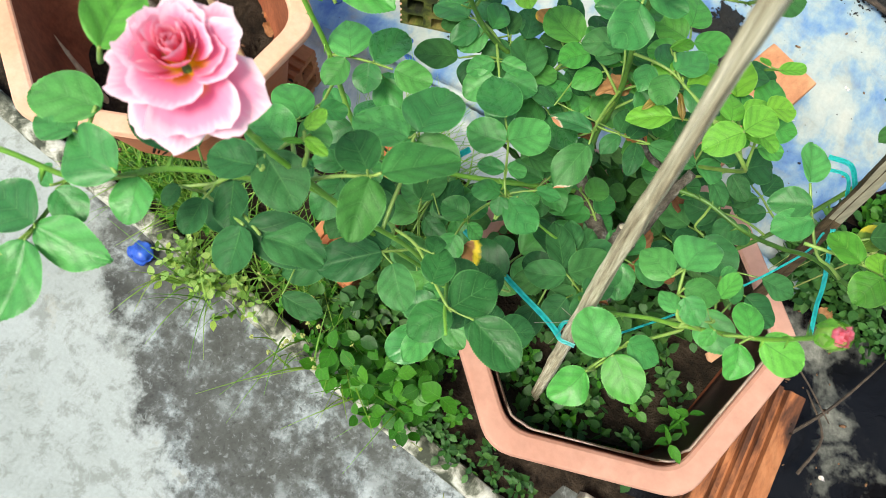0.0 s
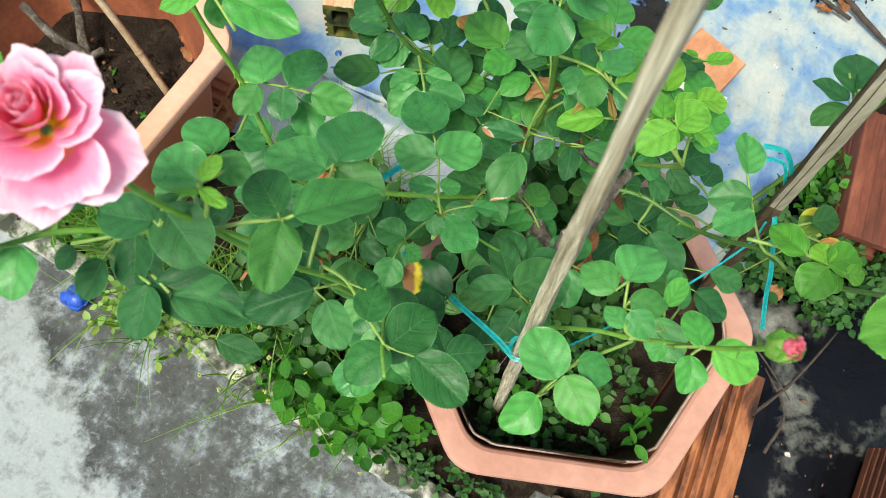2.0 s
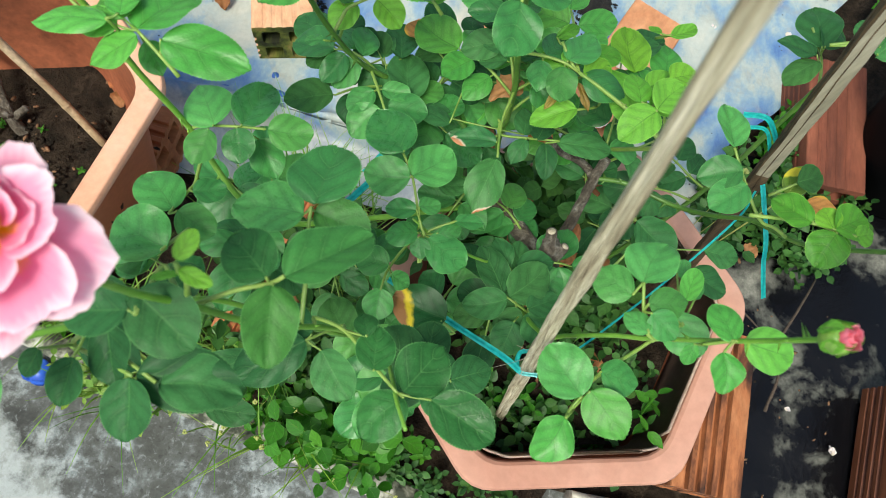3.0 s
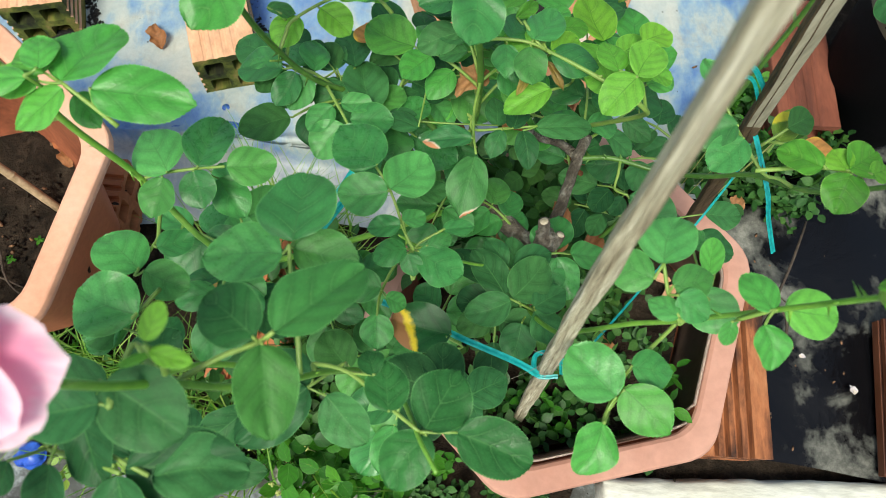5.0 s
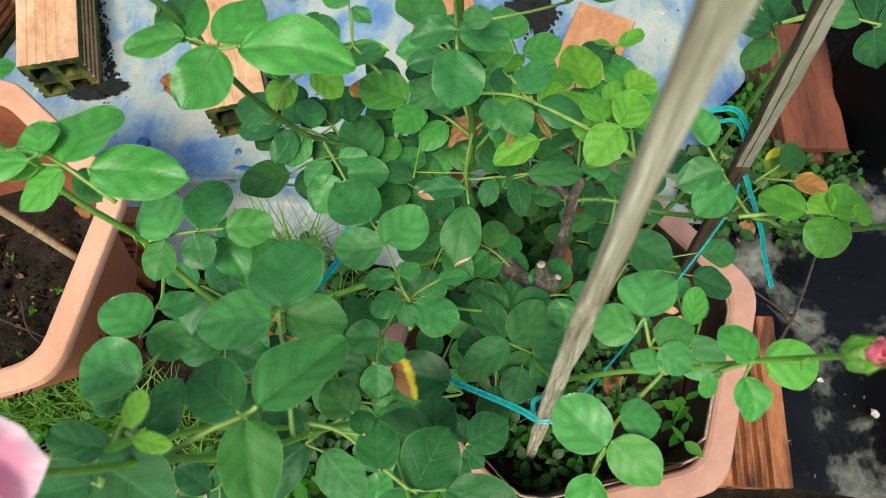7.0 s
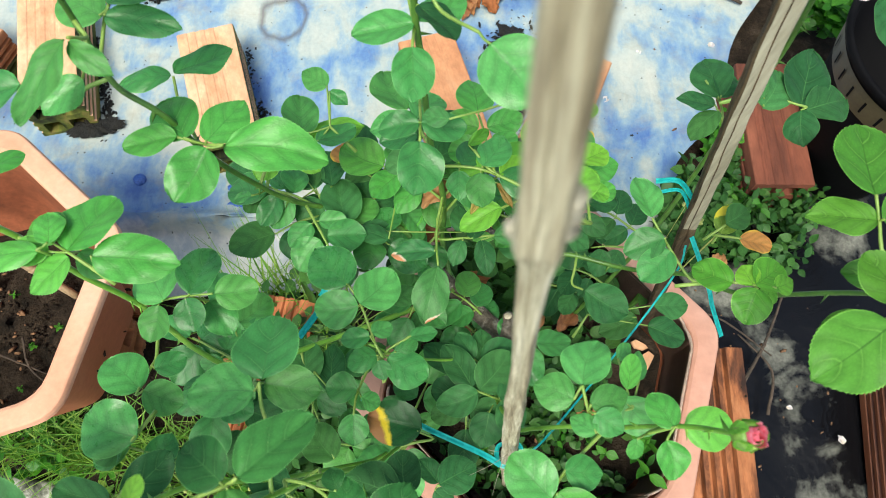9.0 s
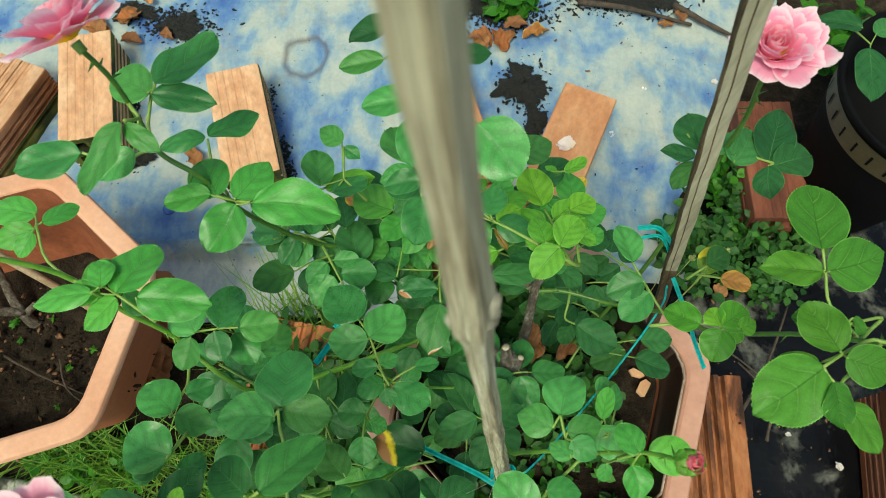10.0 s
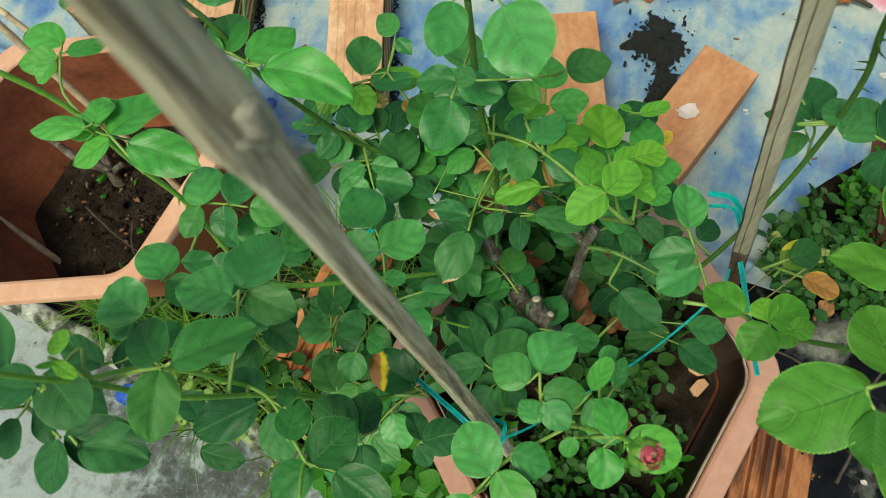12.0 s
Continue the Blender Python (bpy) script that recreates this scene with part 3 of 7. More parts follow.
def leaflet_lists(seed, rows=48, cols=12, teeth=0.013, blunt=0.82, fold=0.22, curl=0.12, point=0.08, quilt=0.0105):
    """Vertices, faces and uvs of a toothed leaflet of unit length and width that lies along y, creased along its side veins."""
    rng = random.Random(seed)
    ph, amp, bow = rng.uniform(0, 6), rng.uniform(0.018, 0.045), rng.uniform(-0.08, 0.08)
    step, tip = rng.uniform(6.6, 8.2), rng.uniform(0.9, 0.95)
    verts, faces, uvs = [], [], []
    for i in range(rows + 1):
        t = i / rows
        half = 0.5 * max(math.sin(math.pi * t**blunt), 0.0) ** (0.50 + point * t) if 0 < i < rows else 0.004
        if t > tip and 0 < i < rows:
            half *= 1 - 0.25 * (t - tip) / (1 - tip)
        for j in range(-cols // 2, cols // 2 + 1):
            s = 2 * j / cols
            k = half
            yy = t
            if abs(s) == 1 and 0 < i < rows:
                k += teeth * (0.5 if i % 2 else -0.5)
                yy += 0.009 if i % 2 else 0.0
            x = s * k
            # v counts the side veins, which sweep forward from the midrib
            v = (t + 0.018 * math.sin(11 * t + ph) + (0.03 if s > 0 else 0.0)) * step / 8
            phase = (v - 0.36 * abs(s)) * 8
            wave = abs((phase - 1) % 2 - 1)
            crease = math.exp(-((1 - wave) / 0.30) ** 2) * min(1.0, 1.6 * abs(s)) * (1 - 0.6 * abs(s) ** 4)
            z = abs(x) * fold - curl * (t - 0.35) ** 2 - 0.32 * abs(x) ** 2 + amp * math.sin(9 * t + ph + 2.5 * s) * abs(s) + amp * 0.7 * math.sin(5 * t + 2 * ph)
            z -= quilt * crease + (0.016 if s == 0 else 0.0)
            x += bow * math.sin(math.pi * t) + 0.035 * half * math.sin(7 * t + ph) * s
            verts.append((x, yy, z))
            uvs.append((0.5 + 0.5 * s, v))
    w = cols + 1
    for i in range(rows):
        for j in range(cols):
            faces.append((i * w + j, i * w + j + 1, (i + 1) * w + j + 1, (i + 1) * w + j))
    return verts, faces, uvs


LEAFLET_SHAPES = [leaflet_lists(s, blunt=b, fold=f, curl=c, point=0.32 if s % 3 == 0 else 0.08) for s, b, f, c in ((1, 0.920, 0.20, 0.10), (2, 0.950, 0.28, 0.16), (3, 0.900, 0.14, 0.22), (4, 0.935, 0.32, 0.08), (5, 0.970, 0.18, 0.12), (6, 0.910, 0.24, 0.26), (7, 0.930, 0.10, 0.34), (8, 0.960, 0.36, 0.20), (10, 0.890, 0.26, 0.05), (11, 0.920, 0.05, 0.15), (12, 0.980, 0.15, 0.30), (13, 0.940, 0.40, 0.10), (14, 0.915, 0.30, 0.32), (15, 0.950, 0.02, 0.20))]
LEAFLET_MESH = {}


def leaflet_mesh(kind, shape):
    if (kind, shape) not in LEAFLET_MESH:
        me = from_lists(*LEAFLET_SHAPES[shape])
        me.name = "leaflet"
        me.materials.append(LEAF[kind])
        LEAFLET_MESH[kind, shape] = me
    return LEAFLET_MESH[kind, shape]


leaf_rng = random.Random(11)
CANE_LINES = []


def rose_leaf(plant, kind, stalk, leaflets):
    """A compound leaf: its stalk, and a toothed leaflet from each base to its tip, with its width as a share of its length."""
    bm = bmesh.new()
    first = Vector(stalk[0])
    root = min((p for cane_line in CANE_LINES for p in cane_line), key=lambda p: (p - first).length)
    gap = (root - first).length
    if 0.002 < gap < 0.04:
        stalk = [tuple(root), tuple((root + first) / 2 + Vector((0, 0, 0.05 * gap)))] + list(stalk)
    tube(bm, stalk, 0.0012, 0.0008, 6, 4)
    line = [Vector(p) for p in stalk]
    for base, tip, share in leaflets:
        near = min(line, key=lambda p: (p - Vector(base)).length)
        if (near - Vector(base)).length > 0.003:
            mid = (near + Vector(base)) / 2 + Vector((0, 0, -0.001))
            tube(bm, [near, mid, base], 0.0007, 0.0006, 5, 2)
    stem = part("leaf", bm, STEM, plant)
    for base, tip, share in leaflets:
        size = (Vector(tip) - Vector(base)).length
        lean = Vector((leaf_rng.gauss(0.0, 0.2), leaf_rng.gauss(-0.04, 0.2), 1.0))
        shape = leaf_rng.randrange(len(LEAFLET_SHAPES))
        m = frame_of(base, tip, lean) @ Matrix.Diagonal((size * share * leaf_rng.uniform(0.96, 1.05), size, size * 0.9, 1.0))
        put_mesh("leaflet", leaflet_mesh(kind, shape), LEAF[kind], stem, m)
    return stem


def many_leaves(spots, shape_rows=4, serrate=0.0, point=0.25):
    """Joined small leaves: each spot is base, tip, normal and width. Computed lists for one mesh."""
    verts, faces, uvs = [], [], []
    base_v, base_f, base_uv = leaflet_lists(9, shape_rows, 2, serrate, 0.85, 0.25, 0.15, point, 0.0)
    for b, t, nrm, w in spots:
        size = (Vector(t) - Vector(b)).length
        m = frame_of(b, t, nrm) @ Matrix.Diagonal((size * w, size, size, 1.0))
        o = len(verts)
        verts += [tuple(m @ Vector(v)) for v in base_v]
        faces += [tuple(o + i for i in f) for f in base_f]
        uvs += base_uv
    return from_lists(verts, faces, uvs)


# ---- ground ----
def sheet(name, x0, x1, y0, y1, z, nx, ny, wave, freq, material, label, category, kind, outline=None, extra=None, seed=0.0):
    """A thin uneven sheet. outline(x, y) moves the border in or out; extra(x, y) adds height."""
    bm = bmesh.new()
    grid = []
    for j in range(ny + 1):
        row = []
        for i in range(nx + 1):
            u, v = i / nx, j / ny
            x, y = x0 + (x1 - x0) * u, y0 + (y1 - y0) * v
            if outline:
                x, y = outline(x, y, u, v)
            h = noise.fractal(Vector((x * freq, y * freq, seed)), 1.0, 2.0, 4) * wave
            row.append(bm.verts.new((x, y, z + h + (extra(x, y) if extra else 0.0))))
        grid.append(row)
    for j in range(ny):
        for i in range(nx):
            bm.faces.new((grid[j][i], grid[j][i + 1], grid[j + 1][i + 1], grid[j + 1][i]))
    return single(name, bm, material, label, category, "", kind)


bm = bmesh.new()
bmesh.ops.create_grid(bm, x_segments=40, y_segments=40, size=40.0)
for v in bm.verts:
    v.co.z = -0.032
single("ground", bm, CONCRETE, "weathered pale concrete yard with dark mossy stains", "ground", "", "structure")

sheet("soil_bed", -1.3, 1.3, 0.20, 0.80, -0.026, 90, 30, 0.008, 14, SOIL, "dark damp soil bed under the pots", "soil", "structure",
      lambda x, y, u, v: (x, y + (0.25 - 0.14 * (x + 0.1) - 0.20 if x < 0.42 else 0.055) * (1 - v)), None, 3.0)
sheet("black_film", 0.50, 1.35, 0.285, 0.80, -0.007, 50, 34, 0.004, 9, BLACK_SHEET, "wet black plastic film streaked with dried grey mud", "plastic sheet", "structure",
      lambda x, y, u, v: (x + 0.02 * math.sin(11 * v), y + 0.012 * math.sin(9 * u) * (1 - v)), None, 8.0)


def tarp_edge(x, y, u, v):
    x += (-0.012 + 0.40 * max(y - 0.75, 0) + 0.012 * math.sin(23 * y)) * u
    if y < 0.66:
        y += 0.02 * math.sin(8 * x + 1.0) * (1 - v)
    cut = min(max((x - 0.40) / 0.12, 0.0), 1.0)
    if y < 0.90:
        y += 0.10 * cut * cut * (3 - 2 * cut) * (0.90 - y) / 0.355
    return x, y


def tarp_fold(x, y):
    ridge = math.exp(-((y - 0.668 - 0.012 * math.sin(6 * x)) / 0.010) ** 2) * 0.018
    step = -0.020 / (1 + math.exp((y - 0.653) * 420))
    seam = math.exp(-((x - 0.52 - 0.05 * (y - 0.9)) / 0.006) ** 2) * 0.004
    return ridge + step + seam


sheet("soil_bank", 0.50, 2.0, 0.60, 2.0, -0.024, 40, 40, 0.010, 12, SOIL, "dark damp soil beside the groundsheet", "soil", "structure", None, None, 5.0)
sheet("tarpaulin", -1.6, 0.615, 0.545, 2.2, 0.007, 150, 300, 0.004, 7, TARP, "faded blue and white plastic groundsheet with dirt", "groundsheet", "structure", tarp_edge, tarp_fold, 1.0)


def kerb(name, a, b, width, height, z0, material, label):
    """A worn low edging strip from a to b."""
    bm = bmesh.new()
    a, b = Vector(a), Vector(b)
    way = (b - a).normalized()
    out = Vector((way.y, -way.x))
    n = max(int((b - a).length / 0.012), 4)
    prof = [(0, 0), (0, 0.8), (0.12, 1), (0.5, 1.02), (0.88, 1), (1, 0.8), (1, 0)]
    last = None
    for i in range(n + 1):
        p = a + way * (b - a).length * i / n
        row = []
        for s, h in prof:
            q = p + out * width * (s - 0.5)
            d = noise.noise_vector(Vector((q.x * 30, q.y * 30, h * 4))) * 0.004
            row.append(bm.verts.new((q.x + d.x, q.y + d.y, z0 + height * h + d.z * (h > 0))))
        if last:
            for k in range(len(prof) - 1):
                bm.faces.new((last[k], last[k + 1], row[k + 1], row[k]))
        else:
            bm.faces.new(row[::-1])
        last = row
    bm.faces.new(last)
    return single(name, bm, material, label, "edging", "", "structure")


kerb("kerb", (-1.2, 0.405), (0.42, 0.178), 0.032, 0.034, -0.034, WHITEWASH, "crumbling white-washed concrete edging strip")
kerb("kerb_board", (0.46, 0.232), (1.5, 0.292), 0.055, 0.045, -0.034, WHITE_BOARD, "white painted timber edging board with flaking paint")


# ---- hollow bricks ----
def brick_mesh(deep=0.0045, top=None):
    """A hollow clay brick, four square holes through its length and grooves along its faces. Length along y, resting on z = 0."""
    w, ln = 0.085, 0.20
    grooves = [(-0.034, 0), (-0.020, 0), (-0.018, 1), (-0.014, 1), (-0.012, 0), (-0.006, 0), (-0.004, 1), (0.0, 1), (0.002, 0), (0.008, 0), (0.010, 1), (0.014, 1), (0.016, 0), (0.022, 0), (0.0235, 1), (0.0265, 1), (0.028, 0), (0.034, 0)]
    h = w / 2
    outer = []
    for turn in range(4):
        c, s = math.cos(turn * math.pi / 2), math.sin(turn * math.pi / 2)
        side = [(-h + 0.0025, -h)] + [(x, -h + (top if top is not None and turn == 2 else deep) * g) for x, g in grooves] + [(h - 0.003, -h), (h - 0.0008, -h + 0.0008)]
        outer += [(x * c - y * s, x * s + y * c) for x, y in side]
    bm = bmesh.new()
    loops = [outer]
    for cx in (-0.0185, 0.0185):
        for cy in (-0.0185, 0.0185):
            r = 0.0125
            loops.append([(cx + r * a, cy + r * b) for a, b in ((-1, -0.8), (-0.8, -1), (0.8, -1), (1, -0.8), (1, 0.8), (0.8, 1), (-0.8, 1), (-1, 0.8))])
    rings = []
    for loop in loops:
        front = [bm.verts.new((x, -ln / 2, y + h)) for x, y in loop]
        back = [bm.verts.new((x, ln / 2, y + h)) for x, y in loop]
        for k in range(len(loop)):
            j = (k + 1) % len(loop)
            bm.faces.new((front[k], front[j], back[j], back[k]))
        rings.append((front, back))
    for side in (0, 1):
        edges = [bm.edges.get((r[side][k], r[side][(k + 1) % len(r[side])])) for r in rings for k in range(len(r[side]))]
        bmesh.ops.triangle_fill(bm, edges=edges, use_beauty=True)
    bmesh.ops.recalc_face_normals(bm, faces=bm.faces)
    me = bpy.data.meshes.new("hollow_brick")
    bm.to_mesh(me)
    bm.free()
    return me


BRICK, BRICK_PALE, BRICK_WET, BRICK_SMOOTH, BRICK_OLD = brick_mesh(), brick_mesh(0.0030, 0.0010), brick_mesh(), brick_mesh(0.0004), brick_mesh(0.0012)
BRICK_GROOVED = brick_mesh(0.007, 0.0010)
BRICK_GROOVED.materials.append(CLAY_PALE)
BRICK_GROOVED.materials.append(CLAY_GROOVED)
BRICK_GROOVED.materials.append(MOSSY_SHADED_CLAY)
# low +x side and near end take the colour of moss plus shade
for poly in BRICK_GROOVED.polygons:
    if poly.normal.z < 0.9 or poly.center.z < 0.08:
        poly.material_index = 2 if poly.normal.y < -0.9 or poly.center.x > 0.036 and poly.center.z < 0.035 else 1
BRICK_STAINED = brick_mesh(0.009)
BRICK_STAINED.materials.append(CLAY_STAINED)
BRICK_OLD.materials.append(CLAY_OLD)
BRICK.materials.append(CLAY)
BRICK_PALE.materials.append(CLAY_PALE)
# algae, with shade put into its colour: +x side, near end and holes
BRICK_PALE.materials.append(MOSSY_SHADED_CLAY)
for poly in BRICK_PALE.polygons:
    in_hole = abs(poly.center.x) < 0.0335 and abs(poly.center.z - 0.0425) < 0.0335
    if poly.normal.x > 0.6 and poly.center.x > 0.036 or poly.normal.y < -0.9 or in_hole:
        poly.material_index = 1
BRICK_WET.materials.append(CLAY_WET)
BRICK_SMOOTH.materials.append(CLAY_SMOOTH)


def brick(x, y, way, label, mesh=BRICK, z=0.0):
    ob = new("hollow_brick", mesh)
    ob.matrix_world = pose(x, y, z, 0, 0, way)
    return tagged(ob, label, "brick", "hollow bricks")


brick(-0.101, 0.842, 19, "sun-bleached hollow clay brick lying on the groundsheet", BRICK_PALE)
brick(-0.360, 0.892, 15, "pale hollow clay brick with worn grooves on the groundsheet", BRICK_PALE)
brick(-0.502, 0.835, -18, "hollow clay brick with dark grooved side beside another brick", BRICK_GROOVED)
brick(0.232, 0.853, 20, "orange hollow clay brick on the groundsheet", BRICK_SMOOTH)
brick(0.405, 0.838, -20, "smooth orange hollow clay brick with fallen white petals", BRICK_SMOOTH)
brick(0.592, 0.392, 1, "damp orange hollow brick with black stains under the pot", BRICK_STAINED)
brick(0.030, 0.428, -6, "damp red hollow brick wedged under the planted pot")
brick(0.712, 0.83, 3, "old reddish hollow brick beside the black pot", BRICK_OLD)
brick(0.862, 0.385, -4, "dark wet hollow brick on the black film", BRICK_WET)
brick(0.36, 0.455, 82, "hollow brick hidden under the planted pot")
brick(0.375, 0.345, 88, "hollow brick hidden under the planted pot")
brick(-0.262, 0.548, 90, "red hollow brick supporting the empty pot")
brick(-0.262, 0.455, 88, "red hollow brick supporting the empty pot")


# ---- hexagonal pots ----
def hex_ring(cx, cy, radius, turn, bend, seg=5):
    """Points of a hexagon with rounded corners."""
    out = []
    for k in range(6):
        a = radians(turn + 60 * k)
        cr = radius - bend / math.cos(radians(30))
        ox, oy = cx + cr * math.cos(a), cy + cr * math.sin(a)
        for i in range(seg):
            b = a + radians(-30 + 60 * i / (seg - 1))
            out.append((ox + bend * math.cos(b), oy + bend * math.sin(b)))
    return out


def loft(bm, rings, closed=True):
    rows = [[bm.verts.new(p) for p in ring] for ring in rings]
    n = len(rows[0])
    for a, b in zip(rows, rows[1:]):
        for k in range(n if closed else n - 1):
            bm.faces.new((a[k], a[(k + 1) % n], b[(k + 1) % n], b[k]))
    return rows


def hex_pot(cx, cy, turn, z0, z1, label, rim_material):
    pot = thing("plant_pot", (cx, cy, z0), label, "plant pot", "hexagonal pots")

    def ring(r, z, bend):
        return [(x, y, z) for x, y in hex_ring(cx, cy, r, turn, bend)]

    bm = bmesh.new()
    rows = loft(bm, [ring(0.118, z0, 0.03), ring(0.124, z0 + 0.004, 0.03), ring(0.150, z1 - 0.075, 0.034), ring(0.154, z1 - 0.068, 0.034), ring(0.164, z1 - 0.028, 0.036)])
    bm.faces.new(rows[0][::-1])
    part("outer_wall", bm, POT, pot, "", True, 24)
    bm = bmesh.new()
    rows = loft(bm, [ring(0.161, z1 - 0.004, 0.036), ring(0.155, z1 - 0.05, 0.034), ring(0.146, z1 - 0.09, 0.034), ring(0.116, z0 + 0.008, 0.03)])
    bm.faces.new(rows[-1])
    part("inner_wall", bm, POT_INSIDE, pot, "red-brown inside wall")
    bm = bmesh.new()
    loft(bm, [ring(0.1655, z1 - 0.030, 0.036), ring(0.177, z1 - 0.027, 0.036), ring(0.1800, z1 - 0.016, 0.038), ring(0.1865, z1 - 0.015, 0.038), ring(0.1885, z1 - 0.0125, 0.038), ring(0.1875, z1 - 0.0115, 0.038), ring(0.1893, z1 - 0.010, 0.038), ring(0.1883, z1 - 0.0085, 0.038), ring(0.1898, z1 - 0.0065, 0.038), ring(0.1896, z1 - 0.0045, 0.038), ring(0.188, z1 - 0.001, 0.038), ring(0.1865, z1 - 0.0001, 0.038), ring(0.185, z1, 0.038), ring(0.1675, z1, 0.036), ring(0.166, z1 - 0.0001, 0.036), ring(0.1625, z1 - 0.002, 0.036), ring(0.161, z1 - 0.0045, 0.036)])
    part("rim", bm, rim_material, pot, "weathered rim, paler also for light painted in", True, 24)
    return pot


def pot_soil(cx, cy, turn, radius, z, label, wave=0.010, bank=0.0):
    bm = bmesh.new()
    rings = []
    for k in range(14):
        f = (k + 0.4) / 13.4
        rings.append([(x, y, z + noise.fractal(Vector((x * 30, y * 30, z * 9)), 1.0, 2.0, 4) * wave - 0.004 * (1 - f) + bank * f**7) for x, y in hex_ring(cx, cy, max(radius * f, 0.004), turn, 0.03 * f, 7)])
    rows = loft(bm, rings)
    bm.faces.new(rows[0])
    return single("potting_soil", bm, SOIL, label, "soil", "", "stuff")


POT_A, POT_B = (0.342, 0.411, -44), (-0.262, 0.459, -38.5)
hex_pot(*POT_A, 0.085, 0.290, "salmon hexagonal plastic pot holding the rose bush", POT_RIM_PINK)
hex_pot(*POT_B, 0.085, 0.290, "terracotta-coloured hexagonal plastic pot with bare soil", POT_RIM)
pot_soil(*POT_A, 0.146, 0.195, "dark moist soil in the planted pot", 0.012, 0.035)
pot_soil(*POT_B, 0.134, 0.150, "crumbly dark brown soil in the bare pot")


def pot_liner():
    """A thin torn sheet that stands inside the pot along its near sides."""
    cx, cy, turn = POT_A
    lows = hex_ring(cx, cy, 0.148, turn, 0.03, 7)
    tops = hex_ring(cx, cy, 0.1565, turn, 0.034, 7)
    pick = [k % 42 for k in range(28, 28 + 29)]
    outer = []
    for i, k in enumerate(pick):
        torn = 0.006 * noise.noise(Vector((i * 0.35, 2.0, 0))) + (-0.02 if 18 <= i <= 19 else 0.0)
        lx, ly = lows[k]
        tx, ty = tops[k]
        f = 0.99 + 0.012 * noise.noise(Vector((i * 0.5, 7.0, 0)))
        tx, ty = cx + (tx - cx) * f, cy + (ty - cy) * f
        outer.append([(lx, ly, 0.185), ((lx + tx) / 2, (ly + ty) / 2, 0.235), (tx, ty, 0.2935 + torn), (cx + (tx - cx) * 1.012, cy + (ty - cy) * 1.012, 0.2965 + torn), (cx + (tx - cx) * 1.020, cy + (ty - cy) * 1.020, 0.2945 + torn)])
    liner = thing("pot_liner", (cx, cy, 0.185), "thin faded brown liner sheet, shade painted into its colour, torn along its top edge", "pot liner")
    for a, b in ((0, 7), (7, 14), (14, 19), (19, 28)):
        bm = bmesh.new()
        loft(bm, [row[:3] for row in outer[a : b + 1]], False)
        bmesh.ops.solidify(bm, geom=bm.faces[:], thickness=0.0014)
        panel = part("panel", bm, LINER, liner)
        bm = bmesh.new()
        loft(bm, [row[2:] for row in outer[a : b + 1]], False)
        bmesh.ops.solidify(bm, geom=bm.faces[:], thickness=0.0014)
        part("torn_edge", bm, LINER_LIP, panel, "pale torn edge")
    return liner


pot_liner()


# ---- black pot ----
def black_pot(cx, cy, z0):
    pot = thing("black_pot", (cx, cy, z0), "large round black plastic pot with a dull gold band", "plant pot")
    n = 64

    def ring(r, z):
        return [(cx + r * math.cos(2 * math.pi * k / n), cy + r * math.sin(2 * math.pi * k / n), z) for k in range(n)]

    def radius(z):
        return 0.078 + 0.165 * (z - z0)

    bm = bmesh.new()
    rows = loft(bm, [ring(0.070, z0), ring(0.077, z0 + 0.005), ring(radius(0.20), 0.20), ring(radius(0.268), 0.268), ring(radius(0.268) + 0.005, 0.270), ring(radius(0.28) + 0.006, 0.282), ring(radius(0.28) + 0.001, 0.285), ring(radius(0.27) - 0.006, 0.27), ring(0.082, 0.14)])
    bm.faces.new(rows[0][::-1])
    bm.faces.new(rows[-1])
    part("body", bm, BLACK_POT, pot)
    bm = bmesh.new()
    rows = []
    for k in range(n + 1):
        a = 2 * math.pi * k / n
        rows.append([(cx + (radius(z) + 0.0012) * math.cos(a), cy + (radius(z) + 0.0012) * math.sin(a), z) for z in (0.218, 0.240, 0.262)])
    loft(bm, rows, False)
    part("band", bm, GOLD, pot, "dull gold printed band")
    # plain bars where the band carries a maker's word
    for i in range(7):
        a = radians(165 + i * 12)
        bm = bmesh.new()
        bar = []
        for z in (0.229, 0.251):
            r = radius(z) + 0.0026
            bar.append([(cx + r * math.cos(a + d), cy + r * math.sin(a + d), z) for d in (-0.014, 0.014)])
        loft(bm, bar, False)
        part("bar", bm, BLACK_POT, pot, "", False)
    return pot


black_pot(0.84, 0.825, 0.0)

BUSH = thing("rose_bush", (0.335, 0.43, 0.17), "leafy rose bush with pink blooms and one bud in the pot", "rose bush")


# ---- rose bush: canes ----
thorn_rng = random.Random(5)


def cane(name, points, r0, r1, material, label="", thorns=0, rough=0.0):
    if material is not WOOD_CANE:
        r0, r1 = r0 * 0.54, r1 * 0.54
    bm = bmesh.new()
    line = tube(bm, points, r0, r1, 9, 6, rough)
    CANE_LINES.append(line)
    for _ in range(thorns):
        i = thorn_rng.randrange(2, len(line) - 2)
        p, way = line[i], (line[i + 1] - line[i - 1]).normalized()
        side = way.cross(Vector((thorn_rng.gauss(0, 1), thorn_rng.gauss(0, 1), thorn_rng.gauss(0, 1)))).normalized()
        r = r0 + (r1 - r0) * i / len(line)
        base = p + side * r * 0.8
        tip = base + side * thorn_rng.uniform(0.0035, 0.0065) - way * 0.002
        u = way * 0.0015
        w = way.cross(side) * 0.0007
        ring = [bm.verts.new(base + q) for q in (u, w, -u, -w)]
        top = bm.verts.new(tip)
        for k in range(4):
            bm.faces.new((ring[k], ring[(k + 1) % 4], top))
    return part(name, bm, material, BUSH, label)


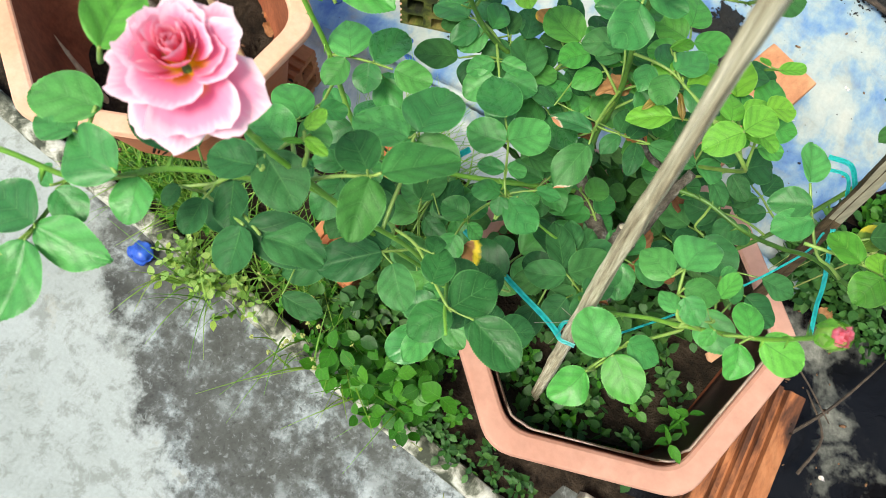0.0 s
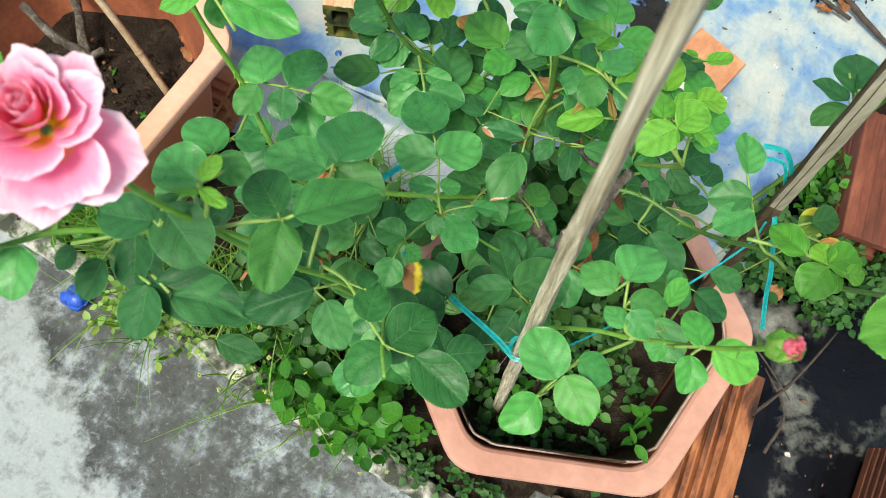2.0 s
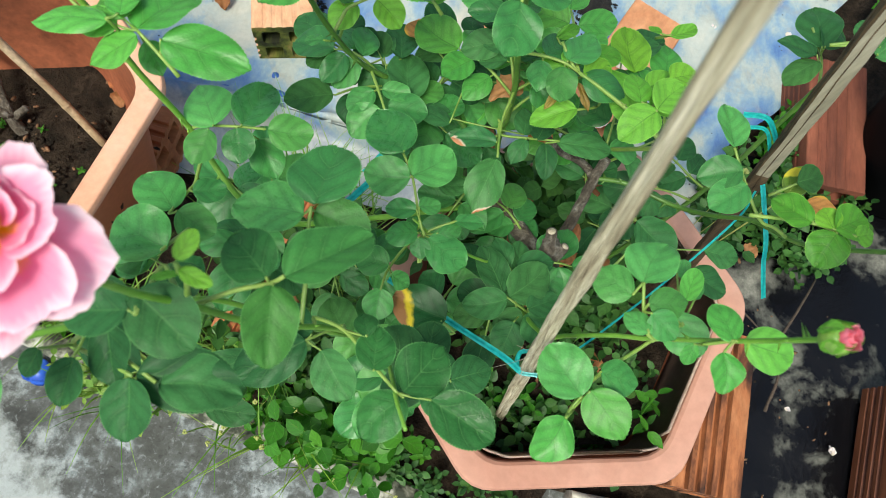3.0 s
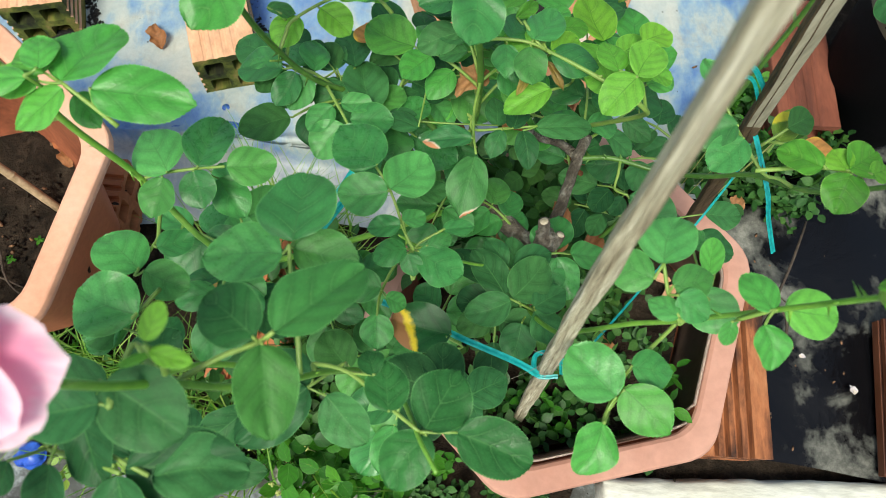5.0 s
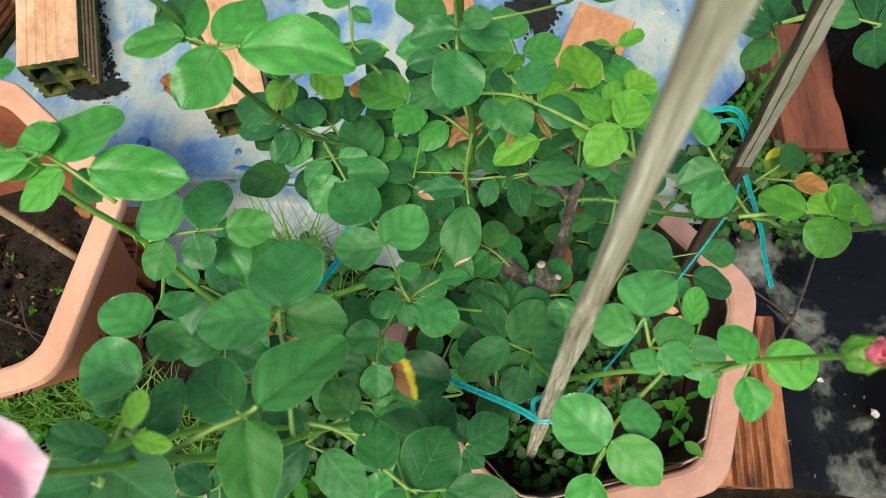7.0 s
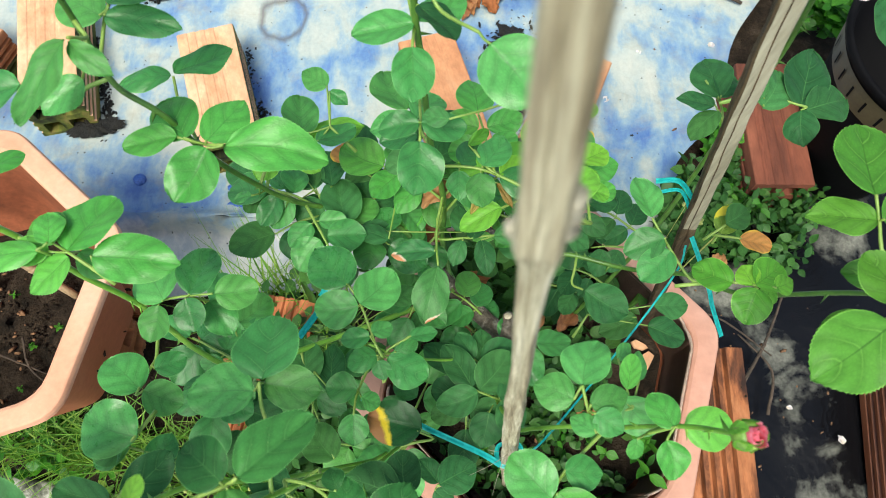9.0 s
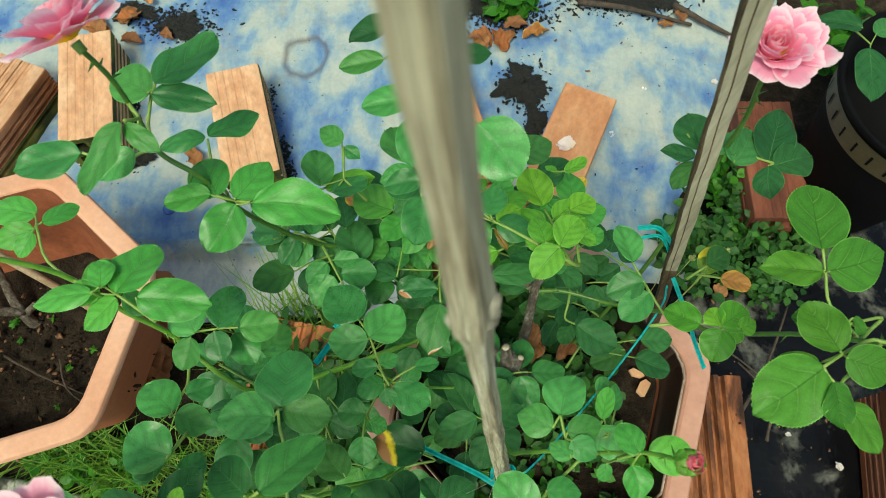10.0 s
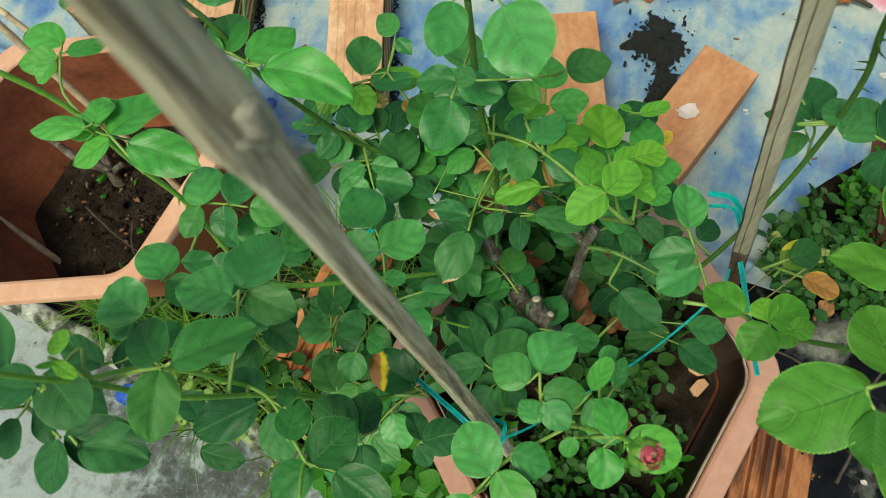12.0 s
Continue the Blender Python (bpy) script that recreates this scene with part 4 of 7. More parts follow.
def tapered_stump(points, r0, r1):
    return cane("stump", points, r0, r1, WOOD_CANE, "grey pruned woody stump", 0, 0.0025)


cane("trunk", [(0.335, 0.43, 0.17), (0.325, 0.425, 0.27), (0.308, 0.415, 0.36), (0.299, 0.407, 0.42)], 0.0115, 0.0100, WOOD_CANE, "grey-brown woody trunk", 0, 0.002)
tapered_stump([(0.301, 0.407, 0.395), (0.298, 0.404, 0.418), (0.296, 0.404, 0.436), (0.294, 0.409, 0.453)], 0.0115, 0.0072)
cane("branch", [(0.302, 0.408, 0.400), (0.278, 0.424, 0.410), (0.258, 0.443, 0.408), (0.242, 0.455, 0.420), (0.232, 0.462, 0.435)], 0.0082, 0.0058, WOOD_CANE, "grey woody branch", 0, 0.0018)
cane("branch", [(0.306, 0.415, 0.375), (0.311, 0.438, 0.395), (0.313, 0.453, 0.43), (0.314, 0.465, 0.459), (0.318, 0.479, 0.470)], 0.0050, 0.0036, WOOD_CANE, "grey woody branch", 0, 0.0012)
cane("branch", [(0.314, 0.465, 0.459), (0.337, 0.464, 0.466), (0.372, 0.455, 0.47), (0.391, 0.441, 0.50), (0.404, 0.430, 0.53), (0.425, 0.409, 0.56), (0.453, 0.393, 0.62), (0.463, 0.376, 0.67), (0.472, 0.366, 0.705)], 0.0036, 0.0024, DARK_CANE, "thorny green cane", 26)
cane("cane", [(0.246, 0.440, 0.42), (0.16, 0.395, 0.44), (0.105, 0.365, 0.47), (0.081, 0.367, 0.50), (0.056, 0.384, 0.55), (0.042, 0.386, 0.60), (0.028, 0.390, 0.655), (0.005, 0.384, 0.70), (-0.03, 0.385, 0.735)], 0.0042, 0.0026, GREEN_CANE, "long green cane arching out of the pot", 8)
cane("cane", [(0.232, 0.462, 0.435), (0.205, 0.480, 0.465), (0.170, 0.482, 0.485), (0.135, 0.474, 0.515), (0.117, 0.464, 0.565), (0.110, 0.450, 0.625), (0.100, 0.448, 0.67), (0.084, 0.451, 0.69), (0.079, 0.459, 0.715), (0.085, 0.453, 0.755), (0.085, 0.448, 0.785)], 0.0040, 0.0022, DARK_CANE, "dark green thorny cane bearing a bloom", 16)
cane("cane", [(0.250, 0.445, 0.415), (0.239, 0.481, 0.44), (0.239, 0.483, 0.48), (0.237, 0.487, 0.52), (0.229, 0.487, 0.58), (0.222, 0.498, 0.66), (0.219, 0.500, 0.70), (0.221, 0.494, 0.75), (0.222, 0.488, 0.80)], 0.0045, 0.003, DARK_CANE, "upright thorny cane", 18)
cane("cane", [(0.318, 0.49, 0.46), (0.338, 0.468, 0.52), (0.331, 0.456, 0.55), (0.309, 0.463, 0.56), (0.286, 0.475, 0.56), (0.268, 0.484, 0.56), (0.256, 0.495, 0.567)], 0.0032, 0.0018, STEM, "tender light green shoot", 3)
cane("cane", [(0.297, 0.41, 0.36), (0.285, 0.36, 0.44), (0.292, 0.328, 0.51), (0.300, 0.324, 0.54), (0.315, 0.322, 0.575), (0.327, 0.319, 0.60), (0.350, 0.316, 0.645), (0.352, 0.309, 0.69), (0.350, 0.305, 0.711)], 0.0030, 0.0019, GREEN_CANE, "green cane bearing a bud", 12)
cane("cane", [(0.285, 0.415, 0.30), (0.235, 0.345, 0.37), (0.200, 0.305, 0.47), (0.176, 0.287, 0.58), (0.156, 0.269, 0.655), (0.137, 0.264, 0.69), (0.128, 0.259, 0.72), (0.120, 0.257, 0.748), (0.1124, 0.256, 0.765)], 0.0030, 0.0022, GREEN_CANE, "green cane bearing the open bloom", 5)
cane("cane", [(0.200, 0.305, 0.47), (0.158, 0.288, 0.555), (0.124, 0.279, 0.62), (0.106, 0.256, 0.665), (0.087, 0.238, 0.69), (0.066, 0.215, 0.70), (0.044, 0.207, 0.72), (0.015, 0.195, 0.735)], 0.0028, 0.0020, GREEN_CANE, "green side cane", 8)
cane("cane", [(0.275, 0.40, 0.33), (0.228, 0.330, 0.44), (0.205, 0.292, 0.55), (0.213, 0.262, 0.615), (0.222, 0.245, 0.635)], 0.0026, 0.0016, GREEN_CANE, "short green side shoot", 5)
cane("cane", [(0.300, 0.41, 0.40), (0.255, 0.38, 0.46), (0.215, 0.37, 0.51), (0.196, 0.372, 0.53)], 0.0022, 0.0014, GREEN_CANE, "thin inner shoot", 3)
cane("cane", [(0.345, 0.445, 0.20), (0.378, 0.468, 0.32), (0.412, 0.500, 0.42), (0.430, 0.528, 0.50), (0.430, 0.532, 0.58), (0.420, 0.520, 0.65), (0.406, 0.506, 0.70), (0.399, 0.502, 0.736)], 0.0042, 0.0026, DARK_CANE, "thorny green cane tied to the pale stake", 14)
cane("branch", [(0.314, 0.465, 0.459), (0.303, 0.475, 0.458), (0.284, 0.477, 0.463), (0.262, 0.482, 0.484)], 0.0036, 0.0020, WOOD_CANE, "thin grey side branch", 0, 0.0006)
# sawn and broken ends on the pruned head
for foot, tip, r in (((0.296, 0.405, 0.440), (0.291, 0.414, 0.462), 0.0042), ((0.299, 0.402, 0.436), (0.304, 0.408, 0.455), 0.0036), ((0.297, 0.400, 0.425), (0.292, 0.392, 0.437), 0.0034)):
    bm = bmesh.new()
    tube(bm, [foot, tuple((a + b) / 2 for a, b in zip(foot, tip)), tip], r * 1.25, r, 9, 4, 0.0012)
    part("cut_end", bm, WOOD_CANE, BUSH, "pale cut end of a pruned cane")
    bm = bmesh.new()
    way = (Vector(tip) - Vector(foot)).normalized()
    tube(bm, [Vector(tip) - way * 0.001, Vector(tip), Vector(tip) + way * 0.0006], r * 0.8, r * 0.7, 9, 2, 0.0003)
    part("cut_end", bm, CUT_WOOD, BUSH, "pale sawn wood face")


# ---- rose bush: leaves, stalk by stalk ----
rose_leaf(BUSH, 'n', [(0.081, 0.370, 0.641), (0.072, 0.375, 0.647), (0.061, 0.381, 0.653)], [
    ((0.060, 0.382, 0.653), (0.073, 0.415, 0.649), 0.90),
    ((0.072, 0.380, 0.653), (0.113, 0.380, 0.649), 0.62),
    ((0.061, 0.379, 0.653), (0.045, 0.361, 0.649), 0.85),
    ((0.053, 0.385, 0.653), (0.040, 0.402, 0.649), 0.90),
    ((0.051, 0.381, 0.653), (0.030, 0.381, 0.649), 0.70),
    ((0.050, 0.392, 0.623), (0.063, 0.379, 0.619), 0.80),
])
rose_leaf(BUSH, 'm', [(0.055, 0.384, 0.548), (0.067, 0.387, 0.552), (0.086, 0.390, 0.556), (0.102, 0.391, 0.560)], [
    ((0.103, 0.391, 0.560), (0.128, 0.398, 0.556), 0.90),
    ((0.088, 0.390, 0.560), (0.096, 0.421, 0.556), 0.85),
    ((0.086, 0.387, 0.560), (0.094, 0.368, 0.556), 0.95),
    ((0.071, 0.382, 0.560), (0.068, 0.360, 0.556), 1.00),
    ((0.073, 0.385, 0.560), (0.053, 0.410, 0.556), 0.95),
    ((0.094, 0.392, 0.540), (0.111, 0.372, 0.536), 0.80),
])
rose_leaf(BUSH, 'm', [(0.069, 0.354, 0.543), (0.069, 0.348, 0.547), (0.067, 0.338, 0.551), (0.066, 0.329, 0.555)], [
    ((0.067, 0.333, 0.555), (0.042, 0.351, 0.551), 0.95),
    ((0.074, 0.345, 0.555), (0.090, 0.354, 0.551), 0.85),
    ((0.070, 0.332, 0.555), (0.093, 0.326, 0.551), 0.90),
])
rose_leaf(BUSH, 'm', [(0.088, 0.318, 0.578), (0.083, 0.301, 0.590)], [
    ((0.085, 0.303, 0.590), (0.053, 0.314, 0.586), 0.90),
    ((0.075, 0.302, 0.570), (0.051, 0.294, 0.566), 0.85),
])
rose_leaf(BUSH, 'm', [(0.161, 0.307, 0.629), (0.158, 0.317, 0.635), (0.157, 0.326, 0.641)], [
    ((0.158, 0.328, 0.641), (0.157, 0.361, 0.637), 1.00),
    ((0.155, 0.322, 0.641), (0.123, 0.320, 0.637), 0.88),
    ((0.157, 0.328, 0.631), (0.184, 0.326, 0.627), 0.80),
])
rose_leaf(BUSH, 'e', [(0.135, 0.265, 0.680), (0.149, 0.274, 0.684), (0.161, 0.279, 0.688), (0.166, 0.282, 0.692)], [
    ((0.166, 0.282, 0.692), (0.190, 0.309, 0.688), 0.72),
    ((0.160, 0.280, 0.692), (0.141, 0.293, 0.688), 0.88),
    ((0.163, 0.278, 0.692), (0.170, 0.250, 0.688), 0.70),
])
rose_leaf(BUSH, 'm', [(0.205, 0.365, 0.528), (0.200, 0.372, 0.532), (0.189, 0.396, 0.536), (0.179, 0.409, 0.540)], [
    ((0.181, 0.404, 0.552), (0.158, 0.429, 0.548), 0.95),
    ((0.188, 0.394, 0.540), (0.159, 0.392, 0.536), 0.88),
    ((0.189, 0.395, 0.540), (0.209, 0.420, 0.536), 0.90),
    ((0.197, 0.375, 0.540), (0.178, 0.373, 0.536), 0.75),
    ((0.198, 0.377, 0.540), (0.210, 0.384, 0.536), 0.90),
])
rose_leaf(BUSH, 'm', [(0.206, 0.351, 0.513), (0.205, 0.368, 0.519), (0.222, 0.380, 0.525)], [
    ((0.201, 0.366, 0.525), (0.182, 0.359, 0.521), 0.85),
    ((0.202, 0.363, 0.525), (0.207, 0.351, 0.521), 1.00),
    ((0.208, 0.365, 0.525), (0.235, 0.355, 0.521), 0.90),
    ((0.221, 0.379, 0.525), (0.239, 0.385, 0.521), 0.60),
    ((0.213, 0.369, 0.525), (0.227, 0.377, 0.521), 0.65),
])
rose_leaf(BUSH, 'm', [(0.197, 0.371, 0.488), (0.188, 0.348, 0.494), (0.187, 0.331, 0.500)], [
    ((0.188, 0.348, 0.500), (0.166, 0.349, 0.496), 0.90),
    ((0.191, 0.343, 0.500), (0.204, 0.340, 0.496), 1.00),
    ((0.187, 0.332, 0.500), (0.189, 0.312, 0.496), 1.00),
])
rose_leaf(BUSH, 'v', [(0.240, 0.321, 0.478), (0.229, 0.324, 0.490)], [
    ((0.232, 0.326, 0.490), (0.195, 0.333, 0.486), 0.82),
])
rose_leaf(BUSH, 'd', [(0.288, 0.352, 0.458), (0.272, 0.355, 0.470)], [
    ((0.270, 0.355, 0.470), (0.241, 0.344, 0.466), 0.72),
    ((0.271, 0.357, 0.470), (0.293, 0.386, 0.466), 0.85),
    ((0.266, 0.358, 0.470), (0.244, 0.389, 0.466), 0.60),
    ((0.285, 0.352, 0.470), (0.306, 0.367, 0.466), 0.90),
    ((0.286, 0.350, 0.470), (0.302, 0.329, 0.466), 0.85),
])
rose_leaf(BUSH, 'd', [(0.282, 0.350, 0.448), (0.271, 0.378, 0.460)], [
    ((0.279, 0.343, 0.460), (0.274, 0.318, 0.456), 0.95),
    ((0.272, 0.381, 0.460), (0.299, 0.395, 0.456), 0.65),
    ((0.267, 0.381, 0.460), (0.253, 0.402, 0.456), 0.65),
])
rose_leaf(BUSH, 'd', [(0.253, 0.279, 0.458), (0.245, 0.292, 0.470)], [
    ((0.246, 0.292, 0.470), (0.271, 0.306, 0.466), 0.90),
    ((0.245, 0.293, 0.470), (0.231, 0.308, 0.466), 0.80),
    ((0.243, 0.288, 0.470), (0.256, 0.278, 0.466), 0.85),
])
rose_leaf(BUSH, 't', [(0.235, 0.466, 0.513), (0.235, 0.447, 0.519), (0.237, 0.429, 0.525)], [
    ((0.237, 0.428, 0.525), (0.231, 0.390, 0.521), 0.65),
    ((0.234, 0.439, 0.525), (0.204, 0.438, 0.521), 0.58),
])
rose_leaf(BUSH, 'd', [(0.235, 0.457, 0.503), (0.254, 0.456, 0.509), (0.275, 0.457, 0.515)], [
    ((0.253, 0.452, 0.515), (0.247, 0.434, 0.511), 0.70),
    ((0.266, 0.453, 0.515), (0.271, 0.429, 0.511), 0.62),
    ((0.275, 0.457, 0.515), (0.312, 0.464, 0.511), 0.50),
    ((0.260, 0.454, 0.515), (0.263, 0.473, 0.511), 0.80),
])
rose_leaf(BUSH, 'y', [(0.290, 0.475, 0.538), (0.276, 0.462, 0.550)], [
    ((0.276, 0.463, 0.550), (0.250, 0.447, 0.546), 0.60),
])
rose_leaf(BUSH, 'm', [(0.221, 0.502, 0.629), (0.223, 0.477, 0.635), (0.224, 0.458, 0.641)], [
    ((0.224, 0.458, 0.641), (0.223, 0.428, 0.637), 0.92),
    ((0.223, 0.469, 0.641), (0.200, 0.466, 0.637), 0.72),
    ((0.224, 0.469, 0.641), (0.249, 0.470, 0.637), 0.75),
])
rose_leaf(BUSH, 'd', [(0.153, 0.490, 0.488), (0.147, 0.487, 0.500)], [
    ((0.148, 0.484, 0.500), (0.136, 0.463, 0.496), 0.95),
    ((0.170, 0.467, 0.500), (0.160, 0.504, 0.496), 0.80),
    ((0.156, 0.495, 0.500), (0.146, 0.526, 0.496), 0.75),
    ((0.144, 0.493, 0.500), (0.130, 0.512, 0.496), 0.90),
])
rose_leaf(BUSH, 'd', [(0.198, 0.527, 0.493), (0.191, 0.501, 0.499), (0.205, 0.493, 0.505)], [
    ((0.180, 0.505, 0.505), (0.178, 0.532, 0.501), 0.85),
    ((0.205, 0.494, 0.505), (0.185, 0.500, 0.501), 0.80),
    ((0.201, 0.454, 0.505), (0.175, 0.463, 0.501), 0.70),
    ((0.185, 0.518, 0.505), (0.165, 0.547, 0.501), 0.60),
])
rose_leaf(BUSH, 'y', [(0.125, 0.482, 0.563), (0.139, 0.490, 0.569), (0.151, 0.493, 0.575)], [
    ((0.151, 0.493, 0.575), (0.184, 0.509, 0.571), 0.60),
    ((0.142, 0.484, 0.575), (0.160, 0.472, 0.571), 0.85),
    ((0.127, 0.491, 0.555), (0.115, 0.473, 0.551), 0.90),
])
rose_leaf(BUSH, 'y', [(0.270, 0.491, 0.548), (0.273, 0.480, 0.560)], [
    ((0.264, 0.483, 0.560), (0.246, 0.491, 0.556), 0.65),
    ((0.276, 0.498, 0.560), (0.297, 0.504, 0.556), 0.70),
    ((0.274, 0.482, 0.560), (0.291, 0.494, 0.556), 0.75),
    ((0.253, 0.502, 0.560), (0.267, 0.517, 0.556), 0.40),
])
rose_leaf(BUSH, 'y', [(0.305, 0.456, 0.573), (0.316, 0.454, 0.585)], [
    ((0.316, 0.454, 0.585), (0.299, 0.433, 0.581), 0.82),
    ((0.306, 0.457, 0.585), (0.299, 0.478, 0.581), 0.80),
    ((0.316, 0.455, 0.585), (0.330, 0.478, 0.581), 0.82),
])
rose_leaf(BUSH, 'd', [(0.299, 0.537, 0.493), (0.311, 0.543, 0.505)], [
    ((0.310, 0.548, 0.505), (0.338, 0.568, 0.501), 0.72),
    ((0.309, 0.541, 0.505), (0.298, 0.554, 0.501), 0.80),
    ((0.315, 0.533, 0.505), (0.326, 0.520, 0.501), 0.80),
])
rose_leaf(BUSH, 'y', [(0.317, 0.530, 0.548), (0.324, 0.526, 0.560)], [
    ((0.323, 0.525, 0.560), (0.340, 0.539, 0.556), 0.48),
    ((0.317, 0.525, 0.560), (0.309, 0.531, 0.556), 0.50),
])
rose_leaf(BUSH, 'm', [(0.392, 0.416, 0.563), (0.377, 0.436, 0.569), (0.367, 0.450, 0.575)], [
    ((0.374, 0.437, 0.575), (0.350, 0.428, 0.571), 0.78),
    ((0.377, 0.429, 0.575), (0.359, 0.410, 0.571), 0.85),
    ((0.367, 0.451, 0.575), (0.360, 0.479, 0.571), 0.75),
])
rose_leaf(BUSH, 'y', [(0.370, 0.399, 0.598), (0.389, 0.401, 0.601), (0.401, 0.401, 0.604), (0.411, 0.399, 0.607), (0.421, 0.397, 0.610)], [
    ((0.398, 0.399, 0.610), (0.378, 0.409, 0.606), 0.88),
    ((0.409, 0.398, 0.610), (0.405, 0.411, 0.606), 0.95),
    ((0.410, 0.398, 0.610), (0.428, 0.412, 0.606), 0.95),
    ((0.411, 0.396, 0.610), (0.404, 0.377, 0.606), 1.05),
    ((0.421, 0.397, 0.610), (0.434, 0.404, 0.606), 0.80),
    ((0.429, 0.405, 0.590), (0.424, 0.393, 0.586), 0.80),
])
rose_leaf(BUSH, 'd', [(0.432, 0.473, 0.488), (0.445, 0.481, 0.500)], [
    ((0.445, 0.482, 0.500), (0.465, 0.496, 0.496), 0.80),
])
rose_leaf(BUSH, 'o', [(0.442, 0.482, 0.478), (0.460, 0.475, 0.490)], [
    ((0.459, 0.475, 0.490), (0.486, 0.472, 0.482), 0.58),
])
rose_leaf(BUSH, 'm', [(0.319, 0.314, 0.624), (0.313, 0.323, 0.630), (0.309, 0.334, 0.636)], [
    ((0.309, 0.334, 0.636), (0.318, 0.358, 0.632), 0.92),
    ((0.305, 0.327, 0.636), (0.286, 0.334, 0.632), 0.90),
    ((0.313, 0.325, 0.636), (0.333, 0.332, 0.632), 0.70),
    ((0.315, 0.312, 0.636), (0.304, 0.320, 0.632), 0.85),
    ((0.315, 0.321, 0.636), (0.329, 0.313, 0.632), 0.85),
])
rose_leaf(BUSH, 'n', [(0.326, 0.317, 0.608), (0.335, 0.335, 0.620)], [
    ((0.335, 0.336, 0.620), (0.340, 0.355, 0.616), 0.55),
])
rose_leaf(BUSH, 'n', [(0.339, 0.313, 0.636), (0.348, 0.315, 0.648)], [
    ((0.348, 0.315, 0.648), (0.339, 0.331, 0.644), 0.85),
    ((0.353, 0.316, 0.648), (0.378, 0.316, 0.644), 0.82),
    ((0.344, 0.309, 0.648), (0.348, 0.292, 0.644), 0.85),
    ((0.331, 0.309, 0.648), (0.330, 0.300, 0.644), 0.85),
])
rose_leaf(BUSH, 'm', [(0.332, 0.321, 0.588), (0.307, 0.295, 0.592), (0.297, 0.277, 0.596), (0.294, 0.271, 0.600)], [
    ((0.300, 0.283, 0.600), (0.280, 0.304, 0.596), 0.92),
    ((0.307, 0.297, 0.600), (0.328, 0.297, 0.596), 0.85),
])
rose_leaf(BUSH, 'n', [(0.299, 0.277, 0.590), (0.294, 0.271, 0.602)], [
    ((0.294, 0.271, 0.602), (0.284, 0.249, 0.598), 0.88),
    ((0.303, 0.286, 0.602), (0.324, 0.268, 0.598), 0.82),
])
rose_leaf(BUSH, 'e', [(0.169, 0.285, 0.608), (0.184, 0.282, 0.612), (0.202, 0.269, 0.616), (0.215, 0.260, 0.620)], [
    ((0.202, 0.267, 0.620), (0.199, 0.288, 0.616), 0.90),
    ((0.217, 0.261, 0.620), (0.230, 0.287, 0.616), 0.88),
    ((0.218, 0.259, 0.620), (0.204, 0.238, 0.616), 0.90),
    ((0.230, 0.261, 0.620), (0.261, 0.251, 0.616), 0.72),
    ((0.195, 0.281, 0.620), (0.190, 0.292, 0.616), 0.90),
])
rose_leaf(BUSH, 'd', [(0.123, 0.275, 0.688), (0.125, 0.255, 0.700)], [
    ((0.122, 0.262, 0.700), (0.146, 0.249, 0.696), 0.85),
    ((0.122, 0.256, 0.700), (0.100, 0.251, 0.696), 0.80),
])
rose_leaf(BUSH, 'd', [(0.089, 0.243, 0.653), (0.105, 0.240, 0.659), (0.119, 0.237, 0.665)], [
    ((0.118, 0.236, 0.665), (0.124, 0.214, 0.661), 0.95),
    ((0.120, 0.238, 0.665), (0.159, 0.243, 0.661), 0.66),
    ((0.096, 0.238, 0.665), (0.096, 0.220, 0.661), 0.85),
    ((0.083, 0.238, 0.665), (0.080, 0.227, 0.661), 0.80),
])
rose_leaf(BUSH, 'm', [(0.063, 0.212, 0.703), (0.060, 0.230, 0.709), (0.060, 0.241, 0.715)], [
    ((0.061, 0.241, 0.715), (0.027, 0.235, 0.711), 0.68),
    ((0.059, 0.228, 0.715), (0.039, 0.226, 0.711), 0.85),
    ((0.084, 0.222, 0.715), (0.054, 0.227, 0.711), 0.82),
])
rose_leaf(BUSH, 'm', [(0.054, 0.213, 0.688), (0.058, 0.189, 0.694), (0.058, 0.173, 0.700)], [
    ((0.062, 0.189, 0.700), (0.094, 0.192, 0.696), 0.68),
    ((0.061, 0.190, 0.700), (0.034, 0.193, 0.696), 0.82),
    ((0.062, 0.183, 0.700), (0.071, 0.151, 0.696), 0.75),
    ((0.059, 0.206, 0.700), (0.075, 0.201, 0.696), 0.85),
    ((0.083, 0.227, 0.700), (0.089, 0.208, 0.696), 0.95),
    ((0.056, 0.206, 0.700), (0.044, 0.212, 0.696), 0.70),
])
rose_leaf(BUSH, 'n', [(0.073, 0.249, 0.748), (0.078, 0.250, 0.760)], [
    ((0.078, 0.250, 0.760), (0.071, 0.277, 0.756), 0.80),
])
rose_leaf(BUSH, 'y', [(0.137, 0.264, 0.692), (0.141, 0.268, 0.712), (0.142, 0.269, 0.730)], [
    ((0.142, 0.270, 0.731), (0.145, 0.280, 0.733), 0.62),
    ((0.143, 0.268, 0.728), (0.154, 0.266, 0.728), 0.50),
    ((0.141, 0.268, 0.722), (0.134, 0.264, 0.724), 0.35),
])
rose_leaf(BUSH, 'b', [(0.467, 0.383, 0.653), (0.452, 0.399, 0.657), (0.450, 0.417, 0.661), (0.448, 0.429, 0.665)], [
    ((0.448, 0.429, 0.665), (0.449, 0.470, 0.661), 0.85),
    ((0.447, 0.416, 0.665), (0.415, 0.419, 0.661), 0.66),
    ((0.450, 0.416, 0.665), (0.487, 0.431, 0.661), 0.72),
])
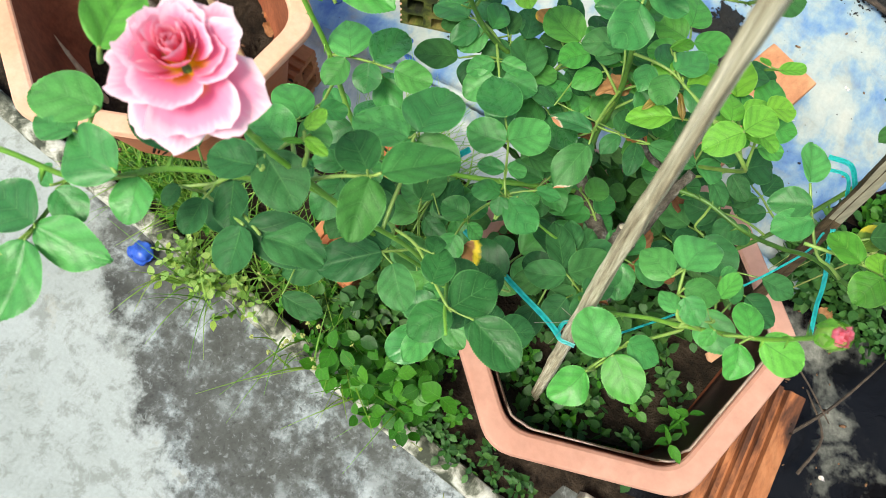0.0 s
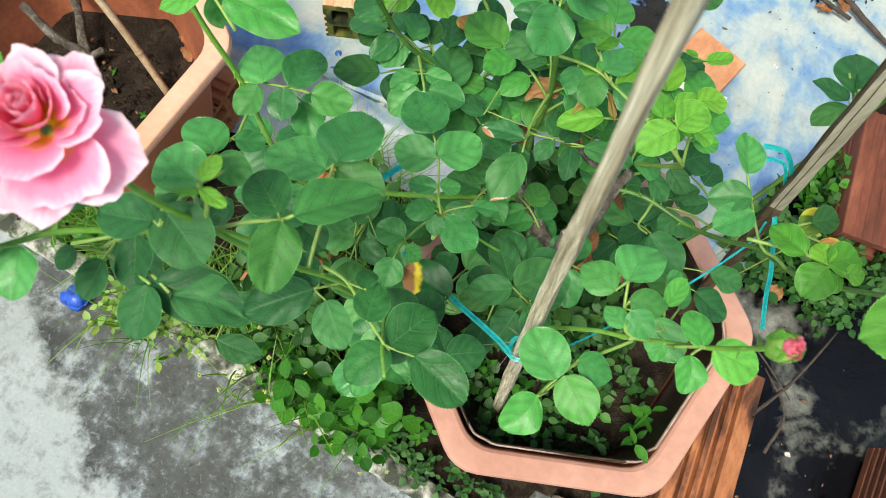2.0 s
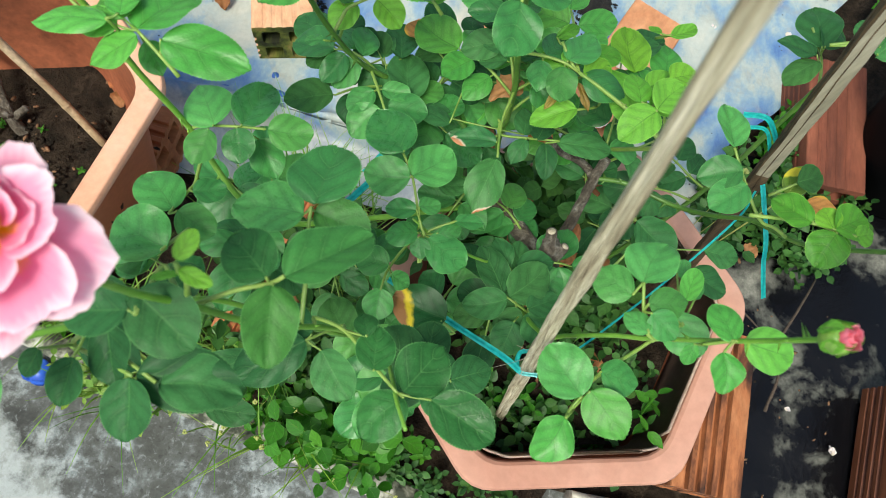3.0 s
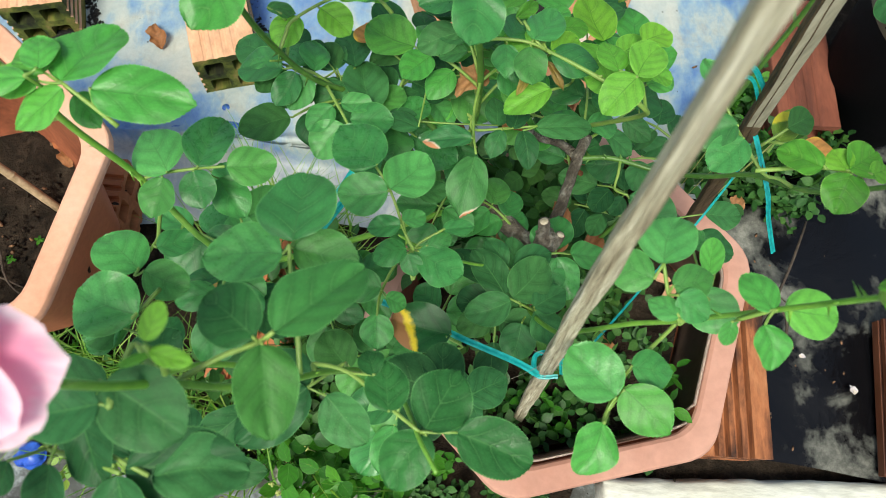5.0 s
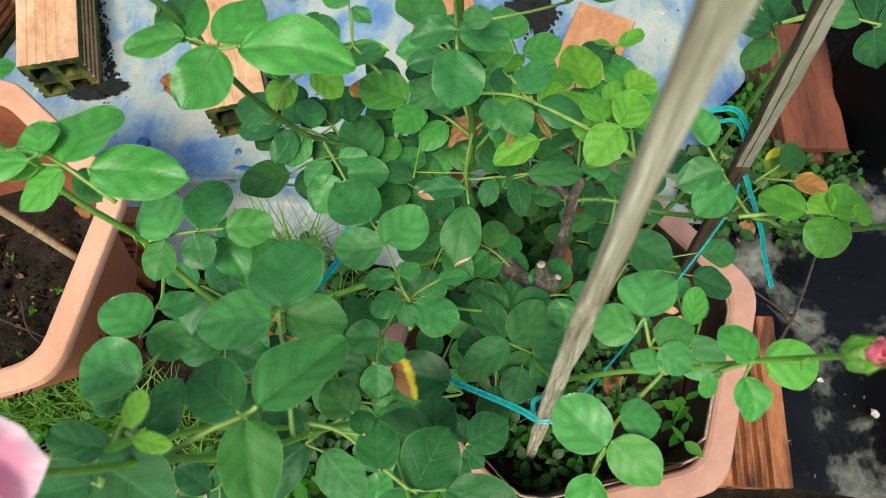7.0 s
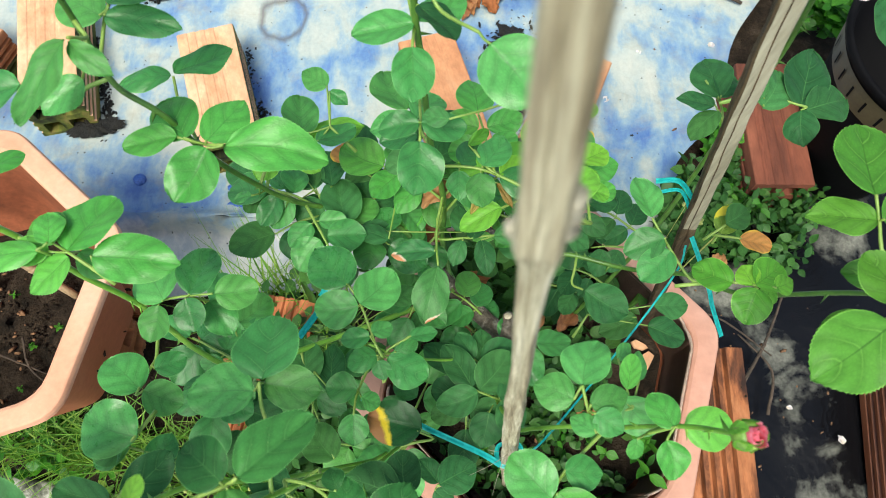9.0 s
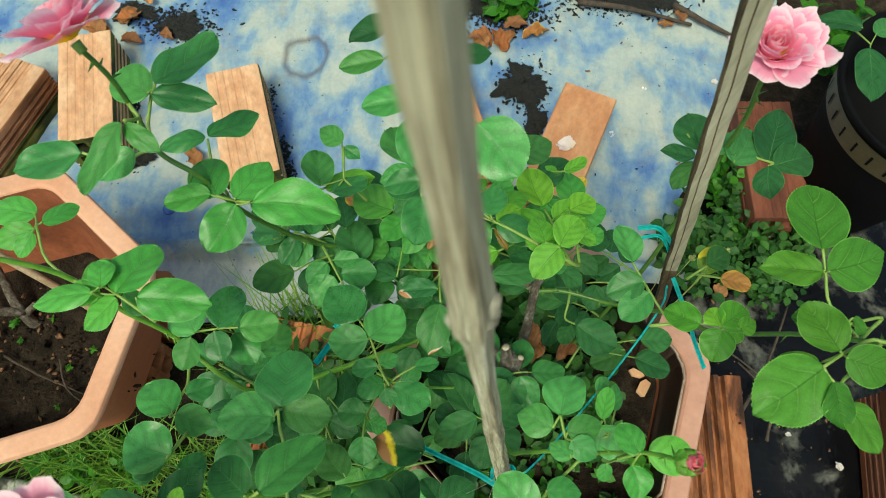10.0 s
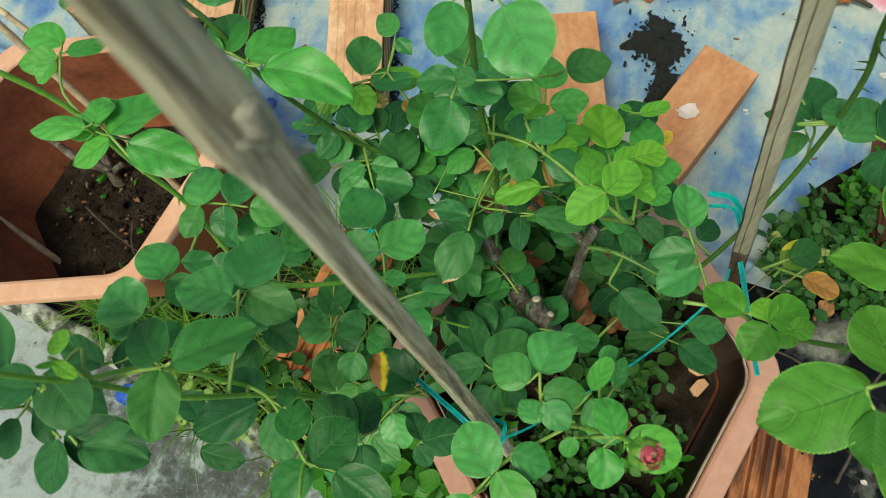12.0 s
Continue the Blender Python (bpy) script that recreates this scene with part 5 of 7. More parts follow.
rose_leaf(BUSH, 'b', [(0.475, 0.392, 0.663), (0.449, 0.383, 0.675)], [
    ((0.461, 0.390, 0.655), (0.433, 0.393, 0.651), 0.60),
    ((0.453, 0.387, 0.675), (0.461, 0.380, 0.671), 0.80),
])
rose_leaf(BUSH, 'b', [(0.455, 0.373, 0.683), (0.438, 0.364, 0.689), (0.424, 0.355, 0.695)], [
    ((0.425, 0.355, 0.695), (0.391, 0.331, 0.691), 0.78),
    ((0.433, 0.363, 0.695), (0.421, 0.388, 0.691), 0.78),
    ((0.436, 0.360, 0.695), (0.461, 0.355, 0.691), 0.85),
    ((0.428, 0.348, 0.695), (0.433, 0.327, 0.691), 0.82),
    ((0.439, 0.365, 0.665), (0.413, 0.361, 0.661), 0.50),
])
rose_leaf(BUSH, 'd', [(0.410, 0.526, 0.588), (0.436, 0.529, 0.594), (0.459, 0.519, 0.600)], [
    ((0.459, 0.518, 0.600), (0.490, 0.532, 0.596), 0.82),
    ((0.456, 0.520, 0.600), (0.473, 0.567, 0.596), 0.60),
    ((0.455, 0.517, 0.600), (0.455, 0.494, 0.596), 0.90),
    ((0.432, 0.518, 0.600), (0.448, 0.549, 0.596), 0.80),
    ((0.433, 0.524, 0.600), (0.422, 0.542, 0.596), 0.80),
])
rose_leaf(BUSH, 'd', [(0.435, 0.563, 0.533), (0.421, 0.573, 0.545)], [
    ((0.429, 0.560, 0.545), (0.423, 0.597, 0.541), 0.80),
    ((0.426, 0.553, 0.545), (0.401, 0.561, 0.541), 0.60),
    ((0.428, 0.549, 0.545), (0.408, 0.527, 0.541), 0.60),
    ((0.431, 0.561, 0.545), (0.442, 0.587, 0.541), 0.80),
])
rose_leaf(BUSH, 'm', [(0.072, 0.472, 0.688), (0.073, 0.488, 0.694), (0.077, 0.488, 0.700)], [
    ((0.077, 0.488, 0.700), (0.101, 0.528, 0.696), 0.60),
    ((0.076, 0.482, 0.700), (0.111, 0.481, 0.696), 0.50),
    ((0.074, 0.482, 0.700), (0.048, 0.496, 0.696), 0.80),
])
rose_leaf(BUSH, 'm', [(0.092, 0.472, 0.633), (0.089, 0.487, 0.645)], [
    ((0.087, 0.488, 0.645), (0.058, 0.482, 0.641), 0.58),
    ((0.089, 0.489, 0.645), (0.116, 0.511, 0.641), 0.55),
])
rose_leaf(BUSH, 'm', [(0.088, 0.449, 0.728), (0.088, 0.440, 0.740)], [
    ((0.087, 0.439, 0.740), (0.075, 0.403, 0.736), 0.45),
    ((0.088, 0.438, 0.740), (0.106, 0.427, 0.736), 0.50),
    ((0.080, 0.441, 0.710), (0.064, 0.425, 0.706), 0.70),
])
rose_leaf(BUSH, 'm', [(0.063, 0.444, 0.688), (0.048, 0.443, 0.700)], [
    ((0.047, 0.443, 0.700), (0.010, 0.433, 0.696), 0.62),
])
rose_leaf(BUSH, 'n', [(0.104, 0.446, 0.652), (0.118, 0.440, 0.658), (0.129, 0.437, 0.664)], [
    ((0.121, 0.435, 0.664), (0.109, 0.407, 0.660), 0.85),
    ((0.129, 0.437, 0.664), (0.180, 0.435, 0.660), 0.52),
    ((0.120, 0.439, 0.664), (0.134, 0.467, 0.660), 0.75),
    ((0.109, 0.440, 0.664), (0.092, 0.465, 0.660), 0.85),
    ((0.106, 0.440, 0.664), (0.078, 0.435, 0.660), 0.62),
])
rose_leaf(BUSH, 'n', [(0.031, 0.391, 0.628), (0.006, 0.404, 0.634), (-0.004, 0.425, 0.640)], [
    ((-0.007, 0.432, 0.640), (-0.040, 0.436, 0.636), 0.62),
    ((-0.001, 0.427, 0.640), (0.015, 0.442, 0.636), 0.72),
    ((-0.005, 0.422, 0.640), (-0.030, 0.413, 0.636), 0.60),
    ((-0.005, 0.420, 0.640), (-0.012, 0.405, 0.636), 0.75),
])
rose_leaf(BUSH, 'n', [(0.051, 0.381, 0.648), (0.050, 0.379, 0.660)], [
    ((0.050, 0.379, 0.660), (0.016, 0.372, 0.656), 0.50),
    ((0.054, 0.383, 0.660), (0.047, 0.400, 0.656), 0.80),
])
rose_leaf(BUSH, 'm', [(0.209, 0.545, 0.673), (0.218, 0.505, 0.679), (0.219, 0.485, 0.685)], [
    ((0.219, 0.499, 0.685), (0.188, 0.493, 0.681), 0.72),
    ((0.219, 0.485, 0.685), (0.221, 0.456, 0.681), 0.72),
    ((0.220, 0.501, 0.685), (0.244, 0.520, 0.681), 0.62),
    ((0.198, 0.524, 0.685), (0.172, 0.519, 0.681), 0.60),
])
rose_leaf(BUSH, 'd', [(0.215, 0.524, 0.688), (0.235, 0.517, 0.700)], [
    ((0.235, 0.517, 0.700), (0.261, 0.526, 0.696), 0.55),
    ((0.221, 0.498, 0.700), (0.241, 0.483, 0.696), 0.85),
    ((0.207, 0.540, 0.700), (0.179, 0.526, 0.696), 0.60),
    ((0.215, 0.544, 0.700), (0.240, 0.542, 0.696), 0.60),
])
rose_leaf(BUSH, 'm', [(0.233, 0.480, 0.718), (0.249, 0.461, 0.730)], [
    ((0.2540, 0.4555, 0.730), (0.2755, 0.4303, 0.726), 0.92),
])
rose_leaf(BUSH, 'd', [(0.274, 0.479, 0.653), (0.280, 0.476, 0.665)], [
    ((0.280, 0.476, 0.665), (0.300, 0.489, 0.661), 0.82),
    ((0.239, 0.458, 0.665), (0.225, 0.462, 0.661), 0.70),
])
rose_leaf(BUSH, 'm', [(0.182, 0.483, 0.578), (0.166, 0.493, 0.590)], [
    ((0.161, 0.522, 0.590), (0.143, 0.535, 0.586), 0.75),
    ((0.163, 0.518, 0.590), (0.175, 0.512, 0.586), 0.80),
    ((0.151, 0.487, 0.590), (0.144, 0.517, 0.586), 0.75),
    ((0.159, 0.482, 0.590), (0.181, 0.497, 0.586), 0.75),
])
rose_leaf(BUSH, 'd', [(0.081, 0.254, 0.653), (0.128, 0.237, 0.665)], [
    ((0.129, 0.237, 0.665), (0.159, 0.241, 0.661), 0.70),
    ((0.102, 0.253, 0.665), (0.113, 0.231, 0.661), 0.75),
    ((0.079, 0.258, 0.665), (0.039, 0.264, 0.661), 0.85),
])
rose_leaf(BUSH, 'd', [(0.040, 0.245, 0.588), (0.078, 0.270, 0.594), (0.096, 0.280, 0.600)], [
    ((0.082, 0.271, 0.600), (0.051, 0.276, 0.596), 0.60),
    ((0.088, 0.273, 0.600), (0.107, 0.296, 0.596), 0.70),
    ((0.066, 0.256, 0.600), (0.096, 0.242, 0.596), 0.80),
])
rose_leaf(BUSH, 'd', [(0.176, 0.293, 0.558), (0.162, 0.279, 0.570)], [
    ((0.162, 0.279, 0.570), (0.132, 0.251, 0.566), 0.65),
    ((0.164, 0.283, 0.570), (0.137, 0.291, 0.566), 0.70),
    ((0.171, 0.276, 0.570), (0.192, 0.256, 0.566), 0.80),
])
rose_leaf(BUSH, 'd', [(0.232, 0.288, 0.568), (0.226, 0.279, 0.580)], [
    ((0.224, 0.280, 0.580), (0.193, 0.289, 0.576), 0.80),
    ((0.227, 0.282, 0.580), (0.224, 0.305, 0.576), 0.85),
    ((0.227, 0.277, 0.580), (0.207, 0.260, 0.576), 0.85),
    ((0.230, 0.277, 0.580), (0.240, 0.257, 0.576), 0.80),
])
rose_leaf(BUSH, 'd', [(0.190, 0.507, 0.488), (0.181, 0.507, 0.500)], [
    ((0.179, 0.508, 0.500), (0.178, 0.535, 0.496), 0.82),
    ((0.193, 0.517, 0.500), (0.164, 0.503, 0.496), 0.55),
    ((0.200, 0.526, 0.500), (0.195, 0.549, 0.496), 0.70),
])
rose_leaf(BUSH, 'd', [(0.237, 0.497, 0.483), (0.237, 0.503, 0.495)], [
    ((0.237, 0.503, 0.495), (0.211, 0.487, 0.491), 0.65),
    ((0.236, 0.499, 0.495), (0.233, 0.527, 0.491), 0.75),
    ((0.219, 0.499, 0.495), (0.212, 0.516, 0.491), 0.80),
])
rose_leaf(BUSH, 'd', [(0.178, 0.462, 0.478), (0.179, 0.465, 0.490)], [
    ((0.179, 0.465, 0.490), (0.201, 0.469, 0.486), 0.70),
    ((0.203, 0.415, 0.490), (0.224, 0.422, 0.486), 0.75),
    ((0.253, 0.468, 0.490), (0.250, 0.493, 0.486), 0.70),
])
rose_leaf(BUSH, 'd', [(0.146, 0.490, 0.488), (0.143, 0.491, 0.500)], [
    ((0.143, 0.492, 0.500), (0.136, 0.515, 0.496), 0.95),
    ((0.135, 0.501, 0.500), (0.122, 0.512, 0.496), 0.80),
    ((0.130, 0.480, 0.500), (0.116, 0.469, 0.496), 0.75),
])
rose_leaf(BUSH, 'm', [(0.122, 0.486, 0.548), (0.117, 0.489, 0.560)], [
    ((0.109, 0.492, 0.560), (0.125, 0.494, 0.556), 0.78),
    ((0.116, 0.457, 0.560), (0.104, 0.456, 0.556), 0.70),
])
rose_leaf(BUSH, 'd', [(0.146, 0.351, 0.438), (0.150, 0.367, 0.450)], [
    ((0.144, 0.357, 0.450), (0.139, 0.392, 0.446), 0.80),
    ((0.163, 0.354, 0.450), (0.161, 0.390, 0.446), 0.62),
    ((0.171, 0.306, 0.450), (0.151, 0.329, 0.446), 0.90),
])
rose_leaf(BUSH, 'm', [(0.092, 0.289, 0.558), (0.092, 0.295, 0.570)], [
    ((0.089, 0.289, 0.570), (0.095, 0.308, 0.566), 0.90),
    ((0.070, 0.300, 0.570), (0.055, 0.289, 0.566), 0.80),
])
rose_leaf(BUSH, 'd', [(0.104, 0.272, 0.458), (0.096, 0.258, 0.470)], [
    ((0.091, 0.255, 0.470), (0.066, 0.268, 0.466), 0.72),
    ((0.116, 0.275, 0.470), (0.089, 0.248, 0.466), 0.66),
    ((0.099, 0.237, 0.470), (0.131, 0.239, 0.466), 0.60),
])
rose_leaf(BUSH, 'd', [(0.342, 0.404, 0.448), (0.351, 0.419, 0.460)], [
    ((0.350, 0.421, 0.460), (0.376, 0.436, 0.456), 0.75),
    ((0.388, 0.419, 0.460), (0.360, 0.406, 0.456), 0.66),
    ((0.396, 0.413, 0.460), (0.426, 0.405, 0.456), 0.75),
    ((0.395, 0.423, 0.480), (0.422, 0.427, 0.476), 0.70),
])
rose_leaf(BUSH, 'd', [(0.283, 0.368, 0.438), (0.258, 0.376, 0.450)], [
    ((0.260, 0.372, 0.450), (0.230, 0.393, 0.446), 0.70),
    ((0.259, 0.368, 0.450), (0.277, 0.359, 0.446), 0.90),
    ((0.278, 0.343, 0.450), (0.282, 0.323, 0.446), 0.80),
    ((0.274, 0.381, 0.450), (0.274, 0.408, 0.446), 0.70),
])
rose_leaf(BUSH, 'm', [(0.327, 0.325, 0.588), (0.343, 0.330, 0.600)], [
    ((0.337, 0.335, 0.600), (0.356, 0.318, 0.596), 0.85),
    ((0.347, 0.345, 0.600), (0.349, 0.362, 0.596), 0.58),
    ((0.336, 0.356, 0.600), (0.345, 0.365, 0.596), 0.78),
])
rose_leaf(BUSH, 'd', [(0.315, 0.519, 0.518), (0.302, 0.525, 0.530)], [
    ((0.300, 0.526, 0.530), (0.327, 0.543, 0.526), 0.62),
    ((0.299, 0.517, 0.530), (0.287, 0.526, 0.526), 0.85),
    ((0.302, 0.513, 0.530), (0.306, 0.497, 0.526), 0.75),
    ((0.313, 0.515, 0.530), (0.332, 0.512, 0.526), 0.70),
])
rose_leaf(BUSH, 'y', [(0.321, 0.478, 0.548), (0.325, 0.477, 0.560)], [
    ((0.327, 0.494, 0.560), (0.345, 0.507, 0.556), 0.92),
    ((0.328, 0.477, 0.560), (0.318, 0.490, 0.556), 0.80),
    ((0.331, 0.474, 0.560), (0.346, 0.472, 0.556), 0.90),
])
rose_leaf(BUSH, 'd', [(0.635, 0.778, 0.438), (0.643, 0.748, 0.450)], [
    ((0.642, 0.744, 0.450), (0.638, 0.685, 0.446), 0.65),
    ((0.638, 0.768, 0.450), (0.597, 0.783, 0.446), 0.60),
    ((0.651, 0.762, 0.450), (0.674, 0.784, 0.446), 0.70),
])
rose_leaf(BUSH, 'r', [(0.276, 0.491, 0.543), (0.269, 0.479, 0.555)], [
    ((0.268, 0.478, 0.555), (0.256, 0.457, 0.551), 0.28),
    ((0.266, 0.480, 0.555), (0.245, 0.472, 0.551), 0.25),
    ((0.273, 0.478, 0.555), (0.284, 0.463, 0.551), 0.30),
])
rose_leaf(BUSH, 'o', [(0.167, 0.515, 0.488), (0.163, 0.515, 0.500)], [
    ((0.164, 0.515, 0.500), (0.158, 0.534, 0.496), 0.95),
])
rose_leaf(BUSH, 'g', [(0.332, 0.538, 0.478), (0.336, 0.543, 0.486)], [
    ((0.336, 0.542, 0.488), (0.352, 0.558, 0.490), 0.62),
])
rose_leaf(BUSH, 'd', [(0.338, 0.440, 0.468), (0.345, 0.434, 0.474)], [
    ((0.346, 0.433, 0.476), (0.378, 0.417, 0.474), 0.80),
])
rose_leaf(BUSH, 'p', [(0.446, 0.478, 0.470), (0.449, 0.484, 0.478)], [
    ((0.449, 0.482, 0.481), (0.460, 0.507, 0.484), 0.72),
])
rose_leaf(BUSH, 'b', [(0.440, 0.351, 0.678), (0.437, 0.340, 0.690)], [
    ((0.436, 0.339, 0.690), (0.450, 0.318, 0.686), 0.82),
])


# ---- flowers ----
def petal_mesh(foot, a0, a1, length, span, wave, seed, material, notch=0.0):
    """A petal as a bent patch round the flower's axis z: it leaves the foot radius at a0 degrees from the axis and ends at a1."""
    rng = random.Random(seed)
    rows, cols = 18, 22
    ph, skew = rng.uniform(0, 6), rng.uniform(-0.12, 0.12)
    verts, faces, uvs = [], [], []
    line, x, z = [], foot, 0.0
    for i in range(rows + 1):
        line.append((x, z))
        ang = radians(a0 + (a1 - a0) * ((i + 0.5) / rows) ** 1.6)
        x, z = x + math.sin(ang) * length / rows, z + math.cos(ang) * length / rows
    for i in range(rows + 1):
        t = i / rows
        for j in range(cols + 1):
            s = 2 * j / cols - 1
            # the lip is rounded off towards its corners, and dips a little in the middle
            tt = t * (1 - 0.20 * abs(s + skew * t) ** 4 - notch * math.exp(-((s - skew) / 0.25) ** 2)) * rows
            k = min(int(tt), rows - 1)
            f = tt - k
            r = line[k][0] + (line[k + 1][0] - line[k][0]) * f
            h = line[k][1] + (line[k + 1][1] - line[k][1]) * f
            lip = wave * t**3 * (math.sin(3.1 * s + ph) + 0.5 * math.sin(7.3 * s + 2 * ph) + 0.30 * math.sin(17 * s + ph) + 0.15 * math.sin(31 * s))
            r += lip * 0.8
            h += lip * 0.7 + 0.10 * length * t * s * s
            half = radians(span) * (0.42 + 0.58 * math.sin(min(1.9 * t, math.pi / 2)))
            # a wide petal seen from above stays about as wide as it is long
            q = s * half * (foot + 0.55 * length) / max(r * 0.6 + 0.4 * (foot + 0.55 * length), 1e-4)
            verts.append((r * math.sin(q), r * math.cos(q), h))
            uvs.append((0.5 + 0.5 * s, t))
    w = cols + 1
    for i in range(rows):
        for j in range(cols):
            faces.append((i * w + j, i * w + j + 1, (i + 1) * w + j + 1, (i + 1) * w + j))
    me = from_lists(verts, faces, uvs)
    me.name = "petal"
    me.materials.append(material)
    return me


# turns of the spiral from the heart outwards: foot radius, angles at foot and lip, length, half span, wave
def turn_of(lip, foot, length, bend, span, wave, material):
    lean = math.degrees(math.asin(min((lip - foot) / length, 0.98)))
    return foot, lean + 0.385 * bend, lean - 0.615 * bend, length, span, wave, material


TURNS = ([turn_of(0.0016 + 0.0015 * i, 0.0006 + 0.0006 * i, 0.0215 + 0.0001 * i, 24, 78 - 3 * i, 0.0011, PETAL_CORE) for i in range(9)]
         + [turn_of(0.0150 + 0.0011 * i, 0.0052, 0.0225 + 0.0003 * i, 20, 52, 0.0017, PETAL) for i in range(6)]
         + [turn_of(0.0225 + 0.0011 * i, 0.0045, 0.0275 + 0.0004 * i, -8 - 5 * i, 50, 0.0022, PETAL) for i in range(6)]
         + [(0.0025, 60 + 3 * i, 66 + 8 * i, 0.0325 + 0.0007 * i, 54, 0.0026, PETAL) for i in range(7)])
PETAL_MESHES = [petal_mesh(r, a0, a1, ln, sp, wv, 20 + i, mat_, 0.07 if i > 14 else 0.0) for i, (r, a0, a1, ln, sp, wv, mat_) in enumerate(TURNS)]


def rose(at, axis, size, spin, seed, parent, open_to=None):
    """An open rose: a flower part with every petal under it, on a green base. The bloom gapes towards the heading open_to."""
    rng = random.Random(seed)
    bm = bmesh.new()
    base = Vector(at)
    ax = Vector(axis).normalized()
    tube(bm, [base - ax * 0.010 * size, base - ax * 0.005 * size, base - ax * 0.003 * size], 0.0030 * size, 0.0034 * size, 10, 3)
    flower = part("flower", bm, BUD_GREEN, parent, "open pink rose with yellow petal bases")
    turn = ax.to_track_quat("Z", "Y").to_matrix().to_4x4()
    away = Vector((0, 0, 0))
    if open_to is not None:
        away = turn.to_3x3().inverted() @ Vector((math.cos(radians(open_to)), math.sin(radians(open_to)), 0))
        away = Vector((away.x, away.y, 0)).normalized()
    for i, (r, a0, a1, *_) in enumerate(TURNS):
        ang = spin + 137.5 * i + rng.uniform(-16, 16)
        facing = Vector((-math.sin(radians(ang)), math.cos(radians(ang)), 0)).dot(away)
        if 9 <= i < 21 and facing > (0.84 if i < 15 else 0.92):
            continue
        lean = rng.uniform(-9, 9) * (1 if i > 8 else 0.5) + (8 * max(facing, 0.0) if i >= 15 else 0.0)
        grow = 1.0 + (0.12 * facing if i >= 15 else 0.0)
        shift = -away * (0.0065 if i < 9 else 0.0050 if i < 15 else 0.0022 if i < 21 else 0.0) * size
        m = Matrix.Translation(base) @ turn @ Matrix.Translation(shift) @ pose(0, 0, 0, 0, 0, ang) @ pose(0, 0, 0, -lean, rng.uniform(-4, 4), 0) @ Matrix.Diagonal((size * grow * rng.uniform(0.95, 1.05), size * grow * rng.uniform(0.95, 1.05), size, 1))
        put_mesh("petal", PETAL_MESHES[i], PETAL, flower, m)
    return flower


rose((0.1122, 0.2560, 0.768), (0.16, -0.08, 0.98), 0.67, 20, 3, BUSH, -28)
rose((0.084, 0.449, 0.788), (-0.50, 0.38, 0.72), 0.70, 50, 4, BUSH, -60)
rose((0.3985, 0.500, 0.740), (-0.12, -0.06, 1.0), 0.64, 10, 8, BUSH, 30)


BUD_MESHES = [petal_mesh(0.0012 + 0.0006 * i, 18 + 3 * i, -26 + 3 * i, 0.0165, 70, 0.0012, 70 + i, PETAL_BUD) for i in range(5)]


def rose_bud(at, axis, parent, scale):
    ax = Vector(axis).normalized()
    base = Vector(at)
    turn = ax.to_track_quat("Z", "Y").to_matrix().to_4x4() @ Matrix.Scale(scale, 4)
    bm = bmesh.new()
    n = 16
    prof = [(0.0022, -0.003), (0.0048, 0.000), (0.0072, 0.004), (0.0078, 0.008), (0.0068, 0.012), (0.0045, 0.0135), (0.0030, 0.012)]
    rows = [[tuple(Matrix.Translation(base) @ turn @ Vector((r * math.cos(2 * math.pi * k / n), r * math.sin(2 * math.pi * k / n), z))) for k in range(n)] for r, z in prof]
    rr = loft(bm, rows)
    bm.faces.new(rr[0][::-1])
    bm.faces.new(rr[-1])
    bud = part("bud", bm, BUD_GREEN, parent, "plump green bud showing a pink tip")
    for k in range(5):
        m = Matrix.Translation(base) @ turn @ pose(0, 0, 0, 0, 0, 137.5 * k) @ pose(0, 0.0, 0.003, 0, 0, 0) @ Matrix.Diagonal((0.72, 0.72, 0.90, 1))
        put_mesh("petal", BUD_MESHES[k], PETAL_BUD, bud, m)
    for k in range(5):
        a = 1.2566 * k + 0.3
        foot = Vector((0.0079 * math.cos(a), 0.0079 * math.sin(a), 0.003))
        tip = Vector((0.0062 * math.cos(a), 0.0062 * math.sin(a), 0.0165))
        nrm = turn.to_3x3().normalized() @ Vector((foot.x, foot.y, 0.001))
        f, g = Matrix.Translation(base) @ turn @ foot, Matrix.Translation(base) @ turn @ tip
        size = (g - f).length
        put_mesh("sepal", leaflet_mesh("y", k % 3), LEAF["y"], bud, frame_of(f, g, nrm) @ Matrix.Diagonal((size * 0.55, size, size * 0.6, 1)))
    return bud


rose_bud((0.350, 0.305, 0.711), (0.16, -0.06, 0.98), BUSH, 0.74)

# ---- inner foliage: compound leaves along the lower canes ----
fill_rng = random.Random(21)


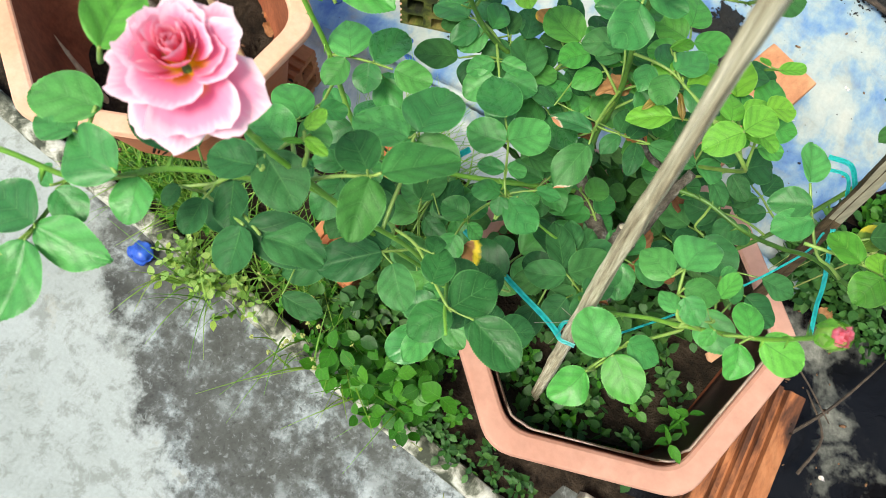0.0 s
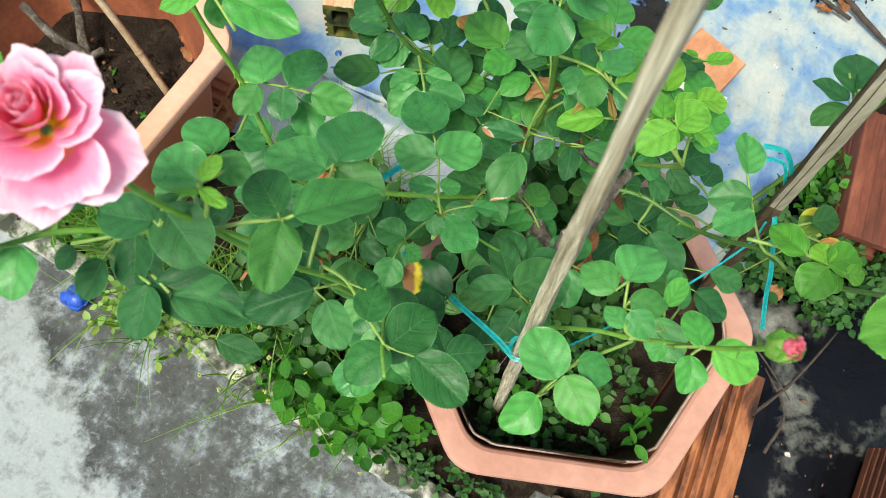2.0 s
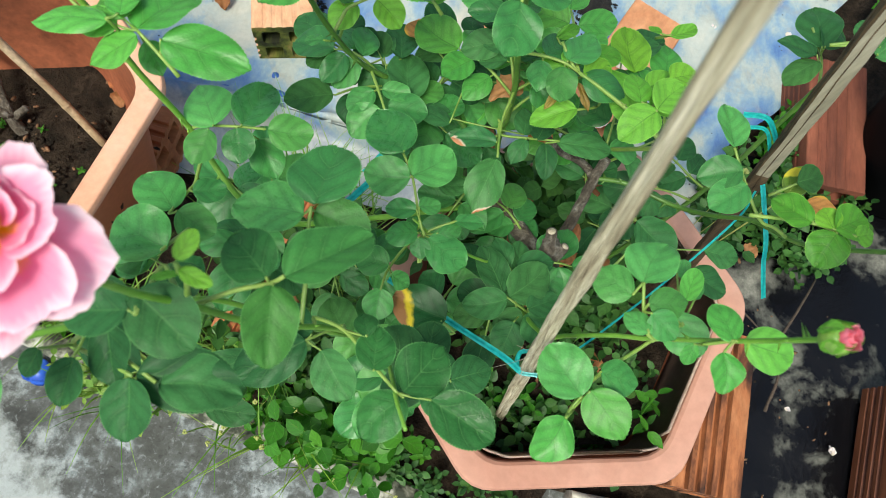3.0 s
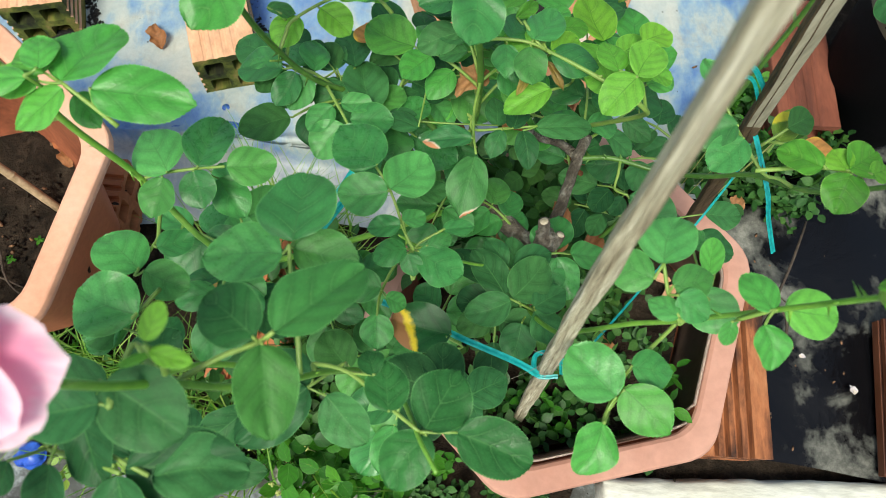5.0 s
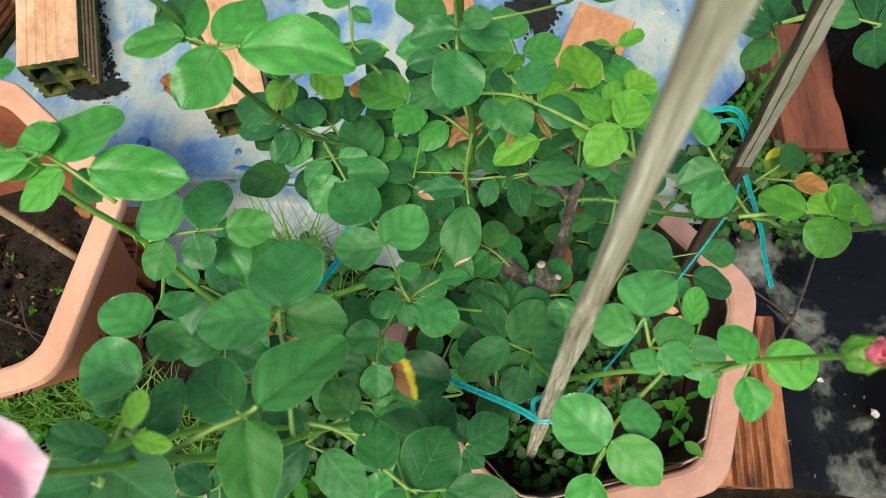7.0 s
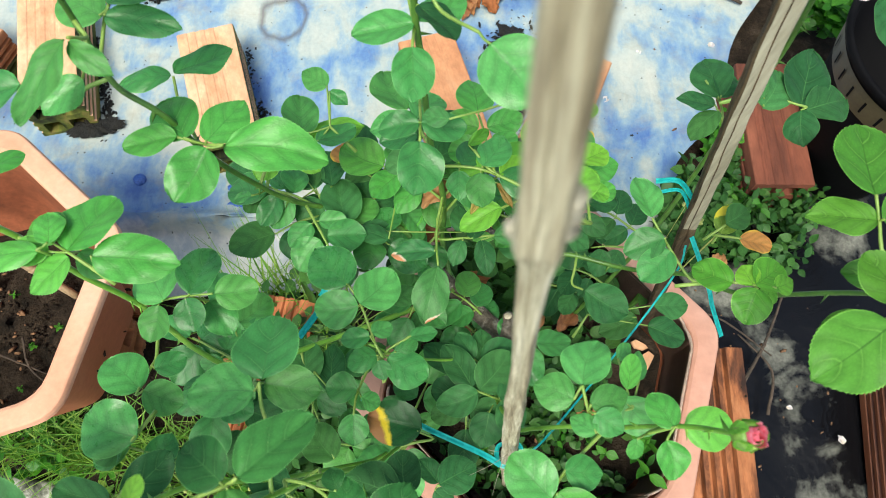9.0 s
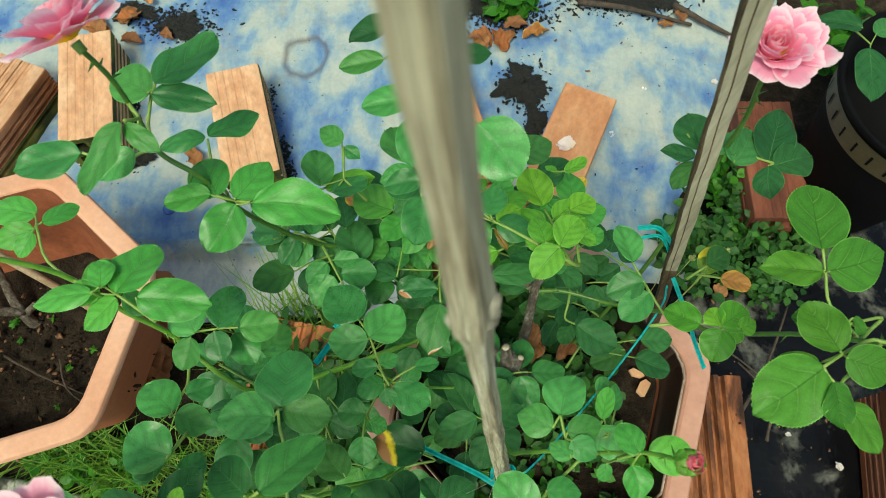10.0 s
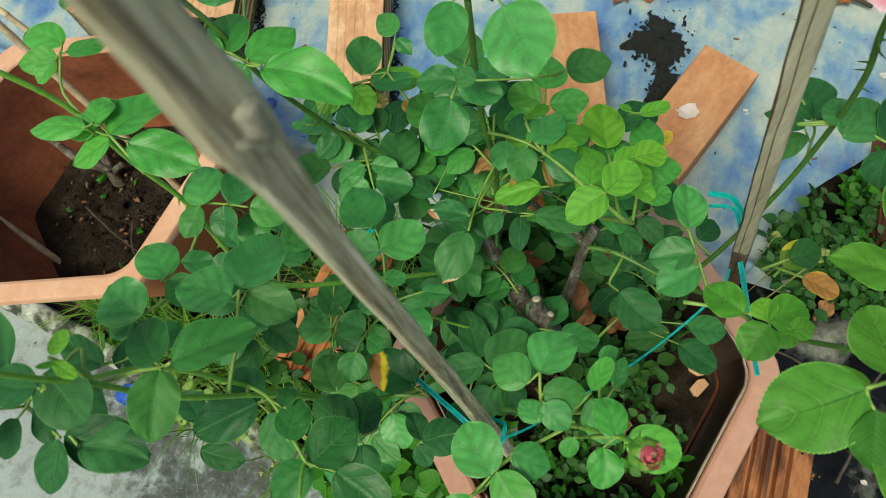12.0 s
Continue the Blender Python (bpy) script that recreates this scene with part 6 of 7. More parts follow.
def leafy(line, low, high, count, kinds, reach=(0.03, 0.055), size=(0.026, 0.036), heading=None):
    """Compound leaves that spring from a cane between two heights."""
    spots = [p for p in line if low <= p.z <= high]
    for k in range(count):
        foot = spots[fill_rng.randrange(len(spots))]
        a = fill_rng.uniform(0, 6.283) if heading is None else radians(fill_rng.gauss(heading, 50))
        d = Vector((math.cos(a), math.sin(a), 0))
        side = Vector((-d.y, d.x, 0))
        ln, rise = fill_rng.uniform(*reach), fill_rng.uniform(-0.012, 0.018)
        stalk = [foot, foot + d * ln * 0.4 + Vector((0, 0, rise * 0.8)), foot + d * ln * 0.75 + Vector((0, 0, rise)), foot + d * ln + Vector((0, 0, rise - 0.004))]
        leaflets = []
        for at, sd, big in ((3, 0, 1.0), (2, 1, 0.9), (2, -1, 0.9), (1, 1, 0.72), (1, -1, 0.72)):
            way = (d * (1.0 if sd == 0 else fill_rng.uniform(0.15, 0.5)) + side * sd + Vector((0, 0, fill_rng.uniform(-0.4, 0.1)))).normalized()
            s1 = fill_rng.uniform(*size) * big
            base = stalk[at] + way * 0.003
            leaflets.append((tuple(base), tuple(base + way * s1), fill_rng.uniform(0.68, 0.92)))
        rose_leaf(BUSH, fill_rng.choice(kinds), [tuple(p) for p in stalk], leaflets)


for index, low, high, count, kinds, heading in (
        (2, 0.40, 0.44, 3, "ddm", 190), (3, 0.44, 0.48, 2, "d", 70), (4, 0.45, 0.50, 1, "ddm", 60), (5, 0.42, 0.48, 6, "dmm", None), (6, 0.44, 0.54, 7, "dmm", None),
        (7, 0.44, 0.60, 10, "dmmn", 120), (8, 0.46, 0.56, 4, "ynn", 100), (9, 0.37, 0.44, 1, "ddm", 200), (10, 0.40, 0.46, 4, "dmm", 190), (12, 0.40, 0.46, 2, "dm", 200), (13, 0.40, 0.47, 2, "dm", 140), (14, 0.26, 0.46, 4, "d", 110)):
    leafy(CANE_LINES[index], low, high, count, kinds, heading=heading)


# ---- stakes, ties ----
def stake(name, points, w, d, material, label, taper=((0, 1), (1, 1)), rough=0.0006, side=None, face=(0.25, 1, 0), deep=((0, 1), (1, 1))):
    """A sawn stake: a slightly bent square bar with splintered edges."""
    st = thing(name, points[0], label, "plant stake", "plant stakes")
    bm = bmesh.new()
    line = spline(points, 14)
    last = None
    prof = [(-1, -0.8), (-0.8, -1), (-0.3, -1), (-0.22, -0.86), (-0.12, -1), (0.3, -1), (0.38, -0.88), (0.46, -1), (0.8, -1), (1, -0.8), (1, -0.2), (0.9, 0.0), (1, 0.2), (1, 0.8), (0.8, 1), (0.2, 1), (0.1, 0.9), (0, 1), (-0.8, 1), (-1, 0.8)]
    for i, p in enumerate(line):
        way = (line[min(i + 1, len(line) - 1)] - line[max(i - 1, 0)]).normalized()
        u = way.cross(Vector(face)).normalized()
        v = way.cross(u)
        k = float(np.interp(p.z, [z for z, _ in taper], [f for _, f in taper]))
        u, v = u * k, v * k * float(np.interp(p.z, [z for z, _ in deep], [f for _, f in deep]))
        row = []
        for a, b in prof:
            q = p + u * a * w / 2 + v * b * d / 2
            nz = noise.noise_vector(Vector((q.x * 160, q.y * 160, q.z * 14))) * rough + noise.noise_vector(q * 40) * rough
            row.append(bm.verts.new(q + nz))
        if last:
            for k in range(len(prof)):
                j = (k + 1) % len(prof)
                bm.faces.new((last[k], last[j], row[j], row[k]))
        else:
            bm.faces.new(row[::-1])
        last = row
    bm.faces.new(last)
    bmesh.ops.recalc_face_normals(bm, faces=bm.faces)
    shaft = part("shaft", bm, material, st, "", False)
    if side:
        shaft.data.materials.append(side)
        for poly in shaft.data.polygons:
            if poly.normal.x < -0.3:
                poly.material_index = 1
    return st


main_stake = stake("stake", [(0.322, 0.3065, 0.185), (0.307, 0.3090, 0.33), (0.290, 0.3115, 0.495), (0.2715, 0.3140, 0.68), (0.2537, 0.3157, 0.872), (0.2440, 0.3165, 0.98), (0.2380, 0.317, 1.05)], 0.0096, 0.0090, TIMBER, "weathered grey timber stake leaning in the planted pot", ((0.45, 1.0), (0.6, 0.84), (0.72, 0.68), (0.80, 0.58), (0.845, 0.56), (0.862, 0.66), (0.870, 0.86), (0.878, 0.88), (0.892, 0.74), (0.93, 0.66), (1.05, 0.62)), deep=((0.6, 1.0), (0.75, 1.12), (0.85, 1.45), (1.05, 1.6)))
# the grain runs along the leaning shaft
along = Vector((-0.084, 0.0105, 0.865)).to_track_quat("Z", "Y").to_matrix().to_4x4()
main_shaft = main_stake.children[0]
main_shaft.data.transform(along.inverted())
main_shaft.matrix_local = main_shaft.matrix_local @ along
bm = bmesh.new()
tube(bm, [(0.2560, 0.3150, 0.876), (0.2528, 0.3142, 0.872), (0.2508, 0.3138, 0.874), (0.2498, 0.3134, 0.877)], 0.0038, 0.0014, 10, 6, 0.0016)
part("knot", bm, TIMBER_KNOT, main_stake, "bleached stub of a broken-off twig")
bm = bmesh.new()
tube(bm, [(0.2525, 0.3175, 0.866), (0.2565, 0.3165, 0.872), (0.2575, 0.3165, 0.881)], 0.0030, 0.0022, 10, 6, 0.0014)
part("knot", bm, TIMBER_KNOT, main_stake, "swollen splintered knot")
# loose fibres where the stake is tied
bm = bmesh.new()
fibre_rng = random.Random(44)
for _ in range(7):
    root = Vector((0.291, 0.3105, fibre_rng.uniform(0.48, 0.56)))
    root.x -= 0.1 * (root.z - 0.49)
    way = Vector((fibre_rng.gauss(0, 1), fibre_rng.gauss(-0.4, 0.6), fibre_rng.gauss(0.2, 0.5))).normalized()
    root += way * 0.004
    bend = Vector((fibre_rng.gauss(0, 0.006), fibre_rng.gauss(0, 0.006), fibre_rng.gauss(0, 0.006)))
    tube(bm, [root, root + way * 0.005 + bend * 0.6, root + way * 0.009 + bend * 1.6], 0.00016, 0.0001, 5, 4)
part("fibres", bm, TIMBER_KNOT, main_stake, "thin pale torn fibres")
far_stake = stake("stake", [(0.470, 0.480, 0.19), (0.441, 0.4765, 0.36), (0.4240, 0.4725, 0.45), (0.4078, 0.469, 0.532), (0.3907, 0.465, 0.62), (0.3713, 0.461, 0.72), (0.348, 0.4555, 0.84), (0.3325, 0.452, 0.92)], 0.0098, 0.0088, TIMBER_PALE, "pale split timber stake with a grooved brown face", side=TIMBER_BROWN, face=(0.12, 0.99, 0))
# below the tie the foot is browner: shade put into the colour
far_shaft = far_stake.children[0]
foot_bm = bmesh.new()
foot_bm.from_mesh(far_shaft.data)
bmesh.ops.delete(foot_bm, geom=[f for f in foot_bm.faces if f.calc_center_median().z >= 0.528], context="FACES")
foot = part("foot", foot_bm, TIMBER_BROWN, far_stake, "foot of the stake with shade painted in brown", False)
for poly in foot.data.polygons:
    poly.material_index = 0
shaft_bm = bmesh.new()
shaft_bm.from_mesh(far_shaft.data)
bmesh.ops.delete(shaft_bm, geom=[f for f in shaft_bm.faces if f.calc_center_median().z < 0.528], context="FACES")
shaft_bm.to_mesh(far_shaft.data)
shaft_bm.free()


def bamboo(points, r, label):
    st = thing("stake", points[0], label, "plant stake", "plant stakes")
    bm = bmesh.new()
    line = tube(bm, points, r, r * 0.85, 8, 8, 0.0004)
    part("shaft", bm, BAMBOO, st)
    for i in range(6, len(line) - 1, 9):
        way = (line[i + 1] - line[i]).normalized()
        bm = bmesh.new()
        tube(bm, [line[i] - way * 0.0012, line[i], line[i] + way * 0.0012], r * 1.08, r * 1.12, 8, 2)
        part("joint", bm, BAMBOO, st)
    return st


bamboo([(-0.195, 0.497, 0.14), (-0.236, 0.516, 0.225), (-0.30, 0.54, 0.36), (-0.35, 0.56, 0.46)], 0.0048, "thin dry bamboo stick slanting out of the bare pot")
bamboo([(-0.310, 0.583, 0.138), (-0.365, 0.598, 0.205), (-0.45, 0.618, 0.295)], 0.0046, "brown dry stick standing at the back of the bare pot")
bamboo([(-0.295, 0.357, 0.13), (-0.389, 0.388, 0.215), (-0.47, 0.42, 0.29)], 0.0048, "thin dry bamboo stick lying across the bare pot")
bm = bmesh.new()
tube(bm, [(-0.285, 0.485, 0.13), (-0.299, 0.495, 0.165), (-0.342, 0.556, 0.20)], 0.008, 0.005, 9, 5, 0.003)
tube(bm, [(-0.299, 0.495, 0.165), (-0.325, 0.490, 0.19), (-0.365, 0.500, 0.215)], 0.007, 0.004, 9, 5, 0.003)
tube(bm, [(-0.297, 0.494, 0.16), (-0.280, 0.505, 0.175)], 0.005, 0.004, 8, 4, 0.002)
single("dead_branch", bm, WOOD_CANE, "grey forked dead rose stump in the bare pot", "branch")


def ribbon(points, width, label, across=(0.0, -0.5, 0.85)):
    bm = bmesh.new()
    line = spline(points, 6)
    last = None
    for i, p in enumerate(line):
        way = (line[min(i + 1, len(line) - 1)] - line[max(i - 1, 0)]).normalized()
        w = way.cross(Vector(across)).normalized() * width / 2
        crease = way.cross(w).normalized() * width * 0.09
        row = [bm.verts.new(p - w), bm.verts.new(p - w * 0.3 + crease), bm.verts.new(p + w * 0.3 - crease), bm.verts.new(p + w)]
        if last:
            for k in range(3):
                bm.faces.new((last[k], last[k + 1], row[k + 1], row[k]))
        last = row
    bmesh.ops.solidify(bm, geom=bm.faces[:], thickness=0.0003)
    return single("plastic_tie", bm, RIBBON, label, "plastic tie", "plastic ties", smooth=False)


ribbon([(0.188, 0.347, 0.468), (0.213, 0.338, 0.474), (0.236, 0.327, 0.480), (0.271, 0.312, 0.494), (0.284, 0.305, 0.497)], 0.0042, "teal plastic ribbon stretched from the stake to a cane")
ribbon([(0.149, 0.423, 0.455), (0.156, 0.432, 0.463), (0.166, 0.446, 0.475)], 0.0045, "short teal plastic ribbon among the leaves")
ribbon([(0.297, 0.308, 0.497), (0.319, 0.329, 0.491), (0.373, 0.394, 0.473), (0.404, 0.440, 0.505), (0.404, 0.452, 0.528)], 0.0016, "thin teal plastic string between the stakes")
ribbon([(0.296, 0.305, 0.496), (0.284, 0.305, 0.494), (0.283, 0.317, 0.494), (0.296, 0.318, 0.497), (0.298, 0.306, 0.498)], 0.003, "teal plastic tie wound round the weathered stake")
ribbon([(0.375, 0.482, 0.562), (0.388, 0.481, 0.566), (0.398, 0.476, 0.558), (0.404, 0.472, 0.550)], 0.0034, "bunched teal plastic ribbon at the pale stake")
ribbon([(0.378, 0.477, 0.556), (0.392, 0.478, 0.558), (0.402, 0.470, 0.546)], 0.0024, "bunched teal plastic ribbon at the pale stake")
ribbon([(0.410, 0.460, 0.524), (0.428, 0.434, 0.50), (0.438, 0.424, 0.48), (0.453, 0.409, 0.455)], 0.0034, "teal plastic ribbon end hanging from the pale stake")
ribbon([(0.140, 0.462, 0.34), (0.128, 0.438, 0.345), (0.116, 0.415, 0.35)], 0.006, "teal plastic ribbon low among the canes")


# ---- weeds and grass ----
def weed_patch(name, spread, count, z0, height, size, material, label, seed, width=(0.5, 0.75), point=0.6):
    """Small weeds: thin stems with opposite leaves. spread(rng) gives a foot."""
    rng = random.Random(seed)
    spots = []
    for _ in range(count):
        x, y = spread(rng)
        h = height * rng.uniform(0.3, 1.0)
        lean = Vector((rng.gauss(0, 0.35), rng.gauss(0, 0.35), 1)).normalized()
        foot = Vector((x, y, z0))
        pairs = rng.randint(2, 4)
        a = rng.uniform(0, 6.283)
        for k in range(pairs):
            node = foot + lean * h * (k + 1) / pairs
            for half in (0, math.pi):
                b = a + half + k * 1.4 + rng.uniform(-0.3, 0.3)
                ln = size * rng.uniform(0.55, 1.15)
                way = Vector((math.cos(b), math.sin(b), rng.uniform(-0.1, 0.45))).normalized()
                spots.append((node, node + way * ln, (rng.gauss(0, 0.6), rng.gauss(0, 0.6), 1), rng.uniform(*width)))
        spots.append((foot, foot + lean * h, (1, 0, 0.1), 0.035))
    ob = put_mesh(name, many_leaves(spots, 6, 0.0, point), material)
    return tagged(ob, label, "weeds", "", "stuff")


def disc(cx, cy, rx, ry, turn=0.0):
    c, s = math.cos(turn), math.sin(turn)

    def pick(rng):
        a, r = rng.uniform(0, 6.283), math.sqrt(rng.random())
        x, y = rx * r * math.cos(a), ry * r * math.sin(a)
        return cx + x * c - y * s, cy + x * s + y * c

    return pick


weed_patch("weeds", disc(0.15, 0.25, 0.07, 0.032, -0.15), 34, -0.01, 0.10, 0.026, WEED, "broad-leaved bright green weeds beside the pot", 1, (0.7, 0.95))
weed_patch("weeds", disc(0.10, 0.285, 0.17, 0.055, -0.15), 120, -0.01, 0.07, 0.013, WEED, "low green weeds along the edging", 2)
weed_patch("weeds", disc(0.29, 0.225, 0.12, 0.022, -0.1), 50, -0.015, 0.04, 0.013, WEED_DARK, "low weeds at the foot of the pot", 3)
weed_patch("weeds", disc(-0.120, 0.248, 0.070, 0.032, -0.15), 48, -0.015, 0.09, 0.013, WEED_PALE, "pale green flowering weeds spilling over the edging", 4)
weed_patch("weeds", disc(0.70, 0.725, 0.075, 0.10), 160, 0.0, 0.08, 0.017, WEED_DARK, "dense low green weeds beside the black pot", 5)
weed_patch("weeds", disc(0.86, 1.09, 0.06, 0.04), 40, 0.0, 0.10, 0.030, WEED, "leafy green weeds behind the black pot", 16)
weed_patch("weeds", disc(0.67, 0.79, 0.035, 0.09), 40, 0.0, 0.07, 0.018, WEED, "fresh green weeds at the edge of the groundsheet", 6)
weed_patch("weeds", disc(0.36, 0.35, 0.115, 0.085), 105, 0.195, 0.06, 0.014, WEED_DARK, "small weeds growing in the planted pot", 7)
weed_patch("weeds", disc(0.345, 0.325, 0.095, 0.055), 26, 0.195, 0.05, 0.013, WEED, "small light green weeds in the planted pot", 8)
weed_patch("weeds", disc(0.32, 0.475, 0.11, 0.055), 75, 0.195, 0.11, 0.020, WEED_DARK, "dark green weeds at the back of the planted pot", 17)
weed_patch("weeds", disc(0.29, 0.515, 0.075, 0.022, -0.1), 75, 0.21, 0.17, 0.024, WEED_DARK, "tall dark green weeds along the far side of the planted pot", 18)
weed_patch("weeds", disc(0.590, 0.695, 0.035, 0.045), 70, 0.0, 0.09, 0.020, WEED_DARK, "dark green weeds over the corner of the groundsheet", 19)
weed_patch("weeds", disc(0.305, 1.155, 0.045, 0.03), 26, 0.0, 0.05, 0.028, WEED, "fresh green weeds growing out of litter on the groundsheet", 14)
weed_patch("weeds", disc(-0.23, 0.335, 0.11, 0.03), 60, -0.01, 0.07, 0.016, WEED, "bright green weeds in front of the bare pot", 15)
weed_patch("weeds", disc(0.06, 0.40, 0.09, 0.11), 150, -0.01, 0.15, 0.022, WEED_DARK, "dark green weeds between the pots", 12)
weed_patch("weeds", disc(-0.26, 0.47, 0.09, 0.09), 9, 0.15, 0.012, 0.006, WEED, "tiny seedlings in the bare pot", 9)
weed_patch("weeds", disc(0.45, 0.335, 0.008, 0.008), 2, 0.235, 0.065, 0.019, WEED, "weed leaning over the pot rim", 10, (0.45, 0.6))


def flower_heads(places, label, seed):
    """Small round yellow-green flower heads of the weeds, each on a thin stem from its foot."""
    rng = random.Random(seed)
    bm = bmesh.new()
    for x, y, z0, z1, count, spread, r in places:
        for _ in range(count):
            foot = Vector((rng.gauss(x, spread), rng.gauss(y, spread * 0.6), z0))
            top = foot + Vector((rng.gauss(0, 0.012), rng.gauss(0, 0.012), (z1 - z0) * rng.uniform(0.75, 1.0)))
            tube(bm, [foot, (foot + top) / 2 + Vector((0.004, 0, 0)), top], 0.0006, 0.0004, 5, 3)
            for _ in range(9):
                d = Vector((rng.gauss(0, 1), rng.gauss(0, 1), rng.gauss(0.3, 0.8))).normalized() * r
                bmesh.ops.create_icosphere(bm, subdivisions=1, radius=r * 0.55, matrix=Matrix.Translation(top + d * 0.7))
    return single("weed_flowers", bm, FLOWER_HEAD, label, "weed flowers", "", "stuff")


def grass_tuft(spread, count, z0, length, label, seed, lean=(0, 0)):
    rng = random.Random(seed)
    verts, faces, uvs = [], [], []
    for _ in range(count):
        x, y = spread(rng)
        a = rng.uniform(0, 6.283)
        d = Vector((math.cos(a) + lean[0], math.sin(a) + lean[1], 0)).normalized()
        side = Vector((-d.y, d.x, 0)) * rng.uniform(0.0008, 0.0022)
        ln, bend = length * rng.uniform(0.5, 1.1), rng.uniform(0.2, 0.9)
        o = len(verts)
        for k in range(6):
            t = k / 5
            p = Vector((x, y, z0)) + d * ln * bend * t * t + Vector((0, 0, ln * (t - 0.45 * bend * t * t)))
            w = side * (1 - 0.9 * t)
            verts += [tuple(p - w), tuple(p + w)]
            uvs += [(0.3, t), (0.7, t)]
        for k in range(5):
            faces.append((o + 2 * k, o + 2 * k + 1, o + 2 * k + 3, o + 2 * k + 2))
    ob = put_mesh("grass", from_lists(verts, faces, uvs), GRASS)
    return tagged(ob, label, "grass", "", "stuff")


grass_tuft(disc(0.04, 0.50, 0.10, 0.08), 320, -0.01, 0.17, "tall thin grass growing between the pots", 31)
grass_tuft(disc(-0.03, 0.33, 0.12, 0.05), 260, -0.01, 0.12, "thin yellow-green grass beside the pots", 32)
grass_tuft(disc(-0.23, 0.335, 0.12, 0.03), 320, -0.01, 0.13, "bright green grass in front of the bare pot", 34)
grass_tuft(disc(-0.12, 0.23, 0.07, 0.03), 22, -0.01, 0.14, "thin trailing grass stems over the concrete", 35, (-0.3, -0.5))
grass_tuft(disc(0.10, 0.225, 0.11, 0.03), 36, -0.01, 0.15, "long trailing grass stems over the edging", 33, (-0.4, -0.6))


flower_heads([(0.07, 0.235, 0.0, 0.09, 9, 0.035, 0.0030), (0.0, 0.25, 0.0, 0.08, 6, 0.04, 0.0028), (0.24, 0.205, 0.0, 0.04, 5, 0.04, 0.0025)], "tiny round yellow-green flower heads over the weeds", 61)
flower_heads([(0.484, 0.531, 0.0, 0.47, 2, 0.003, 0.0036), (0.489, 0.556, 0.0, 0.43, 2, 0.003, 0.0036)], "tall thin weed stems with round yellow-green flower heads", 62)


# ---- small things on the ground ----
def litter(cx, cy, rx, ry, seed, label, turn=0.0):
    """A flat ragged patch of dark wet litter."""
    bm = bmesh.new()
    rings = []
    for k in range(9):
        f = (k + 0.3) / 8.3
        ring = []
        for i in range(96):
            a = 2 * math.pi * i / 96
            edge = 0.80 + 0.62 * noise.noise(Vector((math.cos(a) * 1.1, math.sin(a) * 1.1, seed))) + 0.30 * noise.fractal(Vector((math.cos(a) * 3, math.sin(a) * 3, seed)), 0.8, 2.3, 5)
            lx, ly = rx * f * edge * math.cos(a), ry * f * edge * math.sin(a)
            x, y = cx + lx * math.cos(turn) - ly * math.sin(turn), cy + lx * math.sin(turn) + ly * math.cos(turn)
            ring.append((x, y, 0.0120 + 0.007 * (1 - f * f) + 0.006 * noise.fractal(Vector((x * 60, y * 60, seed)), 1.0, 2.0, 3) * (1 - f**4)))
        rings.append(ring)
    rows = loft(bm, rings)
    bm.faces.new(rows[0])
    return single("leaf_litter", bm, LITTER, label, "leaf litter", "", "stuff")


litter(0.340, 0.990, 0.052, 0.050, 1.0, "black wet litter on the groundsheet")
litter(0.358, 0.905, 0.022, 0.055, 2.0, "black wet litter beside a brick")
litter(-0.27, 1.075, 0.05, 0.035, 3.0, "black litter patch on the groundsheet")
litter(0.23, 1.15, 0.07, 0.04, 4.0, "black wet litter on the groundsheet")
litter(0.52, 1.20, 0.09, 0.05, 5.0, "black wet litter at the groundsheet's far part")
# this patch darkens the brick's foot for dirt and shade alike
litter(-0.300, 0.802, 0.050, 0.022, 12.0, "black wet dirt and painted shade round the foot of a brick", 0.2)
litter(-0.36, 1.10, 0.05, 0.03, 8.0, "dark dirt on the groundsheet")


def stain(cx, cy, rx, ry, seed):
    bm = bmesh.new()
    top = [(cx + rx * (1 + 0.15 * noise.noise(Vector((math.cos(i * 0.35), math.sin(i * 0.35), seed)))) * math.cos(i * 2 * math.pi / 18), cy + ry * math.sin(i * 2 * math.pi / 18)) for i in range(18)]
    rows = loft(bm, [[(x, y, 0.004) for x, y in top], [(cx + (x - cx) * 0.9, cy + (y - cy) * 0.9, 0.0085) for x, y in top]])
    bm.faces.new(rows[-1])
    return single("paint_drop", bm, BLUE_STAIN, "small dried blue paint drop on the groundsheet", "paint drop", "paint drops")


for i, (x, y, rx, ry) in enumerate(((-0.038, 0.690, 0.011, 0.011), (-0.067, 0.685, 0.016, 0.009), (-0.079, 0.714, 0.006, 0.006), (-0.217, 0.720, 0.010, 0.010), (-0.14, 0.675, 0.008, 0.005))):
    stain(x, y, rx, ry, i * 3.1)


def ragged_leaf(seed):
    """A withered leaf: a leaflet crumpled along its length and drawn in at the sides."""
    rng = random.Random(seed)
    verts, faces, uvs = leaflet_lists(seed, 16, 6, 0.03, rng.uniform(0.75, 1.0), rng.uniform(0.3, 0.7), rng.uniform(0.3, 0.9), 0.5, 0.0)
    out = []
    for x, y, z in verts:
        d = noise.noise_vector(Vector((x * 4, y * 4, seed * 1.7)))
        out.append((x * (1 + 0.5 * d.x) + 0.10 * math.sin(3 * y + seed), y + 0.10 * d.y, z + 0.16 * d.z))
    return out, faces, uvs


